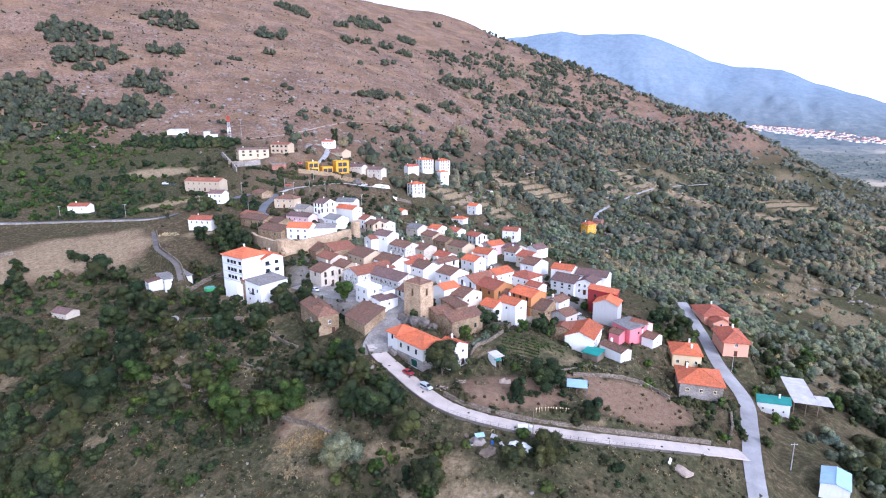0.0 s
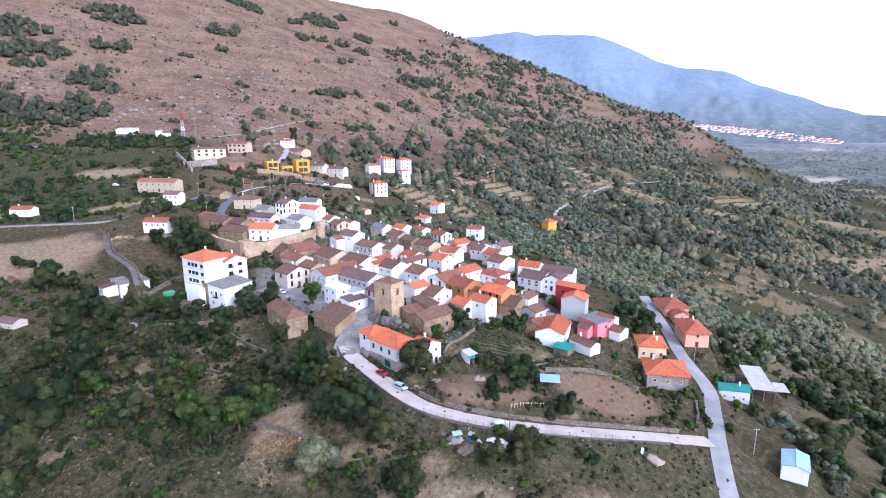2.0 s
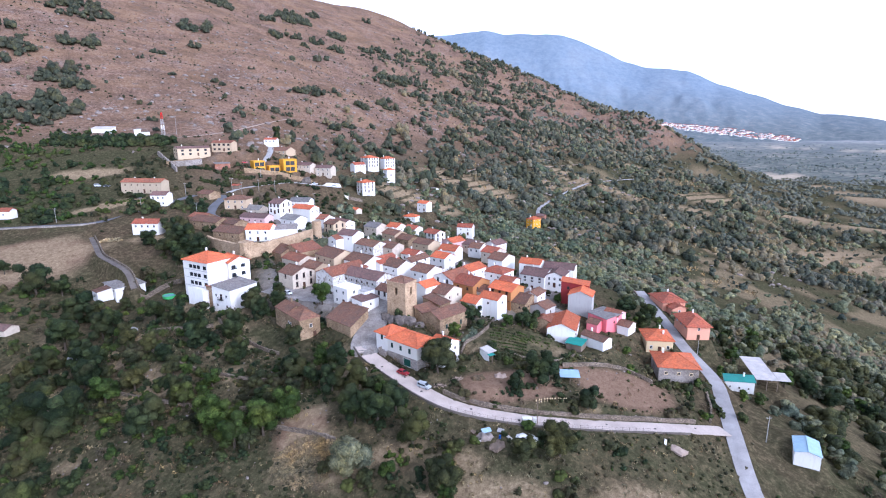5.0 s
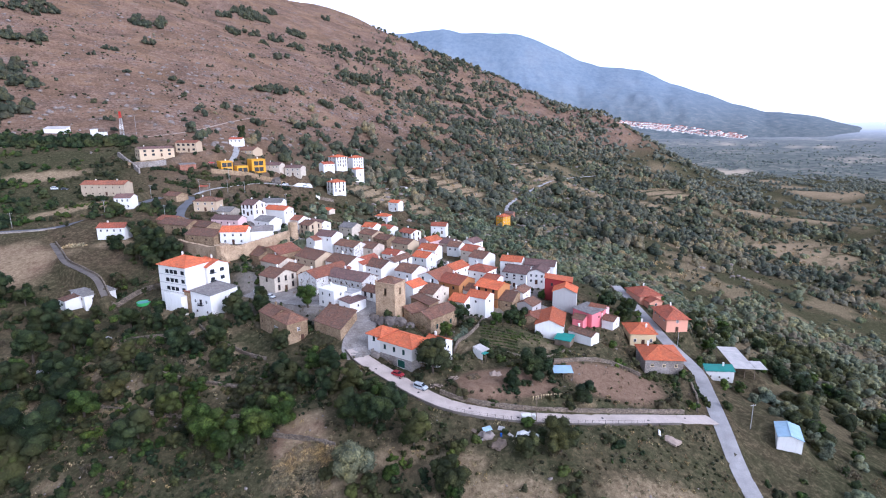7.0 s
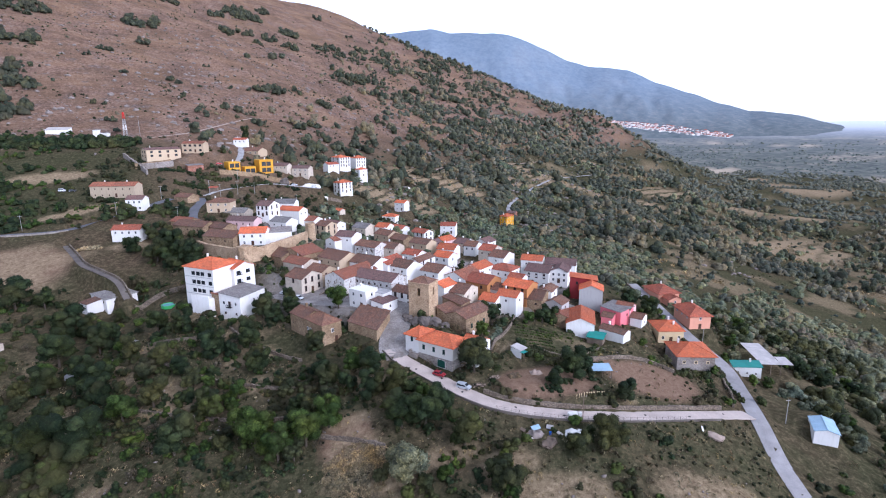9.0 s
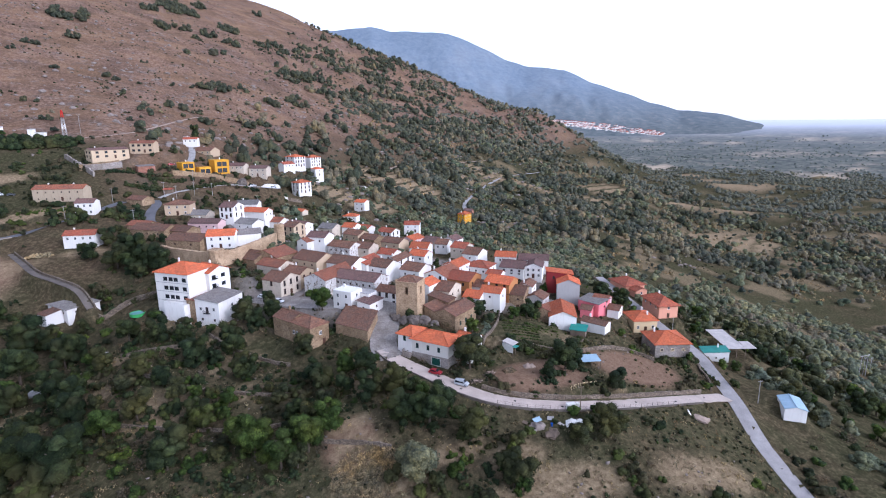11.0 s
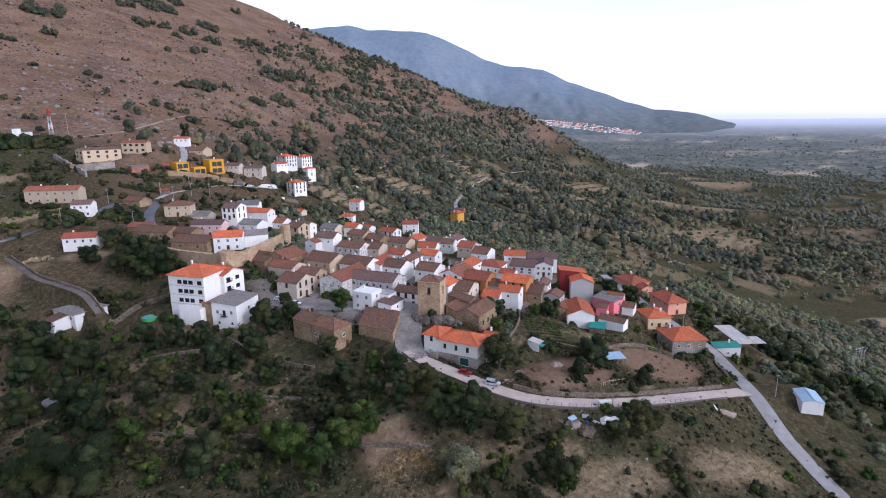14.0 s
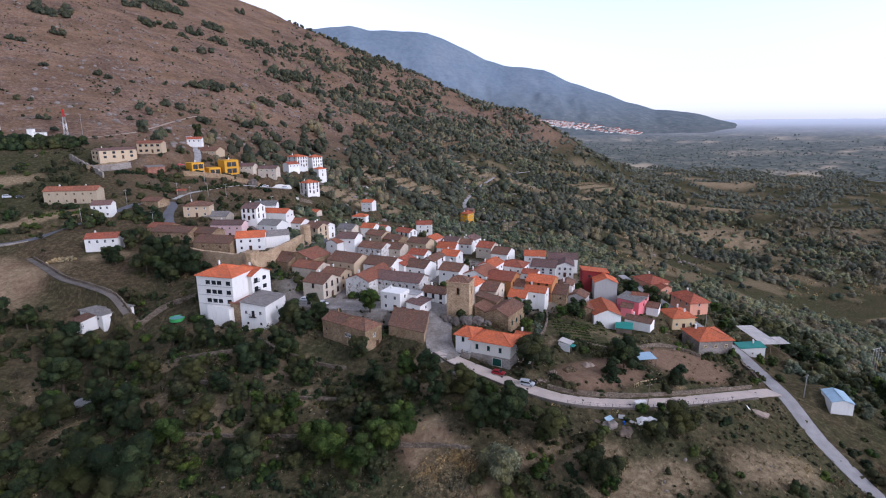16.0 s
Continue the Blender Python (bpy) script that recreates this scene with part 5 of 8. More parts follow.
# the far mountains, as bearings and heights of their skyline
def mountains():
    m, nt, b = nodes_of("haze_tinted_mountain")
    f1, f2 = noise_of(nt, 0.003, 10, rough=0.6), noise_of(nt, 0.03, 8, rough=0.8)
    # upper slopes: the blue-grey of aerial haze is painted into the base colour
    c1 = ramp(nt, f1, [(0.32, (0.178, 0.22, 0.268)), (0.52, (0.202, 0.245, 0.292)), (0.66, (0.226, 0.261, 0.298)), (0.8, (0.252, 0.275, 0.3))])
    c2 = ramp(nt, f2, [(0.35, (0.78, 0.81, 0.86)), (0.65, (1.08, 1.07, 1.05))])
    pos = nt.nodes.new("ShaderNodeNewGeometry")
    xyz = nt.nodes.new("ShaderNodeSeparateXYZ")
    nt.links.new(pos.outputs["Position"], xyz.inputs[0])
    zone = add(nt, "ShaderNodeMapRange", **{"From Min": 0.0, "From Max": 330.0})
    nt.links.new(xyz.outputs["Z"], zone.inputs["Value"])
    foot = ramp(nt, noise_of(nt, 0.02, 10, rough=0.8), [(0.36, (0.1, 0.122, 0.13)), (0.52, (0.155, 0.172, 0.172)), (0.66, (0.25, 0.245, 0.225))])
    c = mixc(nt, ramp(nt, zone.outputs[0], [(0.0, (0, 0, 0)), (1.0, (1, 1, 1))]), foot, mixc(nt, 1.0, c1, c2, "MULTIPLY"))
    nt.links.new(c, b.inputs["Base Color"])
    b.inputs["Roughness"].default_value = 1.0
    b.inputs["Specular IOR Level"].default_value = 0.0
    sky = [(-6, 7.6), (4, 8.2), (8.9, 8.66), (10.8, 8.89), (12.7, 8.5), (15.4, 8.45), (18.4, 8.28), (20.9, 7.33), (24.2, 5.73), (25.9, 5.17), (29.8, 4.7), (32.5, 3.44),
           (35.8, 2.32), (37.9, 1.5), (40.5, 0.76), (43.3, 0.5), (45, 0.1), (47, -0.5), (50, -1.0), (54, -1.5), (58, -2.6)]
    az = np.linspace(-6, 58, 320)
    el = np.interp(az, [s[0] for s in sky], [s[1] for s in sky])
    el = el + 0.03 * np.sin(az * 2.3)
    rows = 40
    verts, faces = [], []

    def height(a, e, f, dist):
        topz = 70 + 4650 * math.tan(radians(e))
        low = -121 + (dist - 2300) * 0.0608 - 25
        return low + (topz - low) * f ** 1.25 + 85 * (1 - f) * f * float(patchy(a * 70 + 300 * f, 500 * f, 90, 3) + 0.6 * patchy(a * 70 + 120 * f, 900 * f, 40, 5)) * min(1, max(0, (e + 1) / 4))
    for j in range(rows):
        f = j / (rows - 1)
        dist = 3450 + 1200 * f
        for a, e in zip(az, el):
            z = height(a, e, f, dist)
            verts.append((-32 + dist * math.sin(radians(a)), 7 + dist * math.cos(radians(a)), z))
    n = len(az)
    for j in range(rows - 1):
        for i in range(n - 1):
            faces.append((j * n + i, j * n + i + 1, (j + 1) * n + i + 1, (j + 1) * n + i))
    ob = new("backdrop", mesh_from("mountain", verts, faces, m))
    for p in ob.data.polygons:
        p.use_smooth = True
    tagged(ob, "distant mountain range tinted blue-grey for haze under a pale sky", "backdrop", kind="structure")
    return lambda a, dist: height(a, float(np.interp(a, az, el)), (dist - 3450) / 1200, dist) if dist > 3450 else -999.0


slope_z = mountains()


# ---------------------------------------------------------------- roads
def ribbon(name, line, half, material, label, lift=0.0, thick=0.3):
    d = np.gradient(line[:, :2], axis=0)
    nrm = np.stack([-d[:, 1], d[:, 0]], 1) / np.linalg.norm(d, axis=1)[:, None]
    verts, faces = [], []
    for p, n in zip(line, nrm):
        for s, dz in ((-half, lift), (0, lift + 0.05), (half, lift), (half, lift - thick), (-half, lift - thick)):
            verts.append((p[0] + n[0] * s, p[1] + n[1] * s, p[2] + dz))
    k = 5
    for i in range(len(line) - 1):
        for j in range(k):
            a, b = i * k + j, i * k + (j + 1) % k
            faces.append((a, b, b + k, a + k))
    ob = new(name, mesh_from(name, verts, faces, material))
    return tagged(ob, label, "road", kind="structure")


ribbon("road", *LINES["road"], ROAD, "pale concrete village street without kerbs")
ribbon("road", *LINES["lane"], LANEM, "grey concrete lane running down past the shed", 0.006)
ribbon("road", *LINES["highway"], ASPHALT, "grey asphalt country road below the orchards")
ribbon("road", *LINES["bypass"], ASPHALT, "dark asphalt road curving into the village", 0.008)
ribbon("road", *LINES["street"], CONCRETE, "concrete street to the upper quarter", 0.012)
ribbon("road", *LINES["upper_street"], CONCRETE, "steep concrete street up the hill")
ribbon("path", *LINES["path"], PATHM, "narrow worn path between stone walls")
ribbon("road", *LINES["plaza_street"], COBBLE, "worn grey paved plaza", 0.016)
ribbon("road", *LINES["church_street"], COBBLE, "wide worn cobbled street below the church tower", 0.02)
ribbon("road", *LINES["back_street"], ASPHALT, "narrow asphalt street between houses")
ribbon("road", *LINES["square"], COBBLE, "small paved square")


# ---------------------------------------------------------------- trees
def crown_tris(rng, clumps, size, count, leaf, tilt=0.6):
    """Leaf triangles scattered over the shells of several clumps; clumps: centres and radii."""
    c = np.array([k[0] for k in clumps], float)
    r = np.array([k[1] for k in clumps], float)
    which = rng.choice(len(clumps), count, p=r ** 2 / (r ** 2).sum())
    d = rng.normal(size=(count, 3))
    d /= np.linalg.norm(d, axis=1)[:, None]
    rad = r[which] * (0.78 + 0.34 * rng.random(count))
    squash = np.array([1, 1, 0.82])
    p = c[which] + d * rad[:, None] * squash
    # each leaf spray lies roughly on the shell, tilted at random
    nrm = d + rng.normal(scale=tilt, size=(count, 3))
    nrm /= np.linalg.norm(nrm, axis=1)[:, None]
    t = d * 0.5 + np.array([0, 0, 0.6]) + rng.normal(scale=0.6, size=(count, 3))
    t -= nrm * (t * nrm).sum(1)[:, None]
    t /= np.linalg.norm(t, axis=1)[:, None] + 1e-6
    b = np.cross(nrm, t)
    s = leaf * (0.6 + 0.8 * rng.random(count))[:, None]
    v = np.stack([p + 1.35 * t * s, p - 0.6 * t * s + 0.5 * b * s, p - 0.6 * t * s - 0.5 * b * s], 1)
    return v.reshape(-1, 3)


def _ball(n):
    bm = bmesh.new()
    bmesh.ops.create_icosphere(bm, subdivisions=n, radius=1.0)
    v, f = np.array([q.co[:] for q in bm.verts]), np.array([[q.index for q in t.verts] for t in bm.faces])
    bm.free()
    return v, f


BALLS = {n: _ball(n) for n in (1, 2, 3)}


def masses_of(rng, clumps, fine=2, rough=0.2, squash=0.86):
    """The dense inner masses of a crown, ragged and open underneath: vertices and triangles."""
    verts, tris, n = [], [], 0
    v0, f0 = BALLS[fine]
    keep = f0[v0[f0][:, :, 2].mean(1) > -0.5]
    for c, r in clumps:
        v = v0 * (1 + rough * rng.normal(size=(len(v0), 1))) + 0.06 * rng.normal(size=v0.shape)
        verts.append(v * r * np.array([1, 1, squash]) + np.array(c))
        tris.append(keep + n)
        n += len(v0)
    return np.concatenate(verts), np.concatenate(tris)


def with_leaves(shape, leaves):
    """Adds loose leaf sprays to masses."""
    v, t = shape
    return np.concatenate([v, leaves]), np.concatenate([t, np.arange(len(leaves)).reshape(-1, 3) + len(v)])


def clump_set(rng, height, spread, n):
    """Clumps of a crown of unit scale times height and spread."""
    out = [((0, 0, height * 0.5), spread * 0.62)]
    for i in range(n):
        a = 2.4 * i + rng.random()
        k = rng.random()
        out.append(((math.cos(a) * spread * (0.4 + 0.25 * rng.random()), math.sin(a) * spread * (0.4 + 0.25 * rng.random()), height * (0.2 + 0.62 * k)), spread * (0.2 + 0.24 * rng.random())))
    return out


def trunk_mesh(rng, height, r):
    bm = bmesh.new()
    lean = (rng.normal() * 0.15, rng.normal() * 0.15)
    mid = (lean[0], lean[1], height * 0.35)
    tube(bm, (0, 0, -0.6), mid, r, r * 0.75, 7)
    for i in range(4):
        a = 1.6 * i + rng.random()
        end = (lean[0] + math.cos(a) * height * 0.22, lean[1] + math.sin(a) * height * 0.22, height * (0.58 + 0.15 * rng.random()))
        tube(bm, mid, end, r * 0.6, r * 0.2, 5)
    me = bpy.data.meshes.new("trunk")
    bm.to_mesh(me)
    bm.free()
    me.materials.append(TRUNK)
    return me


RNG = np.random.default_rng(7)
WALNUT_LEAVES = 9000
MIXED = foliage("olive_green_leaves", (0.0255, 0.0306, 0.0136), (0.0510, 0.0561, 0.0255))
KINDS = {"mixed": (MIXED, 5.4, 2.8, 13), "walnut": (MIXED, 6.0, 3.3, 22), "oak": (OAK, 6.0, 2.9, 14), "bright": (BRIGHT, 5.6, 2.5, 12), "olive": (OLIVE, 4.0, 2.2, 10), "scrub": (SCRUB, 2.6, 1.9, 8)}
TREES = {}
for _k, (_mat, _h, _s, _n) in KINDS.items():
    for _v in range(3):
        _c = clump_set(RNG, _h, _s, _n)
        _t = with_leaves(masses_of(RNG, [(q, 0.88 * r) for q, r in _c], 2, 0.12),
                         crown_tris(RNG, _c, _s, WALNUT_LEAVES if _k == "walnut" else 3800 if _k != "scrub" else 1300, 0.11 if _k == "walnut" else 0.115 if _k != "scrub" else 0.11))
        TREES[_k, _v] = (quick_mesh("crown", *_t, _mat, True), trunk_mesh(RNG, _h, 0.2 if _k != "scrub" else 0.09))
LABELS = {"mixed": "dull olive-green tree with a dense crown", "walnut": "large dark walnut tree shading the white house", "oak": "dark green round-crowned oak tree on dry ground", "bright": "fresh green broadleaf tree among dry grass", "olive": "grey-green olive tree with an open crown",
          "scrub": "low tangled green bush on the slope"}


def tree(kind, x, y, scale=1.0, label="", stretch=1.0):
    v = random.randrange(3)
    crown, trunk = TREES[kind, v]
    top = new("tree" if kind != "scrub" else "bush")
    top.matrix_world = Matrix.Translation((x, y, ground_at(x, y))) @ Matrix.Rotation(random.random() * 6.28, 4, "Z") @ Matrix.Diagonal((scale, scale, scale * stretch, 1))
    tagged(top, label or LABELS[kind], "tree" if kind != "scrub" else "bush", "trees and bushes")
    share("crown", crown, top, Matrix())
    share("trunk", trunk, top, Matrix())
    return top


def free(x, y, gap=1.0, road_gap=0.8):
    """Whether places are clear of houses and roads."""
    ok = np.ones(x.shape, bool)
    for p in PADS:
        near = np.hypot(x - p[0], y - p[1]) < 45
        ok[near] &= in_pad(x[near], y[near], p) > gap
    for line, half in LINES.values():
        d, _ = to_line(x, y, line)
        ok &= d > half + road_gap
    return ok


# trees that stand out on the terraces below the village: kind, x, y, scale
UPPER_TERRACE_TREES = [
    ("oak", -136, 210, 2.44), ("oak", -139, 226, 2.41), ("oak", -124, 214, 1.81), ("bright", -102, 166, 2.00), ("mixed", -84, 173, 1.30), ("oak", -89, 180, 1.22),
    ("oak", -96, 186, 1.26), ("bright", -79, 171, 0.96), ("oak", -84, 148, 2.00), ("bright", -76, 158, 1.54), ("bright", -71, 160, 0.92), ("mixed", -72, 146, 1.04),
    ("bright", -63, 143, 2.17), ("oak", -122, 164, 2.48), ("oak", -110, 157, 2.63), ("oak", -66, 176, 1.04), ("oak", -74, 186, 0.93), ("oak", -123, 195, 1.70),
    ("oak", -113, 183, 1.26), ("scrub", -100, 183, 2.42),
]
LOWER_TERRACE_TREES = [
    ("oak", -80, 187, 1.89), ("oak", -69, 189, 1.56), ("oak", -44, 161, 1.37), ("oak", -32, 151, 1.41), ("oak", -25, 138, 1.78), ("oak", -19, 136, 1.93),
    ("oak", -10, 129, 1.78), ("olive", -26, 123, 2.86), ("mixed", -32, 124, 0.93), ("bright", -17, 121, 0.96), ("oak", -0, 123, 0.96), ("mixed", -3, 114, 1.63),
    ("mixed", -22, 119, 0.89), ("bright", -50, 141, 2.08), ("bright", -57, 138, 1.92), ("bright", -44, 145, 1.83), ("bright", -36, 167, 1.42), ("oak", -47, 152, 0.78),
    ("oak", -38, 157, 1.19), ("oak", -31, 161, 1.4), ("oak", -46, 168, 1.4), ("mixed", -47, 182, 1.4), ("oak", -83, 152, 1.6), ("mixed", -53, 137, 1.2), ("mixed", -67, 181, 1.2),
    ("bright", -66, 148, 2.0), ("mixed", -48, 150, 1.4), ("oak", -78, 161, 1.3), ("mixed", 17, 121, 1.3), ("mixed", -56, 162, 1.1), ("oak", -24, 149, 1.5), ("oak", -14, 140, 1.6),
]
for _k, _px, _py, _sc in UPPER_TERRACE_TREES + LOWER_TERRACE_TREES:
    tree(_k, _px, _py, _sc)

# the grove beside the castle wall
for _k, _px, _py, _sc in (("mixed", -118, 272, 2.2), ("oak", -112, 279, 2.1), ("mixed", -104, 271, 2.0), ("oak", -99, 260, 1.6), ("oak", -127, 299, 1.5), ("mixed", -121, 303, 1.5), ("oak", -131, 284, 1.4)):
    tree(_k, _px, _py, _sc)

# single trees that stand out
for _a in (("walnut", -0.8, 153.6, 1.45, "large dark walnut tree shading the white house"), ("bright", -39, 201.0, 1.3, "round tree at the edge of the plaza"),
           ("oak", 13, 186, 1.15, "dark tree beside the church garden"), ("oak", 17, 190, 0.8, ""), ("bright", 6.5, 171, 0.85, "yellow-green tree beside the nave"), ("oak", 1.0, 169, 0.8, ""),
           
           ("oak", 29, 149, 1.35, ""), ("oak", 33, 151, 1.0, ""), ("oak", 21, 145, 0.8, ""), ("oak", 41, 139.5, 0.95, ""),
           ("oak", -165, 247, 2.1, "big spreading oak in the dry field"),
           ("oak", -154, 246, 1.3, ""), ("oak", -198, 238, 1.3, ""), ("oak", -190, 232, 1.2, ""), ("bright", 56, 213, 0.75, "clipped round tree in the square"), ("oak", 33, 184, 1.0, ""), ("bright", 27, 182, 0.8, ""),
           ("oak", 37, 186, 1.0, ""), ("oak", -66, 206, 1.3, ""), ("oak", -62, 202, 1.2, ""), ("oak", -70, 198, 1.0, ""), ("oak", -56, 206, 1.1, ""), ("oak", -57, 214, 0.8, ""), ("oak", -53, 200, 0.9, ""),
           ("oak", -143, 326, 0.85, "round tree before the white house"), ("oak", -106, 268, 1.4, ""), ("oak", -111, 276, 1.4, ""), ("oak", -101, 262, 1.3, ""), ("oak", -112, 267, 1.5, ""),
           ("oak", -107, 259, 1.2, ""), ("oak", -116, 283, 1.2, ""), ("oak", -134, 288, 1.0, ""), ("oak", 97, 216, 1.2, ""), ("oak", 92, 224, 1.2, ""), ("oak", 85, 215, 1.1, ""), ("oak", 90, 205, 1.0, ""),
           ("bright", 113, 163, 0.7, ""), ("oak", 66, 216, 0.9, ""), ("oak", -93, 205, 1.2, ""), ("oak", -104, 214, 1.3, ""), ("oak", -122, 218, 1.4, ""), ("oak", -132, 226, 1.3, ""), ("bright", -113, 206, 1.0, ""), ("oak", -84, 200, 0.9, ""), ("oak", -186, 262, 1.0, ""), ("oak", -205, 250, 1.1, ""), ("oak", -122, 232, 0.8, ""), ("oak", -86, 226, 1.0, "")):
    tree(_a[0], _a[1], _a[2], 1.25 * _a[3], label=_a[4])


POOL = (-103.5, 228.5)


def scatter(n, x0, x1, y0, y1, dens, gap=1.5):
    x, y = RNG.uniform(x0, x1, n), RNG.uniform(y0, y1, n)
    keep = (RNG.random(n) < dens(x, y)) & free(x, y, gap, gap)
    keep &= np.hypot((x - 29) / 17, (y - 172.5) / 8.5) > 1      # the kitchen garden
    keep &= (np.hypot(x - POOL[0], y - POOL[1]) > 6) & (np.hypot(x + 112, y - 213.5) > 4) & (np.hypot(x + 128, y - 203) > 4)
    for ax, ay, bx, by in ((-64, 198, -47, 177), (-47, 177, -34, 171), (-34, 171, -27, 170)):      # the footpath below the stone houses
        t = np.clip(((x - ax) * (bx - ax) + (y - ay) * (by - ay)) / ((bx - ax) ** 2 + (by - ay) ** 2), 0, 1)
        keep &= np.hypot(x - ax - t * (bx - ax), y - ay - t * (by - ay)) > 2.6
    keep &= ~((gap > 2.2) & (x > 40) & (x < 80) & (y < 134))      # only low growth beside the lane
    return x[keep], y[keep]


def plots_clear(x, y):
    z = np.zeros_like(x)
    return 1 - cover_of(x, y, z)[2]


# ravine and slopes near the camera: trees one could count
for _x0, _x1, _y0, _y1, _cnt, _mix in ((-200, -110, 110, 205, 26, "oak oak mixed bright"), (-110, -20, 92, 200, 12, "oak mixed scrub scrub bright"), (-20, 70, 92, 124, 26, "scrub bright mixed scrub"),
                                       (112, 185, 95, 270, 60, "oak mixed olive bright")):
    _k, _xs, _ys = _mix.split(), *scatter(_cnt * 4, _x0, _x1, _y0, _y1, lambda x, y: smooth(-0.5, 0.4, patchy(x, y, 19, 2)) * plots_clear(x, y), 3.0)
    for _i in range(min(_cnt, len(_xs))):
        tree(_k[_i % len(_k)], float(_xs[_i]), float(_ys[_i]), 0.8 + 0.95 * random.random())


# what nobody could count: brush and woods, joined by kind
def bush_shape(rng, masses, leaves, leaf, fine):
    """A crown of unit size: ragged masses heaped into an uneven dome, with leaf sprays on them."""
    c = [((0.08 * rng.normal(), 0.08 * rng.normal(), 0.36), 0.44 if masses > 1 else 0.66)]
    for i in range(masses - 1):
        a, k = 2.4 * i + 1.2 * rng.random(), rng.random()
        d = (0.28 + 0.3 * rng.random()) * (1.15 - 0.7 * k)
        c.append(((d * math.cos(a), d * math.sin(a), 0.14 + 0.66 * k), (0.2 + 0.18 * rng.random()) * (1.25 if masses < 6 else 1.0)))
    if not fine:      # twigs and blades alone
        v = crown_tris(rng, c, 1.0, leaves, leaf, 0.8)
        return v, np.arange(len(v)).reshape(-1, 3)
    t = masses_of(rng, c, fine, 0.15 if fine > 1 else 0.14)
    if leaves:
        t = with_leaves(t, crown_tris(rng, [(q, 1.02 * r) for q, r in c], 1.0, leaves, leaf, 0.5))
    return t


def spread_stuff(name, x, y, size, material, masses, leaves, label, leaf=0.1, fine=2, variants=8, tall=1.0):
    """Plants past counting, joined into one mesh."""
    z = ground(x, y)
    which = RNG.integers(0, variants, len(x))
    ang = RNG.random(len(x)) * 6.28
    co, tri, base = [], [], 0
    for k in range(variants):
        v, t = bush_shape(RNG, masses, leaves, leaf, fine)
        m = which == k
        if not m.any():
            continue
        c, s = np.cos(ang[m])[:, None], np.sin(ang[m])[:, None]
        sz = size[m][:, None]
        px = (v[:, 0] * c - v[:, 1] * s) * sz + x[m][:, None]
        py = (v[:, 0] * s + v[:, 1] * c) * sz + y[m][:, None]
        pz = v[:, 2] * sz * tall * (0.75 + 0.5 * RNG.random(m.sum()))[:, None] + z[m][:, None] - 0.12 * sz
        co.append(np.stack([px, py, pz], -1).reshape(-1, 3))
        tri.append((t[None] + (base + len(v) * np.arange(m.sum()))[:, None, None]).reshape(-1, 3))
        base += len(v) * m.sum()
    ob = new(name, quick_mesh(name, np.concatenate(co), np.concatenate(tri), material, True))
    return tagged(ob, label, "vegetation", kind="stuff")


def sized(n, lo, hi, power=1.6):
    return lo + (hi - lo) * RNG.random(n) ** power


# brush on the near slopes
_x, _y = scatter(8800, -230, 125, 80, 258, lambda x, y: (0.12 + 0.4 * smooth(192, 205, y) * smooth(-40, -55, x) + 0.8 * (1 - 0.4 * smooth(-50, -20, x) * smooth(140, 128, y)) * smooth(-0.2, 0.35, patchy(x, y, 13, 6) + 0.5 * patchy(x, y, 5, 2))) * plots_clear(x, y) * (1 - 0.92 * straw_of(x, y, 0 * x)[0]), 1.0)
_p = RNG.random(len(_x)) * 0.6 + 0.4 * (0.5 + 0.6 * patchy(_x, _y, 16, 8))
for _lo, _hi, _mat, _lab in ((-1, 0.36, SCRUB, "tangled scrub on the terraces"), (0.36, 0.58, OAK, "dark evergreen brush on the terraces"), (0.58, 0.68, BRIGHT, "fresh green brush and bramble"), (0.68, 2, DRYSCRUB, "dry brown scrub")):
    _s = (_p >= _lo) & (_p < _hi)
    _z = sized(_s.sum(), 0.6, 3.6, 1.8)
    _b = _z > 1.5
    _k = _b | (RNG.random(len(_z)) < 0.5)
    spread_stuff("scrub", _x[_s][_b], _y[_s][_b], _z[_b], _mat, 6, 90 if _mat != DRYSCRUB else 150, _lab + ", larger clumps", 0.075, 1 if _mat != DRYSCRUB else 0)
    spread_stuff("scrub", _x[_s][_k & ~_b], _y[_s][_k & ~_b], _z[_k & ~_b], _mat, 3, 24 if _mat != DRYSCRUB else 50, _lab, 0.11, 1 if _mat != DRYSCRUB else 0)
# gardens and gaps among the houses
_x, _y = scatter(1900, -125, 80, 180, 420, lambda x, y: (0.85 - 0.7 * cover_of(x, y, 0 * x)[3]) * smooth(-0.35, 0.4, patchy(x, y, 17, 9)) * plots_clear(x, y) * smooth(175, 195, y), 0.6)
spread_stuff("scrub", _x, _y, sized(len(_x), 0.8, 4.0), OAK, 7, 70, "garden trees and shrubs between the houses", 0.085, 1)
# trees behind the village
_x, _y = scatter(2900, -60, 200, 270, 620, lambda x, y: (0.15 + 0.85 * smooth(-0.25, 0.25, patchy(x, y, 30, 5))) * (1 - 0.8 * straw_of(x, y, 0 * x)[1]), 1.5)
_p = RNG.random(len(_x)) * 0.5 + 0.5 * (0.5 + 0.6 * patchy(_x, _y, 35, 4))
for _lo, _hi, _mat, _lab in ((-1, 0.34, DARKWOOD, "dark oaks on the terraces behind the village"), (0.34, 0.72, WOODS, "olive-green trees on the terraces behind the village"), (0.72, 2, OLIVE, "grey olive trees on the terraces behind the village")):
    _s = (_p >= _lo) & (_p < _hi)
    spread_stuff("wood", _x[_s], _y[_s], sized(_s.sum(), 1.5, 6.5), _mat, 6, 24, _lab, 0.1, 1)
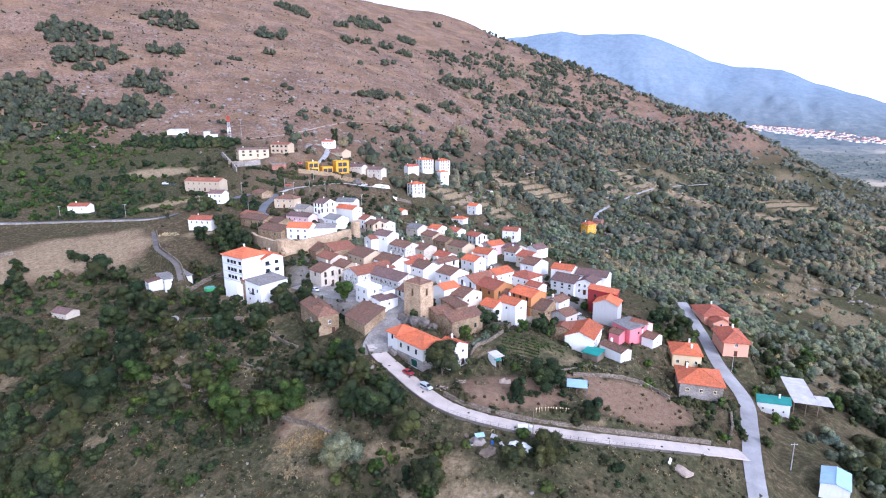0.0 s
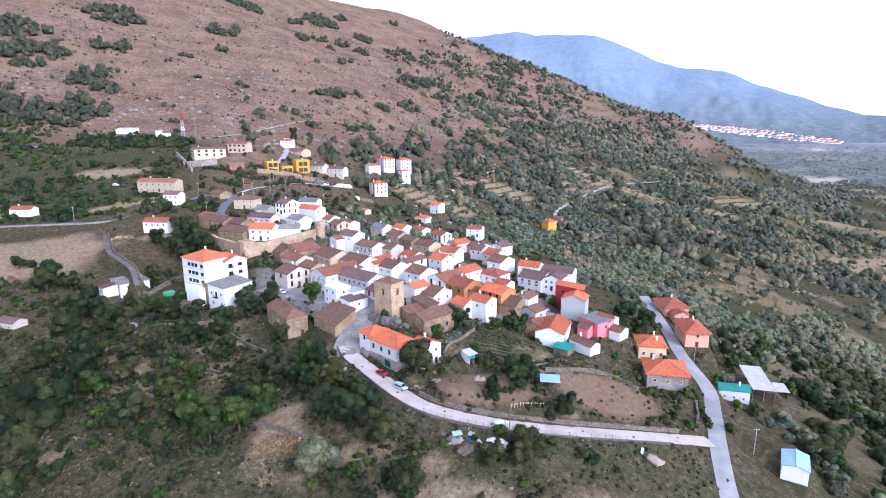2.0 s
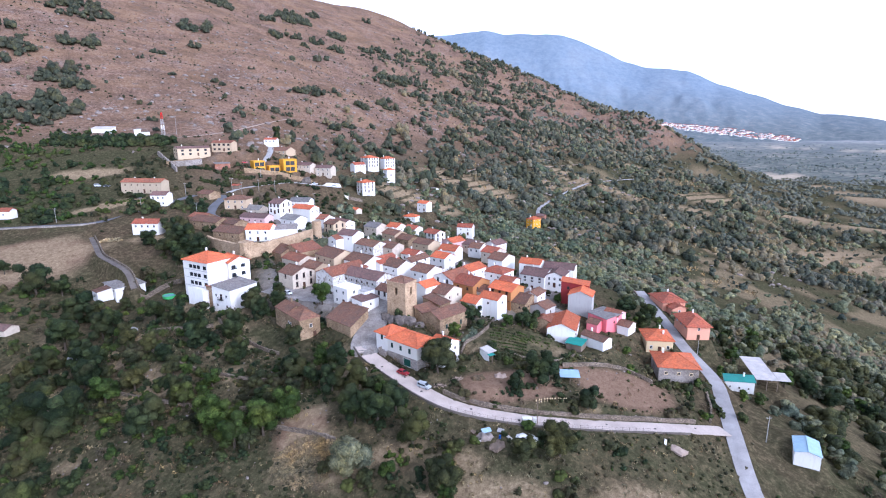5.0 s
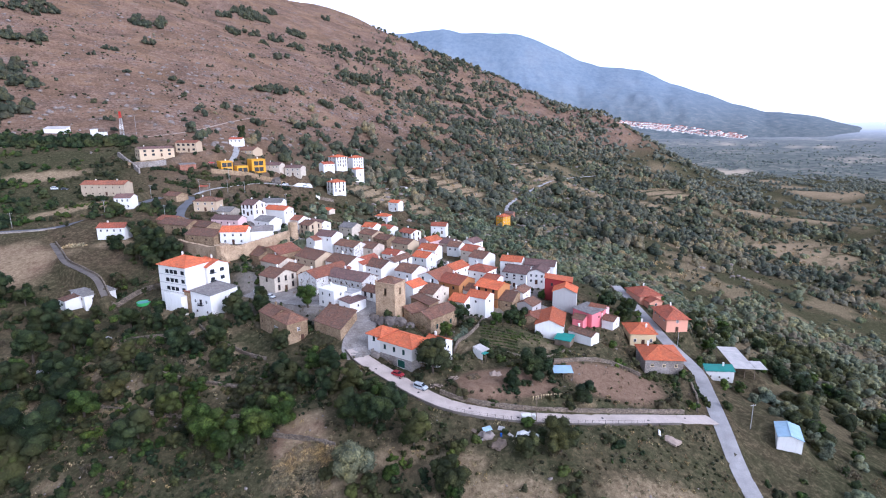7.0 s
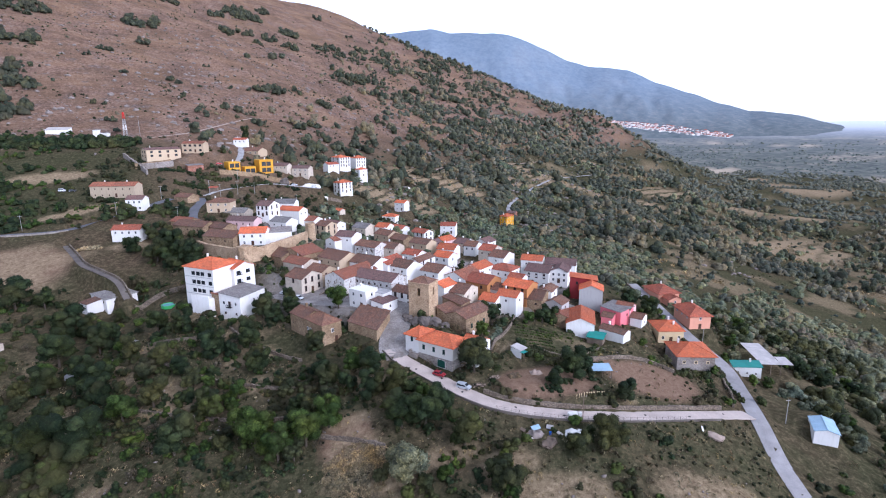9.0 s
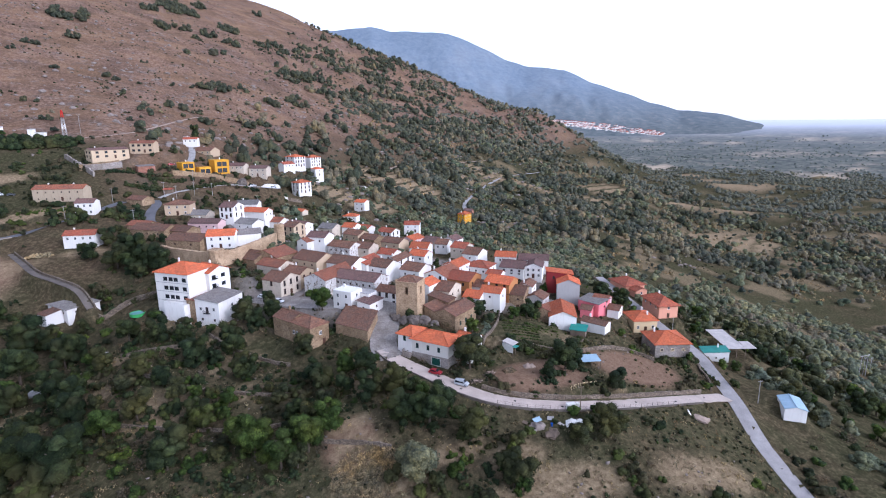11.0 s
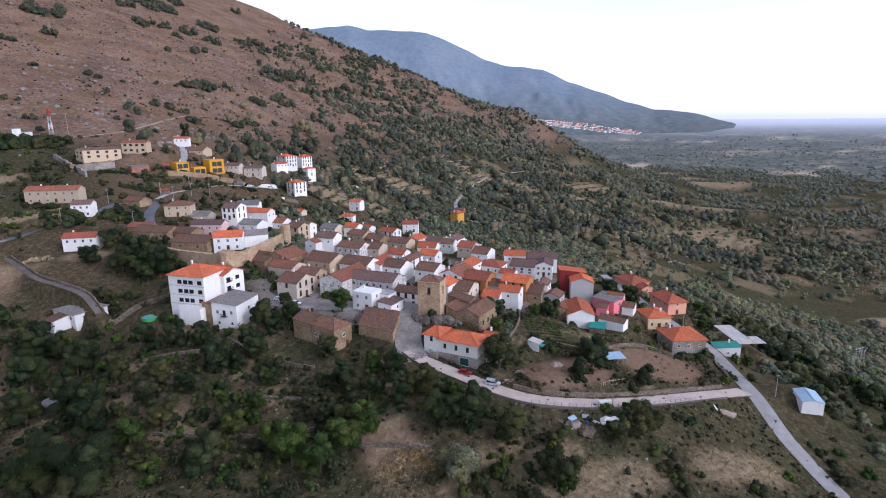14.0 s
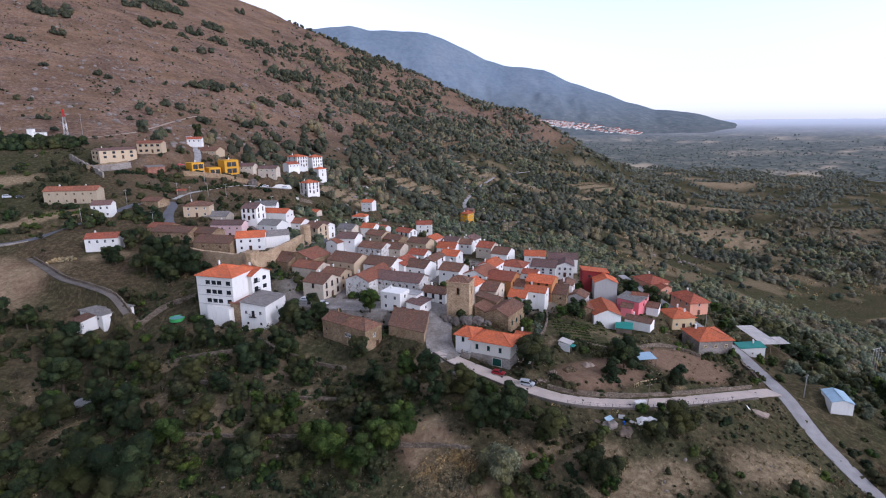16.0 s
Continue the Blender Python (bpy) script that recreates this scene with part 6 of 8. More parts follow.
# orchards beside the upper quarter
_x, _y = scatter(2600, -430, -112, 325, 520, lambda x, y: (1 - smooth(-205, -185, x) * smooth(340, 360, y)) * (0.35 + 0.6 * smooth(-0.4, 0.3, patchy(x, y, 24, 2))) * smooth(470, 452, y + 0.3 * (x + 200)) * (1 - straw_of(x, y, 0 * x)[0]) * (0.25 + 0.75 * smooth(0.8, 1.2, np.hypot((x + 215) / 34, (y - 424) / 12))), 1.0)
_s = RNG.random(len(_x)) < 0.55 + 0.4 * patchy(_x, _y, 26, 3)
spread_stuff("orchard", _x[_s], _y[_s], sized(_s.sum(), 1.8, 4.6), BRIGHT, 5, 30, "green orchard trees on terraces", 0.1, 1)
spread_stuff("wood", _x[~_s], _y[~_s], sized((~_s).sum(), 2.0, 6.5), OAK, 7, 36, "dark oaks between the orchards", 0.09, 1)


# evergreen oaks that stand out on the hill: x, y, radius
OPEN_HILL_OAKS = [(-290, 943, 27), (-149, 918, 10), (-105, 977, 17), (-228, 1199, 16), (-203, 1256, 22), (-161, 1352, 20), (-191, 1060, 14), (-163, 1092, 18), (-143, 1042, 11), (-123, 1098, 16), (-97, 1252, 21),
                  (-86, 1089, 18), (-34, 1189, 20), (-33, 1487, 19), (-286, 764, 9), (-290, 717, 7), (-262, 832, 10), (-247, 679, 7), (-180, 787, 5), (-197, 686, 9), (-177, 625, 6), (-131, 621, 9),
                  (-102, 748, 21), (-72, 778, 8), (-41, 763, 10), (-232, 558, 7), (-208, 506, 6), (-151, 526, 6), (-107, 594, 8), (-127, 510, 7), (-114, 620, 6), (-152, 593, 4), (-194, 639, 4)]
FLANK_OAKS = [(-1, 1192, 15), (12, 1010, 15), (33, 1027, 13), (118, 1498, 15), (55, 1031, 19), (110, 1166, 15), (114, 1031, 17), (143, 1077, 12), (-7, 813, 14), (-33, 767, 11), (111, 1390, 24),
              (222, 1417, 40), (209, 1305, 28), (259, 1335, 23), (323, 1381, 24), (220, 1135, 24), (402, 1378, 18), (152, 981, 17), (226, 1064, 14), (119, 915, 16), (172, 929, 24), (223, 992, 17),
              (243, 971, 19), (161, 825, 22), (112, 766, 16), (197, 824, 18), (64, 683, 16), (381, 1116, 25), (276, 894, 12), (344, 1127, 15), (92, 780, 9), (-7, 650, 11), (14, 673, 11),
              (-11, 1240, 20), (34, 1255, 20), (86, 1270, 26), (50, 1310, 18), (25, 1008, 20), (-1, 966, 15), (190, 1310, 20), (267, 1470, 34), (222, 1135, 18), (190, 935, 19), (249, 1030, 16),
              (336, 1110, 22), (383, 1135, 22), (453, 1240, 20), (78, 758, 12), (132, 785, 16), (-50, 668, 9), (46, 784, 10), (100, 1012, 15), (573, 1240, 26), (468, 1210, 24)]
FAR_SIDE_OAKS = [(-300, 533, 34), (-347, 531, 36), (-360, 480, 40), (-411, 662, 40), (-419, 880, 40), (-473, 733, 45), (-323, 1197, 40), (-406, 549, 45), (-364, 742, 26), (-330, 620, 26), (-300, 590, 14), (-185, 1272, 45),
                 (60, 640, 24), (170, 700, 26), (-97, 1243, 26)]


# the hill: small bushes strewn over the pasture, woods on its valley side
def hill_density(x, y):
    side = 0.6 * smooth(-190, -40, x - 0.22 * (y - 760)) + 0.4 * smooth(-30, 140, x - 0.22 * (y - 760))
    d = 0.05 + 0.9 * side * smooth(-0.3, 0.25, patchy(x, y, 40, 8) + 0.7 * patchy(x, y, 110, 4)) + 0.5 * smooth(-235, -380, x) * smooth(1150, 600, y) * smooth(-0.2, 0.2, patchy(x, y, 45, 6))
    return np.clip(d * (0.35 + 0.65 * smooth(-0.25, 0.2, patchy(x, y, 20, 3))) * (1 - 0.9 * straw_of(x, y, 0 * x)[1]), 0, 1)


_x, _y = scatter(18000, -700, 760, 430, 1800, hill_density, 2.0)
_z = sized(len(_x), 2.2, 12.0, 2.2) * (0.35 + 0.65 * smooth(-190, 0, _x - 0.22 * (_y - 760)))
_m = RNG.random(len(_x)) < 0.62 + 0.5 * patchy(_x, _y, 40, 2)
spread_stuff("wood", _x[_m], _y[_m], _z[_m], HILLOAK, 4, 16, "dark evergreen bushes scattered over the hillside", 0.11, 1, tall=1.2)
spread_stuff("wood", _x[~_m], _y[~_m], _z[~_m], HAZESCRUB, 4, 16, "olive-brown bushes scattered over the hillside", 0.11, 1, tall=1.2)

_tx, _ty, _ts = [], [], []
for _cx, _cy, _cr in OPEN_HILL_OAKS + FLANK_OAKS + FAR_SIDE_OAKS:
    _n = 2 if _cr < 8 else 4 if _cr < 13 else 7 if _cr < 20 else int(_cr * _cr / 45)
    _a, _d = RNG.random(_n) * 6.28, np.sqrt(RNG.random(_n))
    _tx.append(_cx + 0.85 * _cr * _d * np.cos(_a))
    _ty.append(_cy - 0.3 * _cr + 0.9 * _cr * _d * np.sin(_a))
    _ts.append(np.minimum(11.0, 0.85 * _cr) * RNG.uniform(0.55, 1.0, _n))
_tx, _ty, _ts = np.concatenate(_tx), np.concatenate(_ty), np.concatenate(_ts)
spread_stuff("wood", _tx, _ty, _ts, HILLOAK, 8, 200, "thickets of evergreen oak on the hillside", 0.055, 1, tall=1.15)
_x, _y = scatter(4200, 20, 520, 470, 1050, lambda x, y: smooth(-0.15, 0.2, patchy(x, y, 37, 3) + 0.6 * patchy(x, y, 90, 6)) * (1 - straw_of(x, y, 0 * x)[1]) * smooth(-60, 60, x - 0.2 * (y - 500)), 2.0)
spread_stuff("wood", _x, _y, sized(len(_x), 2.5, 9.5, 1.7), DARKWOOD, 5, 16, "dark oak woods at the foot of the hill", 0.1, 1)


# the valley: woods, olive groves and dry hedges
def valley(n, r0, r1, lo, hi, masses, leaves, fine):
    rr = np.sqrt(RNG.uniform(r0 ** 2, r1 ** 2, n))
    aa = np.radians(RNG.uniform(14, 80, n))
    x, y = rr * np.sin(aa), rr * np.cos(aa)
    d = (0.1 + 0.9 * smooth(-0.08, 0.2, patchy(x, y, 46, 7) + 0.45 * patchy(x, y, 17, 3) + 0.5 * patchy(x, y, 130, 2))) * plots_clear(x, y)
    st, te = straw_of(x, y, 0 * x)
    keep = (RNG.random(n) < d * (1 - 0.95 * st) * (1 - 0.92 * te) * smooth(3700, 2700, rr)) & free(x, y, 2, 2) & (x > 105)
    x, y = x[keep], y[keep]
    p = RNG.random(len(x)) * 0.3 + 0.7 * (0.5 + 0.7 * patchy(x, y, 60, 1) + 0.3 * patchy(x, y, 24, 5))
    for gx, gy, gr in ((533, 579, 42), (557, 427, 30), (300, 330, 34), (260, 240, 26)):      # olive groves
        p = np.where(np.hypot(x - gx, y - gy) < gr, 0.5, p)
    s = sized(len(x), lo, hi, 2.0)
    # beyond a kilometre the leaf copies carry more haze in their colour
    for a, b, mat, lab in ((-1, 2, FARWOOD if r0 > 2000 else MIDWOOD, "woods far down the valley, leaves tinted with haze"),) if r0 > 1000 else ((-1, 0.38, DARKWOOD, "dark oak woods in the valley"), (0.38, 0.47, WOODS, "green oak woods in the valley"), (0.47, 0.56, OLIVE, "grey-green olive groves in the valley"), (0.56, 0.66, WOODS, "fresh green woods in the valley"), (0.66, 2, HAZESCRUB, "olive-brown scrub woods in the valley")):
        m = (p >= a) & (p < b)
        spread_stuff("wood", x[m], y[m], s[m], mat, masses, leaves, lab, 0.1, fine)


valley(8500, 255, 520, 1.2, 6.0, 5, 30, 1)
valley(9800, 520, 1150, 2.4, 9.5, 4, 8, 1)
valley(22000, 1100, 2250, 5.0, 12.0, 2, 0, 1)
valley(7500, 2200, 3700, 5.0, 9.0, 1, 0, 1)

# dry grass in the gaps of the valley's woods and on the terraces at the hill's foot
_x, _y = scatter(9000, 60, 720, 380, 1000, lambda x, y: smooth(0.0, 0.22, patchy(x, y, 30, 9) + 0.5 * patchy(x, y, 90, 12)) * smooth(20, 90, x - 0.12 * (y - 500)) * (0.3 + 0.7 * smooth(-0.2, 0.2, patchy(x, y, 12, 4))), 1.0)
spread_stuff("grass", _x, _y, sized(len(_x), 1.2, 3.0, 1.5), STRAW, 1, 14, "straw-coloured grass between the valley's trees", 0.4, 0)

# low tufts and small bushes over the dry hill
_x, _y = scatter(13000, -520, 480, 425, 1250, lambda x, y: 0.2 + 0.8 * smooth(-0.3, 0.4, patchy(x, y, 21, 3)), 1.5)
spread_stuff("scrub", _x, _y, sized(len(_x), 0.5, 2.3, 2.4), SCRUB, 1, 0, "low dry bushes dotted over the pasture", fine=1)

# weeds and dry grass over the near slopes
_x, _y = scatter(14000, -215, 80, 82, 215, lambda x, y: 0.9 * plots_clear(x, y) + 0.25, 0.6)
_p = 0.15 + 0.6 * RNG.random(len(_x)) + 0.75 * straw_of(_x, _y, 0 * _x)[0]
for _lo, _hi, _mat, _lab in ((-1, 0.4, SCRUB, "low green weeds"), (0.4, 0.62, DRYSCRUB, "dry brown weeds"), (0.62, 2, STRAW, "straw-coloured dry grass")):
    _s = (_p >= _lo) & (_p < _hi)
    spread_stuff("grass", _x[_s], _y[_s], sized(_s.sum(), 0.35, 1.0, 1.5), _mat, 1, 7 if _mat == SCRUB else 22, _lab, 0.25, 1 if _mat == SCRUB else 0)
# green undergrowth between the terraces, and the golden grass on one of them
_x, _y = scatter(2600, -118, 24, 104, 208, lambda x, y: 0.9 * smooth(-0.2, 0.25, patchy(x, y, 16, 5) + 0.5 * patchy(x, y, 6, 2)) * smooth(0.9, 1.3, np.hypot((x + 37) / 10, (y - 129) / 9)) * smooth(8, -16, x + 0.6 * (y - 130)), 0.8)
_m = RNG.random(len(_x))
for _lo, _hi, _mat, _lab in ((0, 0.4, OAK, "dark green thicket between the terraces"), (0.4, 0.75, MIXED, "olive-green undergrowth between the terraces"), (0.75, 1, BRIGHT, "fresh green brambles between the terraces")):
    _s = (_m >= _lo) & (_m < _hi)
    spread_stuff("scrub", _x[_s], _y[_s], sized(_s.sum(), 0.6, 2.4, 2.0), _mat, 6, 80, _lab, 0.09, 1)
_x, _y = scatter(2600, -49, -25, 119, 140, lambda x, y: smooth(1.1, 0.8, np.hypot((x + 37) / 9, (y - 129) / 8)) * (0.5 + 0.5 * smooth(-0.3, 0.2, patchy(x, y, 5, 3))), 0.5)
spread_stuff("grass", _x, _y, sized(len(_x), 0.5, 1.0, 1.5), STRAW, 1, 40, "golden dry grass on a small terrace", 0.25, 0)
# the ravine's closed canopy
_x, _y = scatter(760, -225, -80, 90, 215, lambda x, y: smooth(6, -8, x + 94 + 0.95 * np.maximum(0, y - 133) + 6 * patchy(x, y, 12, 3)) * 0.9, 2.0)
_m = RNG.random(len(_x)) < 0.72
spread_stuff("wood", _x[_m], _y[_m], sized(_m.sum(), 3.2, 7.5), OAK, 11, 420, "closed dark canopy of trees in the ravine", 0.048, 1)
spread_stuff("wood", _x[~_m], _y[~_m], sized((~_m).sum(), 3.0, 6.0), MIXED, 11, 420, "olive-green trees in the ravine's canopy", 0.048, 1)
# shrubs round the houses of the upper quarter
_x, _y = scatter(1500, -190, 10, 300, 440, lambda x, y: 0.1 + 0.75 * smooth(-0.05, 0.4, patchy(x, y, 15, 4)), 0.8)
spread_stuff("scrub", _x, _y, sized(len(_x), 0.8, 4.0), SCRUB, 5, 30, "green shrubs between houses of the upper quarter", 0.1, 1)


# closed canopy of round trees beyond the lane
_x, _y = scatter(1150, 108, 275, 95, 310, lambda x, y: 0.2 + 0.75 * smooth(-0.2, 0.2, patchy(x, y, 19, 6) + 0.4 * patchy(x, y, 50, 2)), 2.0)
_p = 0.5 + 0.6 * patchy(_x, _y, 33, 3) + 0.3 * (RNG.random(len(_x)) - 0.5)
for _lo, _hi, _mat, _lab in ((-9, 0.45, MIXED, "dull green round oaks below the lane"), (0.45, 0.6, OLIVE, "silvery olive trees below the lane"), (0.6, 9, WOODS, "olive-green broadleaf trees below the lane")):
    _s = (_p >= _lo) & (_p < _hi)
    spread_stuff("wood", _x[_s], _y[_s], sized(_s.sum(), 2.2, 6.4, 1.2), _mat, 9, 300, _lab, 0.052, 1)


# clipped hedges and vegetable rows in the gardens
def hedge(pts, width, size, mat, label, per=1.6):
    line = densify([(*p, 0) for p in pts], 0.5)
    n = int(len(line) * per)
    k = RNG.integers(0, len(line), n)
    x, y = line[k, 0] + RNG.normal(scale=width, size=n), line[k, 1] + RNG.normal(scale=width, size=n)
    spread_stuff("hedge", x, y, sized(n, size * 0.6, size), mat, 3, 30, label, 0.12, 1)


hedge([(22, 166), (28, 163), (34, 162), (40, 164), (46, 168), (48, 172)], 0.4, 1.5, OAK, "dense dark hedge round the kitchen garden")
hedge([(8, 168), (12, 172), (15, 178)], 0.5, 1.6, OLIVE, "vine-covered fence of the garden")
hedge([(15, 181), (19, 183), (22, 184)], 0.9, 1.0, BRIGHT, "bright green vegetable bed")
hedge([(32, 176), (37, 174), (42, 175)], 2.0, 0.8, BRIGHT, "rows of green vegetables")
for _i in range(8):
    hedge([(17.5 + 0.5 * _i, 166.5 + 1.9 * _i), (24 + 0.5 * _i, 165.6 + 1.9 * _i), (30 + 0.4 * _i, 165 + 1.8 * _i)], 0.12, 0.75, BRIGHT if _i % 3 else SCRUB, "row of low green vegetables in dark soil", 1.4)
hedge([(20, 163.5), (27, 161.5), (34, 160.5), (41, 162.5), (47, 167)], 0.6, 1.9, MIXED, "thick green hedge below the kitchen garden", 1.3)
hedge([(88, 147), (90, 155), (92, 162)], 0.7, 1.6, OAK, "hedge along the lane's corner")
hedge([(70, 157), (78, 158), (84, 160)], 0.9, 1.7, OAK, "shrubs before the grey stone house")
hedge([(-158, 292), (-154, 291.5), (-149, 291)], 0.7, 2.0, STRAW, "clump of tall yellow reeds in the dry field", 2.5)
hedge([(17, 143), (22, 144), (26, 147)], 0.7, 1.6, OAK, "shrubs on the bank of the field")

hedge([(-122, 391), (-112, 391.5), (-103, 393.5)], 0.8, 2.2, OAK, "clipped dark hedge below the yellow houses", 2.5)
hedge([(-133, 380), (-124, 379), (-116, 379.5)], 0.9, 2.4, OAK, "dark hedge along the upper street", 2.5)
hedge([(-98, 382), (-90, 388), (-80, 393)], 1.2, 2.6, OAK, "shrubs on the bank of the upper street", 2.2)
hedge([(-146, 398), (-138, 399), (-131, 398)], 0.9, 2.0, OAK, "shrubs beside the brick building", 2.0)
hedge([(-178, 344), (-160, 343), (-142, 340)], 1.0, 1.6, BRIGHT, "green bushes before the long farmhouse", 1.6)
hedge([(-262, 458), (-235, 455), (-205, 451), (-178, 447)], 3.0, 6.0, OAK, "dense row of dark trees by the low white building", 2.0)
tree("oak", -105, 508, 1.3, "tall dark cypress beside the steep street", 1.9)

ribbon("path", *LINES["hill_track"], DIRTROAD, "pale dirt track across the hillside")
ribbon("road", *LINES["valley_road"], CONCRETE, "narrow pale road down the valley side")
ribbon("road", *LINES["hill_road"], DIRTROAD, "dirt road cut into the foot of the hill")


# ---------------------------------------------------------------- church tower
def church_tower(bx, by, z0, w, d, ang, h):
    a = radians(ang)
    u, v = Vector((math.cos(a), math.sin(a))), Vector((-math.sin(a), math.cos(a)))
    c = Vector((bx, by)) - u * (w / 2) + v * (d / 2)
    top = tagged(empty("church_tower", c.x, c.y, z0, a), "square rubble-stone church tower with arched belfry openings and tile roof", "tower")
    W, D, t = w / 2, d / 2, 0.9

    def face(length):
        """One wall panel with an arched opening, from (-length/2) to (length/2) along x."""
        o, zb, zs = 0.65, h - 4.2, h - 2.2
        bm = boxes((-length / 2, -o, 0, t, -3, h), (o, length / 2, 0, t, -3, h), (-o, o, 0, t, -3, zb), (-o, o, 0, t, zs + o, h))
        n = 6
        for s in (-1, 1):
            for i in range(n):
                x0, x1 = o * math.sin(i / n * math.pi / 2), o * math.sin((i + 1) / n * math.pi / 2)
                box(bm, min(s * x0, s * x1), max(s * x0, s * x1), 0, t, zs + math.sqrt(max(0, o * o - ((x0 + x1) / 2) ** 2)), zs + o)
        box(bm, -o - 0.15, o + 0.15, -0.1, 0.3, zb - 0.2, zb)
        return bm
    for ob, m in ((part("wall", face(w), PALESTONE, top), pose(0, -D, 0)), (part("wall", face(w), PALESTONE, top), pose(0, D, 0, 0, 0, 180)),
                  (part("wall", face(d - 2 * t), PALESTONE, top), pose(W, 0, 0, 0, 0, 90)), (part("wall", face(d - 2 * t), PALESTONE, top), pose(-W, 0, 0, 0, 0, -90))):
        ob.matrix_basis = m
    part("cornice", boxes((-W - 0.2, W + 0.2, -D - 0.2, D + 0.2, h, h + 0.3), bevel=0.06), PALESTONE, top, "projecting stone cornice")
    roof = part("roof", roof_mesh(w - 0.6, d - 0.6, "hip", 1.6, 0.1), BROWN, top, "low brown tile roof")
    roof.matrix_basis = pose(0, 0, h + 0.35)
    part("pinnacle", boxes((-W - 0.1, -W + 0.5, -D - 0.1, -D + 0.5, h + 0.3, h + 0.9), bevel=0.08), PALESTONE, top)
    return top


church_tower(-8.9, 183.0, 4.2, 8.0, 6.8, -39, 12.4)


def boulder(x, y, r, squash=0.8):
    bm = bmesh.new()
    bmesh.ops.create_icosphere(bm, subdivisions=3, radius=r)
    for vtx in bm.verts:
        n = noise.noise(vtx.co / r * 1.3 + Vector((x, y, 0))) * 0.5 + noise.noise(vtx.co / r * 3.5) * 0.22
        vtx.co *= 1 + n
        vtx.co.z *= squash
    ob = part("boulder", bm, GRANITE, None)
    ob.matrix_world = pose(x, y, ground_at(x, y) + r * 0.15)
    return tagged(ob, "big rounded granite boulder at the tower's foot", "boulder", "boulders by the tower")


for _a in ((-15.5, 186, 1.6), (-13.5, 182.8, 2.0), (-10.8, 180.6, 2.2), (-7.6, 179.3, 2.1), (-4.6, 178.4, 1.7), (-16.2, 188.5, 1.2)):
    boulder(*_a)


# ---------------------------------------------------------------- stone walls
def stone_wall(name, pts, thick, height, material, label, ragged=0.25, category="wall", step=1.0, tops=None, sink=1.2):
    """A wall along a line of plan points; its height follows the ground or the given tops."""
    p = np.array(pts, float)
    if tops is not None:
        p = np.c_[p, np.array(tops, float)]
    else:
        p = np.c_[p, np.zeros(len(p))]
    line = densify(p, step)
    g = ground(line[:, 0], line[:, 1])
    d = np.gradient(line[:, :2], axis=0)
    nrm = np.stack([-d[:, 1], d[:, 0]], 1) / np.maximum(np.linalg.norm(d, axis=1)[:, None], 1e-6)
    verts, faces = [], []
    for i, (q, n) in enumerate(zip(line, nrm)):
        hi = (q[2] if tops is not None else g[i] + height) + ragged * (noise.noise(Vector((q[0] * 0.9, q[1] * 0.9, 3))) + 0.5 * noise.noise(Vector((q[0] * 3, q[1] * 3, 1))))
        for s, z in ((-0.5, g[i] - sink), (-0.45, hi), (0.0, hi + 0.06), (0.45, hi), (0.5, g[i] - sink)):
            verts.append((q[0] + n[0] * s * thick, q[1] + n[1] * s * thick, z))
    k = 5
    for i in range(len(line) - 1):
        for j in range(k - 1):
            a = i * k + j
            faces.append((a, a + 1, a + 1 + k, a + k))
    faces += [tuple(range(k)), tuple(range(len(verts) - 1, len(verts) - 1 - k, -1))]
    ob = new(name, mesh_from(name, verts, faces, material))
    bm = bmesh.new()
    bm.from_mesh(ob.data)
    bmesh.ops.recalc_face_normals(bm, faces=bm.faces)
    bm.to_mesh(ob.data)
    bm.free()
    return tagged(ob, label, category)


stone_wall("castle_wall", [(-101, 277), (-96, 268), (-90, 261), (-82, 252), (-76, 247.5), (-70, 252), (-64, 262), (-58, 273), (-52, 285)], 1.6, 6, PALESTONE,
           "long ruined castle curtain wall of ochre rubble stone", 0.5, "castle wall", 1.0, [17.6, 18.0, 18.3, 18.6, 19.8, 18.6, 18.4, 18.2, 18.0], 3.0)


def drum(x, y, r, z0, z1, label):
    bm = bmesh.new()
    bmesh.ops.create_cone(bm, cap_ends=True, segments=20, radius1=r * 1.06, radius2=r, depth=z1 - z0)
    bmesh.ops.subdivide_edges(bm, edges=[e for e in bm.edges if abs(e.verts[0].co.z - e.verts[1].co.z) > 1], cuts=5)
    for vtx in bm.verts:
        n = noise.noise(vtx.co * 0.8 + Vector((x, y, 0))) * 0.15
        vtx.co.x *= 1 + n
        vtx.co.y *= 1 + n
        if vtx.co.z > (z1 - z0) / 2 - 0.1:
            vtx.co.z += 0.6 * n * 4
    ob = part("castle_tower", bm, PALESTONE, None)
    ob.matrix_world = pose(x, y, (z0 + z1) / 2)
    return tagged(ob, label, "castle tower")


drum(-76.5, 248.5, 3.2, 8, 19.9, "round ruined corner bastion of the castle wall")
drum(-50.0, 289.5, 2.4, 8, 21.4, "slender round ruined turret ending the castle wall")


def offset_line(name, lo, hi, off):
    """A stretch of a road's edge, off metres to its left."""
    line, half = LINES[name]
    d = np.gradient(line[:, :2], axis=0)
    nrm = np.stack([-d[:, 1], d[:, 0]], 1) / np.linalg.norm(d, axis=1)[:, None]
    p = line[:, :2] + nrm * off
    m = (line[:, 0] >= lo) & (line[:, 0] <= hi)
    return p[m][::4], line[m][::4]


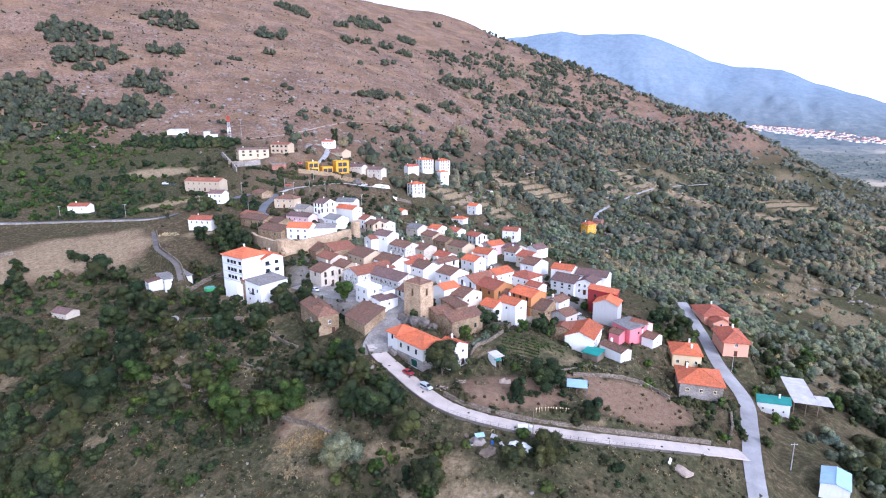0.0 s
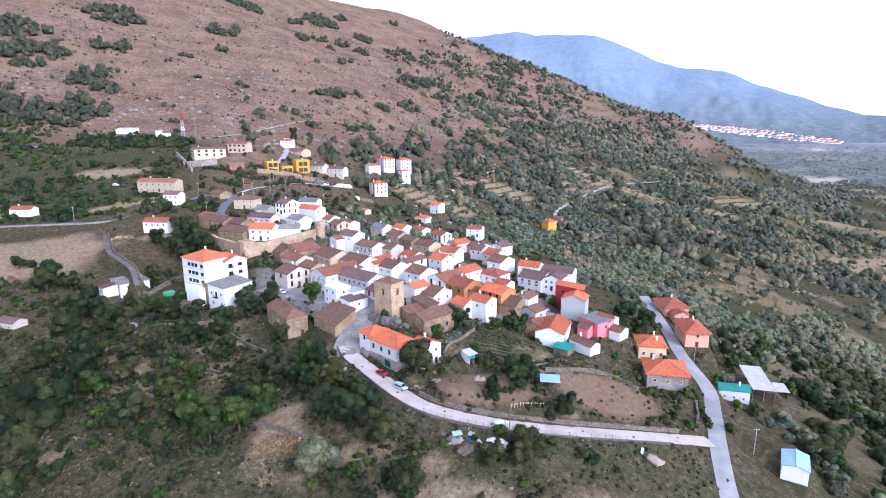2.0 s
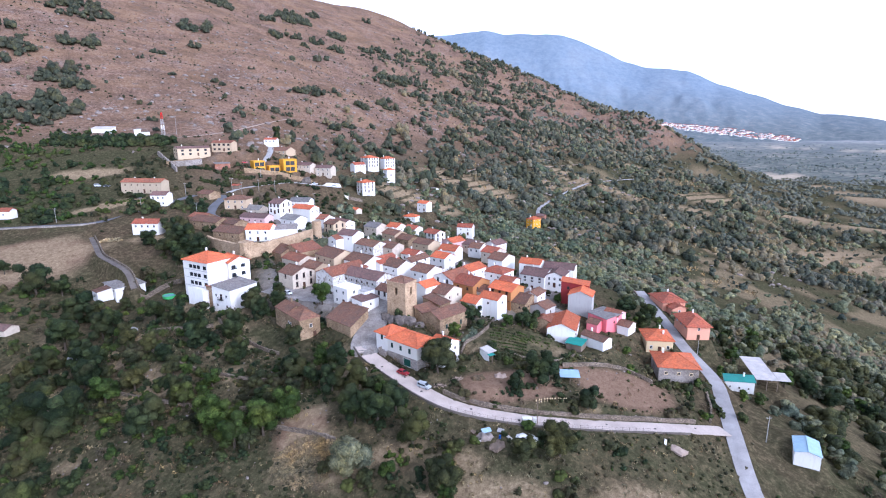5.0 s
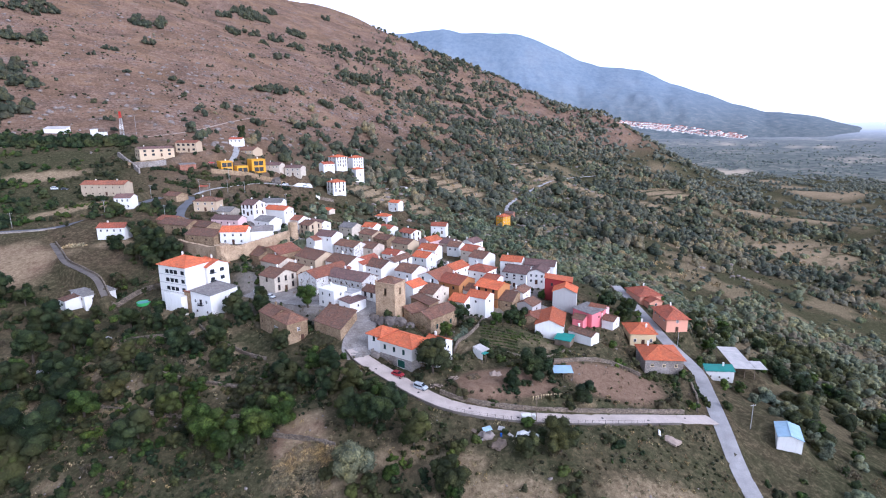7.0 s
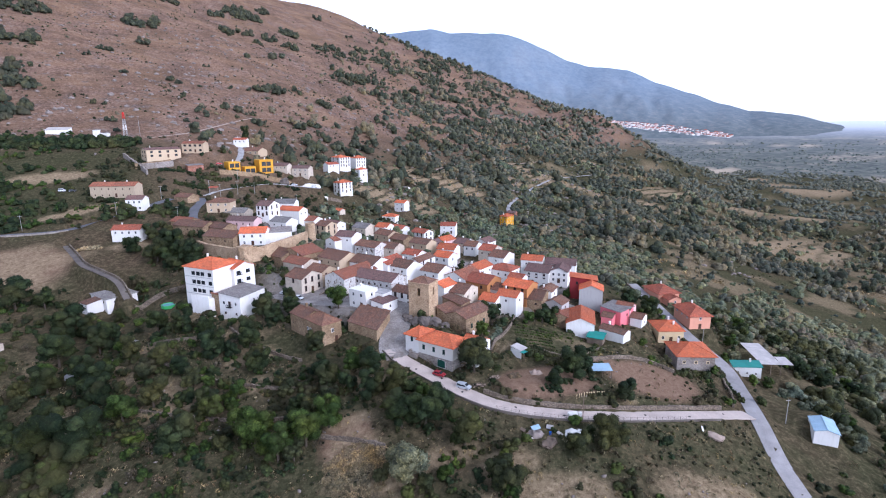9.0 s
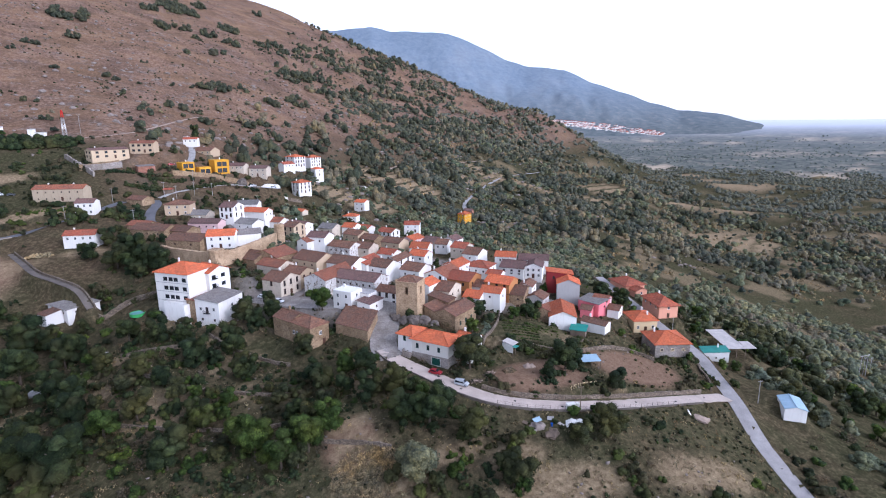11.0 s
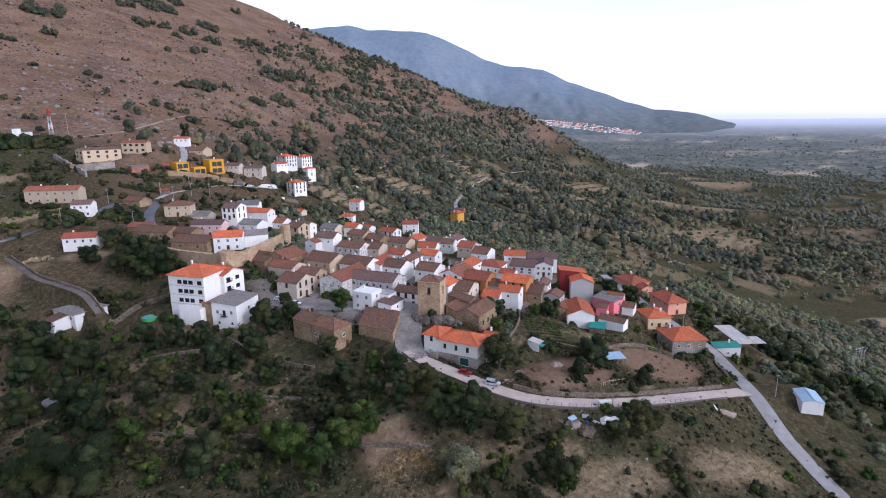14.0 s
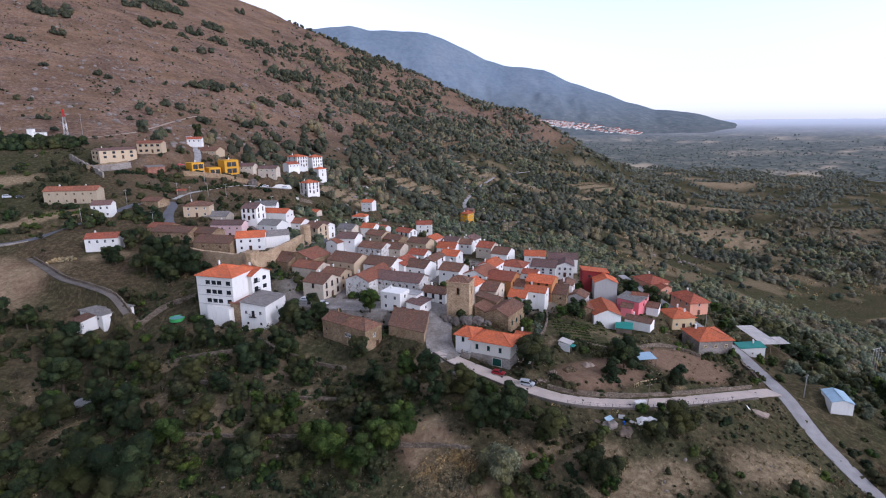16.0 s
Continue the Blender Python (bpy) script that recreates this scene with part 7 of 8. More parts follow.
_p, _l = offset_line("road", -3, 82, 3.6)
stone_wall("stone_wall", _p, 0.7, 1.3, DRYSTONE, "dry-stone retaining wall along the street's upper side", 0.3, "stone wall", 1.0, _l[:, 2] + 1.3)
_p, _l = offset_line("road", -26, 84, -3.1)
stone_wall("parapet", _p[:-2], 0.35, 0.45, PATHM, "low dark concrete parapet along the street's lower side", 0.08, "parapet", 1.0, _l[:-2, 2] + 0.4)
_p, _l = offset_line("path", -170, -121, 1.7)
stone_wall("stone_wall", _p, 0.5, 1.0, DRYSTONE, "dry-stone wall beside the narrow path", 0.2, "stone wall")
_p, _l = offset_line("highway", -290, -170, -3.4)
stone_wall("stone_wall", _p, 0.6, 0.6, GSTONE, "rough grey retaining wall under the country road", 0.1, "stone wall", 1.5, _l[:, 2] + 0.4, 2.5)
for _pts, _h in (([(-260, 278), (-245, 272), (-232, 270), (-225, 273)], 1.8), ([(-118, 236), (-108, 240), (-98, 238), (-92, 236)], 2.0), ([(-78, 203), (-70, 193), (-62, 187), (-52, 180)], 1.2),
                 ([(-95, 186), (-80, 176), (-62, 168), (-48, 163)], 0.9), ([(-105, 172), (-88, 163), (-70, 156), (-52, 152)], 0.9), ([(-60, 147), (-48, 143), (-38, 138), (-30, 133)], 1.1),
                 ([(-105, 205), (-92, 199), (-84, 197), (-78, 198)], 1.2), ([(8, 166), (14, 172), (20, 180), (23, 186)], 1.0), ([(25, 163), (33, 160), (40, 163), (48, 168)], 1.0),
                 ([(40, 160), (52, 163), (62, 164), (70, 158)], 1.2), ([(112, 260), (108, 240), (104, 222), (99, 206)], 1.0), ([(-110, 400), (-96, 405), (-80, 409), (-62, 414)], 3.0),
                 ([(-162, 403), (-155, 403), (-148, 404), (-141, 407)], 3.5), ([(-60, 408), (-48, 410), (-38, 414), (-30, 420)], 2.2)):
    stone_wall("stone_wall", _pts, 0.6, _h, DRYSTONE if _h < 3 else STONE, "rough terrace wall of stacked stones", 0.3, "stone wall")


# ---------------------------------------------------------------- railing along the lower side of the street
def railing(lo, hi):
    p, l = offset_line("road", lo, hi, -3.1)
    line = densify(np.c_[p, l[:, 2]], 0.5)
    top = tagged(empty("railing", line[0][0], line[0][1], line[0][2]), "thin rusty railing of posts and wire on the parapet", "railing")
    o = Vector(line[0])
    bm = boxes((-0.03, 0.03, -0.03, 0.03, 0, 1.2))
    me = bpy.data.meshes.new("post")
    bm.to_mesh(me)
    bm.free()
    me.materials.append(BLACKP)
    last = None
    for i in range(0, len(line), 4):
        q = Vector(line[i]) - o + Vector((0, 0, 0.3))
        share("post", me, top, Matrix.Translation(q))
    bw = bmesh.new()
    for i in range(0, len(line) - 4, 4):
        for z in (0.8, 1.35):
            tube(bw, Vector(line[i]) - o + Vector((0, 0, z)), Vector(line[i + 4]) - o + Vector((0, 0, z)), 0.015, 0.015, 4)
    part("wire", bw, BLACKP, top)


railing(2, 62)


# ---------------------------------------------------------------- vehicles
WHEEL = bpy.data.meshes.new("wheel")
_w = bmesh.new()
bmesh.ops.create_cone(_w, cap_ends=True, segments=16, radius1=0.31, radius2=0.31, depth=0.2, matrix=pose(0, 0, 0, 90, 0, 0))
bmesh.ops.bevel(_w, geom=[e for e in _w.edges if len(e.link_faces) == 2 and any(len(f.verts) > 4 for f in e.link_faces)], offset=0.04, segments=2, affect="EDGES")
_w.to_mesh(WHEEL)
_w.free()
WHEEL.materials.append(BLACKP)
HUB = bpy.data.meshes.new("rim")
_w = bmesh.new()
bmesh.ops.create_cone(_w, cap_ends=True, segments=12, radius1=0.18, radius2=0.18, depth=0.22, matrix=pose(0, 0, 0, 90, 0, 0))
_w.to_mesh(HUB)
_w.free()
_ALU = plain("alloy", (0.5, 0.5, 0.52), 0.35, 0.8, vary=0.1)
HUB.materials.append(_ALU)
PAINTS = {}


def loft(profile, half, inset):
    """A car body from a side profile of (x, z), drawn in towards the roof by inset."""
    bm = bmesh.new()
    zs = [z for _, z in profile]
    lo, hi = min(zs), max(zs)
    rows = []
    for s in (-1, 1):
        rows.append([bm.verts.new((x, s * (half - inset * max(0, (z - 0.85)) / max(hi - 0.85, 0.1)), z)) for x, z in profile])
    n = len(profile)
    bm.faces.new(rows[0])
    bm.faces.new(rows[1][::-1])
    for i in range(n):
        bm.faces.new((rows[0][i], rows[1][i], rows[1][(i + 1) % n], rows[0][(i + 1) % n]))
    bmesh.ops.recalc_face_normals(bm, faces=bm.faces)
    bmesh.ops.bevel(bm, geom=list(bm.edges), offset=0.05, segments=2, affect="EDGES")
    return bm


def car(label, x, y, heading, color, van=False, z=None):
    key = tuple(color)
    if key not in PAINTS:
        PAINTS[key] = plain("car_paint", color, 0.3, 0.1, vary=0.08, spec=0.5)
    paint = PAINTS[key]
    z = ground_at(x, y) + 0.12 if z is None else z
    top = tagged(empty("car", x, y, z, radians(heading)), label, "van" if van else "car", "parked cars")
    if van:
        prof = [(-2.05, 0.3), (-2.1, 0.9), (-2.0, 1.75), (0.55, 1.82), (1.25, 1.12), (2.0, 0.95), (2.1, 0.6), (2.08, 0.3)]
        glass = [(-1.75, 1.02), (-1.75, 1.62), (0.5, 1.70), (1.1, 1.04)]
    else:
        prof = [(-1.95, 0.3), (-2.0, 0.85), (-1.75, 1.0), (-1.35, 1.4), (0.25, 1.43), (1.0, 0.98), (1.85, 0.85), (1.98, 0.6), (1.95, 0.3)]
        glass = [(-1.3, 1.0), (-1.1, 1.32), (0.2, 1.35), (0.8, 1.0)]
    body = part("body", loft(prof, 0.85, 0.16), paint, top)
    gb = bmesh.new()
    for s in (-1, 1):
        vs = [gb.verts.new((gx, s * (0.87 - 0.16 * (gz - 0.85) / 0.8), gz)) for gx, gz in glass]
        gb.faces.new(vs if s < 0 else vs[::-1])
    part("side_window", gb, GLASS, top)
    a, b = ((0.6, 1.78), (1.22, 1.16)) if van else ((0.3, 1.41), (0.97, 1.0))
    wb = bmesh.new()
    vs = [wb.verts.new(q) for q in ((b[0] + 0.02, -0.72, b[1] + 0.03), (b[0] + 0.02, 0.72, b[1] + 0.03), (a[0] + 0.03, 0.62, a[1]), (a[0] + 0.03, -0.62, a[1]))]
    wb.faces.new(vs)
    part("windscreen", wb, GLASS, top)
    part("bumper", boxes((1.98, 2.14, -0.8, 0.8, 0.32, 0.55), bevel=0.04), BLACKP, top)
    for s in (-1, 1):
        part("headlight", boxes((1.92, 2.06, s * 0.62 - 0.14, s * 0.62 + 0.14, 0.66, 0.82), bevel=0.03), _ALU, top, "clear headlight")
        for wx in (-1.25, 1.25):
            wh = share("wheel", WHEEL, top, pose(wx, s * 0.78, 0.31))
            share("rim", HUB, wh, Matrix())
    return top


car("silver-blue small van parked by the street wall", -5.4, 148.4, -42, (0.55, 0.58, 0.60), True, -4.6)
car("red hatchback parked below the white house", -11.2, 155.4, -46, (0.36, 0.02, 0.03), z=-3.25)
car("white hatchback parked on the plaza", -59.0, 220.4, -38, (0.75, 0.76, 0.78))
car("white saloon parked on the plaza", -53.5, 213.5, -48, (0.75, 0.76, 0.78))
car("white hatchback parked in the small square", 51.5, 208.5, 20, (0.75, 0.76, 0.78))
car("dark blue car in the narrow street", -36.5, 271, 95, (0.02, 0.025, 0.04))
car("dark grey car parked in the narrow street", -37.5, 279, 95, (0.03, 0.03, 0.035))
car("white car parked by the upper terrace", -62, 398, -10, (0.75, 0.76, 0.78))
car("white van parked by the upper terrace", -49, 405, -10, (0.75, 0.76, 0.78), True)
car("white camper van by the long farmhouse", -194, 373, 0, (0.75, 0.76, 0.78), True)
car("dark car beside the camper van", -188, 371, 10, (0.04, 0.045, 0.05))
car("red car parked under the beige villa", -112, 413, 20, (0.4, 0.02, 0.02))


# ---------------------------------------------------------------- poles, mast, lamps
def pole(x, y, h, material, label, arms=0, category="utility pole", r=0.13):
    top = tagged(empty("utility_pole", x, y, ground_at(x, y)), label, category, "poles")
    part("post", tube(bmesh.new(), (0, 0, -0.8), (0, 0, h), r, r * 0.65, 8), material, top)
    for i in range(arms):
        z = h - 0.5 - 0.6 * i
        arm = part("crossarm", boxes((-0.9, 0.9, -0.06, 0.06, z - 0.06, z + 0.06)), material, top)
        for s in (-0.8, 0, 0.8):
            part("insulator", tube(bmesh.new(), (s, 0, z + 0.06), (s, 0, z + 0.25), 0.05, 0.03, 6), WHITEP, top)
    return top


pole(97.0, 138.2, 8.5, CONCRETE, "pale concrete utility pole beside the lane", 1)
pole(105.6, 190.4, 5.5, CONCRETE, "pale lamp post beside the lane", 0)
pole(23.6, 131.4, 7.5, WOOD, "dark wooden pole on the street's edge", 1)
pole(-3, 135, 0.9, CONCRETE, "short concrete marker post")
for _a in ((-136, 357), (-112, 372), (-105, 368), (-96, 376), (-86, 378), (-152, 330), (-240, 331), (-196, 326), (-120, 324), (-98, 395), (-60, 372)):
    pole(*_a, 8.0, CONCRETE, "grey concrete power pole beside the road", 1)
for _a in ((252, 206), (262, 209)):
    pole(*_a, 11, CONCRETE, "tall concrete power pole in the valley", 2)
pole(-176, 470, 14, CONCRETE, "tall concrete pole on the hillside", 1)
pole(12, 500, 22, WOOD, "tall lattice pylon post below the hill", 2)


def lattice_mast(x, y, h):
    top = tagged(empty("radio_mast", x, y, ground_at(x, y)), "red and white lattice radio mast on the dry hillside", "mast")
    for k in range(4):
        bm = bmesh.new()
        z0, z1 = h * k / 4, h * (k + 1) / 4
        w0, w1 = 1.2 - 0.7 * k / 4, 1.2 - 0.7 * (k + 1) / 4
        for sx in (-1, 1):
            for sy in (-1, 1):
                tube(bm, (sx * w0, sy * w0, z0), (sx * w1, sy * w1, z1), 0.13, 0.13, 5)
                tube(bm, (sx * w0, sy * w0, z0), (-sx * w1, sy * w1, z1), 0.07, 0.07, 4)
                tube(bm, (sx * w0, sy * w0, z0), (sx * w1, -sy * w1, z1), 0.07, 0.07, 4)
        part("section", bm, (CONCRETE, WHITEP, CONCRETE, REDP)[k], top, "red lattice section" if k == 3 else "")
    part("antenna", boxes((-0.5, 0.5, -0.5, 0.5, h - 1.5, h + 0.8), bevel=0.1), REDP, top)


lattice_mast(-185, 467, 17)


# ---------------------------------------------------------------- sheds and clutter by the street and gardens
def canopy(label, x, y, w, d, ang, h, material, tilt=0.25, name="canopy", extra=None):
    z = ground_at(x, y)
    top = tagged(empty(name, x, y, z, radians(ang)), label, name.replace("_", " "))
    bm = bmesh.new()
    slab(bm, [(-w / 2, -d / 2, h), (w / 2, -d / 2, h), (w / 2, d / 2, h + tilt), (-w / 2, d / 2, h + tilt)], 0.08)
    if extra:
        x0, x1, y0, y1 = extra
        slab(bm, [(x0, y0, h + 0.02), (x1, y0, h + 0.02), (x1, y1, h + tilt * 0.6), (x0, y1, h + tilt * 0.6)], 0.08)
    part("roof", bm, material, top)
    for sx in (-1, 0, 1):
        for sy in (-1, 1):
            part("post", boxes((sx * (w / 2 - 0.2) - 0.09, sx * (w / 2 - 0.2) + 0.09, sy * (d / 2 - 0.2) - 0.09, sy * (d / 2 - 0.2) + 0.09, -2.5, h + (tilt if sy > 0 else 0) - 0.02)), WOOD, top)
    return top


canopy("open barn with a pale sheet roof on posts", 124.5, 180.5, 7.5, 20, -18, 4.4, PALESHEET, 0.5, "open_barn", (3.8, 8.0, -10, -3))
canopy("pale blue sheet roof on short posts in the garden", 39.5, 151.8, 6, 4.5, -12, 2.0, BLUESHEET, 0.5)
_s = canopy("tin garden shed with green and pale sheets", 16.0, 161.5, 3.6, 4.2, 35, 2.2, PALESHEET, 0.6, "garden_shed")
part("wall", boxes((-1.7, -1.6, -2, 2, -0.5, 2.2), (-1.7, 1.7, 1.9, 2.0, -0.5, 2.7), (1.6, 1.7, -0.5, 2, -0.5, 2.4)), WHITEP, _s)
part("awning", boxes((-2.6, -0.4, -3.6, -2.0, 2.0, 2.06)), TEAL, _s, "green sheet awning")


def bin_box(label, x, y, z, ang, w, d, h):
    top = tagged(empty("waste_container", x, y, z, radians(ang)), label, "container", "containers by the street")
    part("body", boxes((-w / 2, w / 2, -d / 2, d / 2, 0.1, h), bevel=0.05), WHITEP, top)
    part("lid", boxes((-w / 2 - 0.03, w / 2 + 0.03, -d / 2 - 0.03, d / 2 + 0.03, h + 0.004, h + 0.1), bevel=0.03), WHITEP, top)
    for s in (-1, 1):
        part("foot", boxes((s * w * 0.4 - 0.05, s * w * 0.4 + 0.05, -0.2, 0.2, 0, 0.1)), BLACKP, top)


bin_box("white waste container beside the street railing", 21.0, 132.2, -8.35, -3, 2.5, 1.2, 1.6)
bin_box("smaller white box beside the container", 23.2, 132.3, -8.6, -3, 0.8, 0.9, 1.5)


def sheet_pile(label, x, y, w, d, ang, material, bulge=0.5, name="tarpaulin"):
    bm = bmesh.new()
    bmesh.ops.create_grid(bm, x_segments=14, y_segments=12, size=0.5)
    for vtx in bm.verts:
        px, py = vtx.co.x * w, vtx.co.y * d
        edge = (1 - (2 * vtx.co.x) ** 4) * (1 - (2 * vtx.co.y) ** 4)
        vtx.co = Vector((px + 0.5 * noise.noise(Vector((px, py, 7))), py + 0.5 * noise.noise(Vector((px, py, 9))), 0.15 + bulge * edge * (0.8 + 0.9 * noise.noise(Vector((px * 0.8, py * 0.8, x))))))
    ext = bmesh.ops.extrude_face_region(bm, geom=list(bm.faces))
    for vtx in [g for g in ext["geom"] if isinstance(g, bmesh.types.BMVert)]:
        vtx.co.z -= 0.5
    bmesh.ops.recalc_face_normals(bm, faces=bm.faces)
    ob = part(name, bm, material, None)
    ob.matrix_world = pose(x, y, ground_at(x, y), 0, 0, ang)
    return tagged(ob, label, name.replace("_", " "))


sheet_pile("crumpled white tarpaulin over a hut roof below the street", 19.5, 126.6, 6, 3.0, -20, WHITEP, 0.9)
sheet_pile("heap of grey scrap sheets in the yard", 8.8, 128.6, 4, 3, 20, ROCK, 0.9, "scrap_pile")
sheet_pile("heap of dark scrap in the yard", 11.5, 125.4, 4.5, 3, 50, WOOD, 0.7, "scrap_pile")
sheet_pile("pale rubble spilled down the bank", 61, 127.5, 3.0, 7, 30, DIRTROAD, 0.3, "debris_heap")
sheet_pile("rubble heap below the street parapet", -23.5, 157.0, 2.6, 3.2, 30, ROCK, 0.3, "debris_heap")
sheet_pile("spoil heap of earth in the garden", 18, 152, 3.5, 2.5, 0, DIRTROAD, 0.7, "soil_heap")
sheet_pile("pale straw heap in the yard", 11, 151.5, 4, 3, 10, DRYSCRUB, 0.7, "straw_heap")
def scrap_board(x, y, w, d, lean, turn, material, label):
    bm = boxes((-w / 2, w / 2, -d / 2, d / 2, 0, 0.05), *[(-w / 2 + 0.15 + k * (w - 0.4) / 3, -w / 2 + 0.25 + k * (w - 0.4) / 3, -d / 2, d / 2, 0.05, 0.09) for k in range(4)], bevel=0.01)
    ob = part("scrap_sheet", bm, material, None)
    ob.matrix_world = pose(x, y, ground_at(x, y) + 0.3 + 0.5 * d * abs(math.sin(radians(lean))), lean, 0, turn)
    return tagged(ob, label, "scrap sheet", "scrap in the yard")


for _a in ((9.5, 130.0, 2.6, 1.4, 25, 15, BLUESHEET), (7.2, 127.4, 2.2, 1.1, -18, 70, PALESHEET), (13.2, 129.4, 1.8, 1.2, 30, -30, CONCRETE), (11.0, 123.8, 2.4, 0.9, 12, 40, WOOD),
           (15.0, 127.0, 2.0, 0.8, -22, 110, PALESHEET), (6.0, 130.2, 1.6, 0.9, 20, -60, WOOD), (59.0, 128.5, 2.8, 0.7, 35, 60, WHITEP), (63.0, 126.0, 2.2, 0.6, 28, 80, WOOD)):
    scrap_board(*_a, "ribbed scrap sheet leaning on the rubble")
_d = bmesh.new()
bmesh.ops.create_cone(_d, cap_ends=True, segments=14, radius1=0.3, radius2=0.3, depth=0.9)
_o = part("barrel", _d, plain("blue_plastic", (0.02, 0.1, 0.4), 0.4, vary=0.1), None)
_o.matrix_world = pose(12.6, 127.6, ground_at(12.6, 127.6) + 0.42)
tagged(_o, "bright blue plastic barrel in the scrap yard", "barrel")


def woodpile(x, y, n, ang):
    top = tagged(empty("woodpile", x, y, ground_at(x, y), radians(ang)), "loose pile of split logs and planks in the yard", "woodpile")
    for i in range(n):
        bm = tube(bmesh.new(), (-0.9 - 0.5 * random.random(), 0, 0), (0.9 + 0.5 * random.random(), 0, 0), 0.13, 0.11, 6)
        ob = part("log", bm, (WOOD, DIRTROAD, TRUNK)[i % 3], top)
        ob.matrix_basis = pose(random.uniform(-1.6, 1.6), random.uniform(-1.1, 1.1), 0.15 + 0.1 * random.random() * (i % 5), random.uniform(-10, 10), random.uniform(-12, 12), random.uniform(-60, 60))


woodpile(4.2, 151.0, 26, 30)
woodpile(-0.5, 148.6, 18, -10)


# white-capped stakes along the garden
_bm = boxes((-0.04, 0.04, -0.04, 0.04, -0.4, 0.9), (-0.14, 0.14, -0.1, 0.1, 0.75, 1.05), bevel=0.02)
STAKE = bpy.data.meshes.new("stake")
_bm.to_mesh(STAKE)
_bm.free()
STAKE.materials.append(PALE)
for _i in range(16):
    _x, _y = 25.5 + 0.85 * _i + 0.2 * random.random(), 139.5 + 0.14 * _i
    _o = new("garden_stake", STAKE)
    _o.matrix_world = pose(_x, _y, ground_at(_x, _y), random.uniform(-8, 8), random.uniform(-8, 8), random.uniform(0, 90))
    tagged(_o, "pale garden stake with a bag on top", "stake", "garden stakes")


# small round pool, plain walls
_top = tagged(empty("paddling_pool", -103.5, 228.5, ground_at(-103.5, 228.5)), "round green-walled pool standing in a garden", "pool")
_bm = bmesh.new()
bmesh.ops.create_cone(_bm, cap_ends=False, segments=28, radius1=2.6, radius2=2.6, depth=1.2, matrix=pose(0, 0, 0.5))
bmesh.ops.solidify(_bm, geom=list(_bm.faces), thickness=0.12)
part("rim", _bm, plain("green_liner", (0.08, 0.4, 0.12), 0.5, vary=0.1), _top)
_bm = bmesh.new()
bmesh.ops.create_cone(_bm, cap_ends=True, segments=28, radius1=2.5, radius2=2.5, depth=0.9, matrix=pose(0, 0, 0.45))
part("water", _bm, plain("pool_water", (0.2, 0.42, 0.42), 0.1, vary=0.1, spec=0.5), _top)
sheet_pile("concrete cover of an old cistern on the slope", -112, 213.5, 6, 4, -20, CONCRETE, 0.3, "cistern_cover")
sheet_pile("stone vault of an old spring house", -128, 203, 7, 4.5, 20, CONCRETE, 0.9, "spring_house")


# granite outcrops over the hill, past counting
def rocky(x, y):
    d = 0.55 * smooth(0.2, 0.7, patchy(x, y, 40, 11))
    for px, py, r in ((-316, 939, 34), (-221, 736, 22), (-205, 543, 18), (-173, 542, 12), (-168, 913, 26), (-150, 523, 12), (60, 860, 30), (140, 1180, 40), (-20, 700, 20), (-60, 560, 16)):
        d = np.maximum(d, 1 - smooth(0.6, 1.3, np.hypot((x - px) / 1.4, y - py) / r))
    return d


def outcrops():
    x, y = scatter(4200, -600, 700, 440, 1700, rocky, 2)
    bm = bmesh.new()
    bmesh.ops.create_icosphere(bm, subdivisions=1, radius=1)
    v0 = np.array([v.co[:] for v in bm.verts])
    f0 = np.array([[v.index for v in f.verts] for f in bm.faces])
    bm.free()
    z = ground(x, y)
    co, fa = [], []
    for i in range(len(x)):
        s = 0.5 + 2.6 * RNG.random() ** 2.5
        v = v0 * (0.75 + 0.5 * RNG.random(v0.shape)) * np.array([s, s, s * 0.6]) + [x[i], y[i], z[i]]
        fa.append(f0 + len(v0) * i)
        co.append(v)
    ob = new("rocks", quick_mesh("rocks", np.concatenate(co), np.concatenate(fa), ROCK))
    tagged(ob, "grey granite outcrops scattered over the hillside", "rocks", kind="stuff")


outcrops()


# the town across the valley, past counting
def far_town():
    bw, br = bmesh.new(), bmesh.new()
    for i in range(330):
        f = RNG.random()
        az = radians(27.8 + 11.4 * f)
        el = math.tan(radians(-0.1 - 1.4 * f + 0.75 * (RNG.random() - 0.5) * (0.4 + 1.6 * f * (1 - f))))
        dist = next((q for q in range(3460, 4600, 15) if slope_z(math.degrees(az), q) > 70 + q * el), 3900)
        x, y = -32 + dist * math.sin(az), 7 + dist * math.cos(az)
        z = 70 + dist * el - 2
        w, d, h = 4 + 7 * RNG.random() ** 2, 5 + 5 * RNG.random(), 5 + 5 * RNG.random()
        box(bw, x - w, x + w, y - d, y + d, z - 8, z + h)
        vs = [br.verts.new(p) for p in ((x - w, y - d, z + h + 0.1), (x + w, y - d, z + h + 0.1), (x + w, y + d, z + h + 0.1), (x - w, y + d, z + h + 0.1), (x - w, y, z + h + 3), (x + w, y, z + h + 3))]
        for q in ((0, 1, 5, 4), (2, 3, 4, 5), (1, 2, 5), (3, 0, 4)):
            br.faces.new([vs[k] for k in q])
    town = tagged(empty("town", 1600, 2700, 0), "distant town of white houses with red roofs", "town", kind="stuff")
    for nm, bm, mat in (("wall", bw, WHITE), ("roof", br, REDT)):
        me = bpy.data.meshes.new(nm)
        bm.to_mesh(me)
        bm.free()
        me.materials.append(mat)
        ob = new(nm, me)
        ob.matrix_world = Matrix()
        ob.parent = town
        ob.matrix_parent_inverse = town.matrix_world.inverted()


far_town()


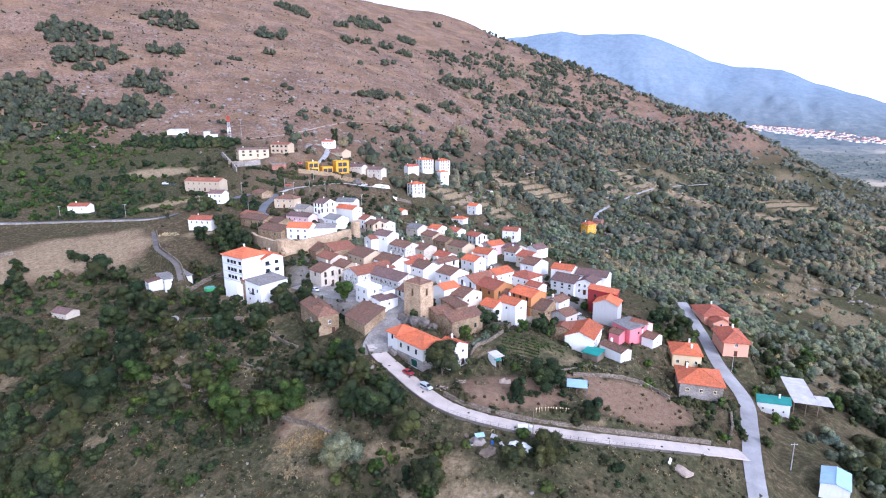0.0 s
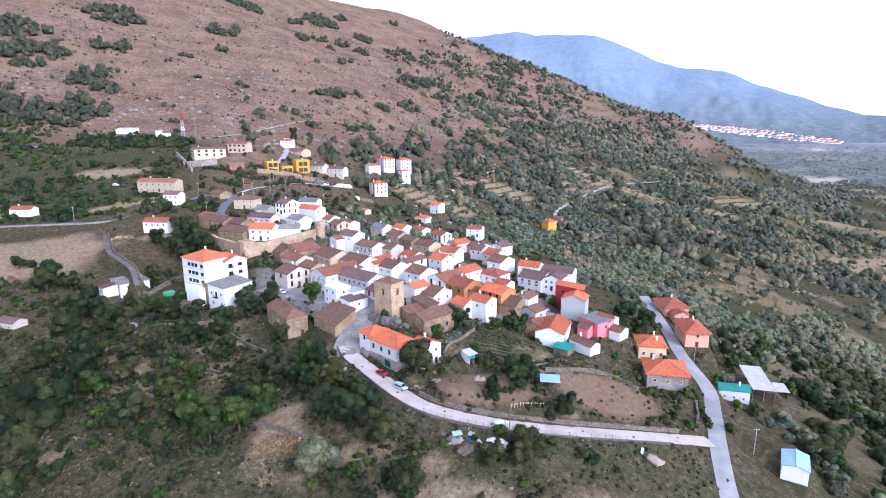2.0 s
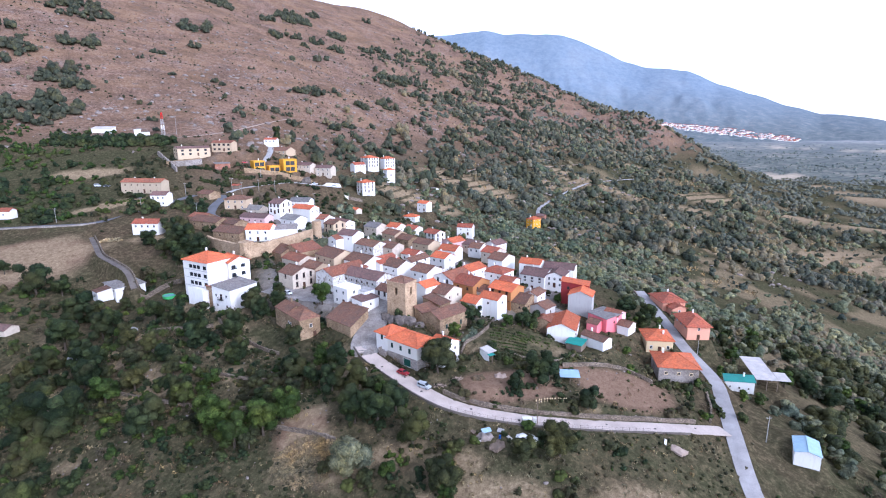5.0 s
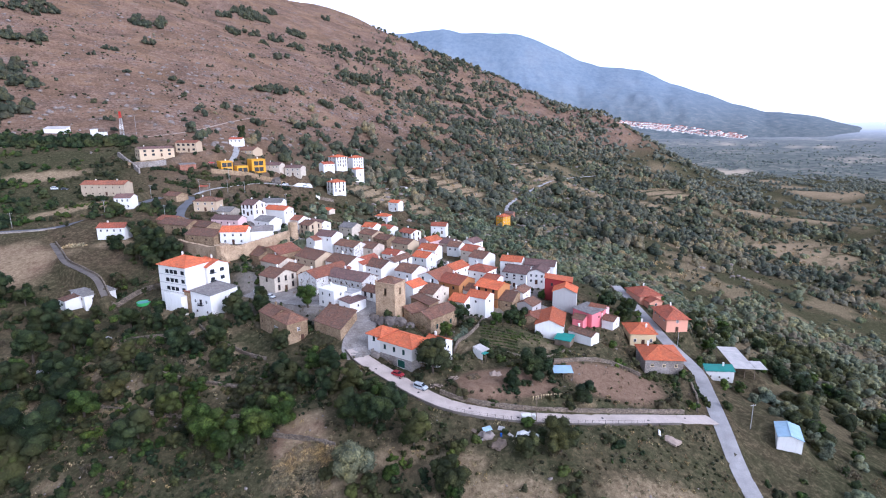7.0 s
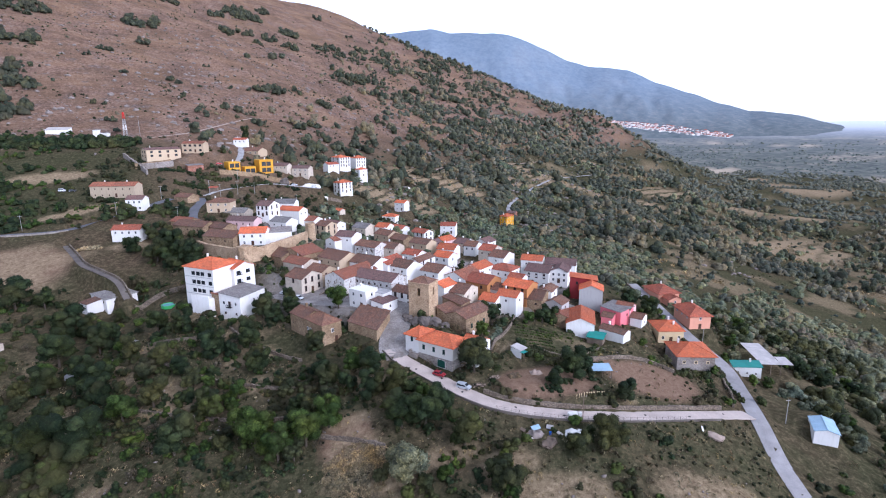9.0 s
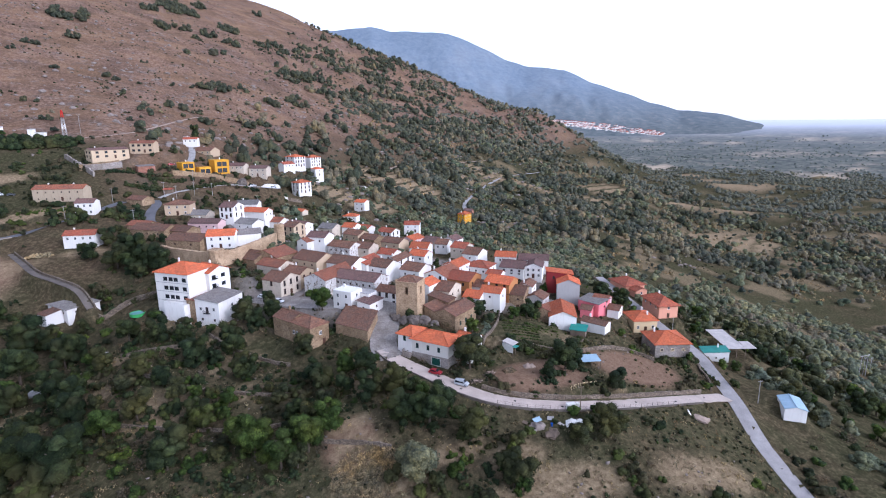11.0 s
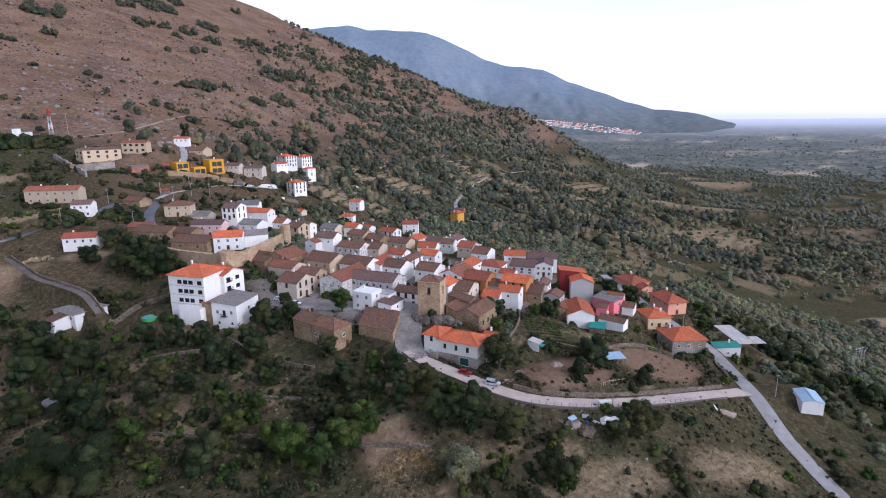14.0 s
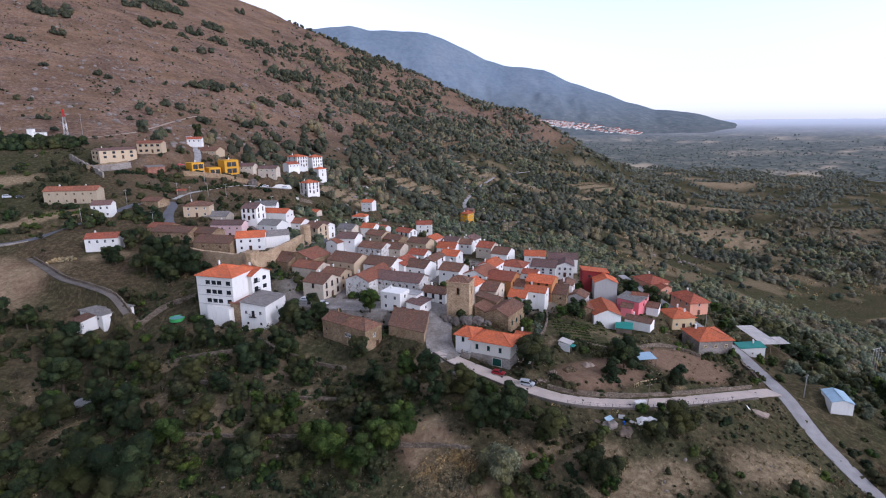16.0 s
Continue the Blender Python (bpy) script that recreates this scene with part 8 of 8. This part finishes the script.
# drain covers in the street
DRAIN = bpy.data.meshes.new("drain_cover")
_bm = bmesh.new()
bmesh.ops.create_cone(_bm, cap_ends=True, segments=14, radius1=0.38, radius2=0.36, depth=0.06)
_bm.to_mesh(DRAIN)
_bm.free()
DRAIN.materials.append(BLACKP)
_line, _half = LINES["road"]
for _f, _o in ((0.05, 0.8), (0.11, -0.9), (0.17, 0.9), (0.24, -0.4), (0.36, 0.6), (0.47, -0.8), (0.57, -1.0), (0.68, 0.5), (0.8, -0.8), (0.92, 0.4)):
    _i = int(_f * (len(_line) - 2))
    _d = _line[_i + 1] - _line[_i]
    _n = np.array([-_d[1], _d[0]]) / np.hypot(_d[0], _d[1])
    _c = new("drain_cover", DRAIN)
    _c.matrix_world = pose(_line[_i][0] + _n[0] * _o, _line[_i][1] + _n[1] * _o, _line[_i][2] + 0.055)
    tagged(_c, "round dark iron drain cover in the street", "drain cover", "drain covers")

# by the upper street
tagged(boulder(-70, 411, 3.6, 0.9), "huge rounded boulder beside the upper terrace", "boulder", "boulders by the tower")
house("small open bus shelter with red tile roof", -108, 374, 32.0, 5, 3, -12, 2.6, "gable_u", R_, WOOD, chimneys=0, pad=False, base=1.0, name="shelter", group="")
stone_wall("stone_wall", [(-165, 409), (-158, 402), (-148, 402), (-139, 405)], 0.7, 3.6, GSTONE, "rough stone terrace wall under the beige villa", 0.3, "stone wall")
stone_wall("stone_wall", [(-175, 425), (-168, 416), (-160, 404), (-152, 392)], 1.0, 3.0, GSTONE, "ruined stone wall running down the bank", 0.9, "stone wall")
stone_wall("stone_wall", [(-64, 404), (-54, 404.5), (-46, 408), (-40, 412)], 0.6, 2.6, OFFWHITE, "whitewashed retaining wall below the upper terrace", 0.1, "stone wall")


# loose stones on the slopes and the hill
def stones(n, x0, x1, y0, y1, lo, hi, label, dens):
    bm = bmesh.new()
    bmesh.ops.create_icosphere(bm, subdivisions=1, radius=1.0)
    base = np.array([v.co[:] for v in bm.verts])
    tri = np.array([[v.index for v in f.verts] for f in bm.faces])
    bm.free()
    x, y = scatter(n, x0, x1, y0, y1, dens, 0.5)
    z = ground(x, y)
    co, fs = [], []
    for i in range(len(x)):
        r = lo + (hi - lo) * RNG.random() ** 2.5
        v = base * (0.7 + 0.6 * RNG.random((len(base), 1))) * np.array([1.3, 0.9, 0.6]) * r
        a = RNG.random() * 6.28
        c, s = math.cos(a), math.sin(a)
        co.append(np.stack([v[:, 0] * c - v[:, 1] * s + x[i], v[:, 0] * s + v[:, 1] * c + y[i], v[:, 2] + z[i] + 0.1 * r], 1))
        fs.append(tri + i * len(base))
    ob = new("stones", quick_mesh("stones", np.concatenate(co), np.concatenate(fs), ROCK))
    tagged(ob, label, "stones", kind="stuff")


stones(4200, -450, 420, 430, 1000, 0.6, 3.0, "grey granite rocks strewn over the hill pasture", lambda x, y: 0.1 + 0.9 * smooth(0.0, 0.45, patchy(x, y, 28, 5) + 0.4 * patchy(x, y, 90, 1)))
stones(1500, -135, 75, 92, 215, 0.12, 0.55, "pale loose stones on the dry slope", lambda x, y: 0.15 + 0.85 * smooth(0.1, 0.5, patchy(x, y, 11, 2)))


# two-legged power pole in the groves
_hp = tagged(empty("power_pole", 250, 205, ground_at(250, 205)), "two-legged pale power pole with a crossbeam among olive trees", "utility pole", "poles")
for _s in (-2.6, 2.6):
    part("post", tube(bmesh.new(), (_s, 0, -1.5), (_s * 0.85, 0, 12), 0.22, 0.16, 8), CONCRETE, _hp)
    part("insulator", tube(bmesh.new(), (_s, 0, 12.1), (_s, 0, 12.7), 0.1, 0.06, 6), WHITEP, _hp)
part("crossarm", boxes((-3.4, 3.4, -0.15, 0.15, 11.8, 12.1)), CONCRETE, _hp)

stone_wall("stone_wall", [(81.5, 143.2), (83.5, 146), (86.5, 151), (89.5, 158)], 0.7, 1.3, DRYSTONE, "dry-stone retaining wall rounding the field's corner", 0.3, "stone wall")
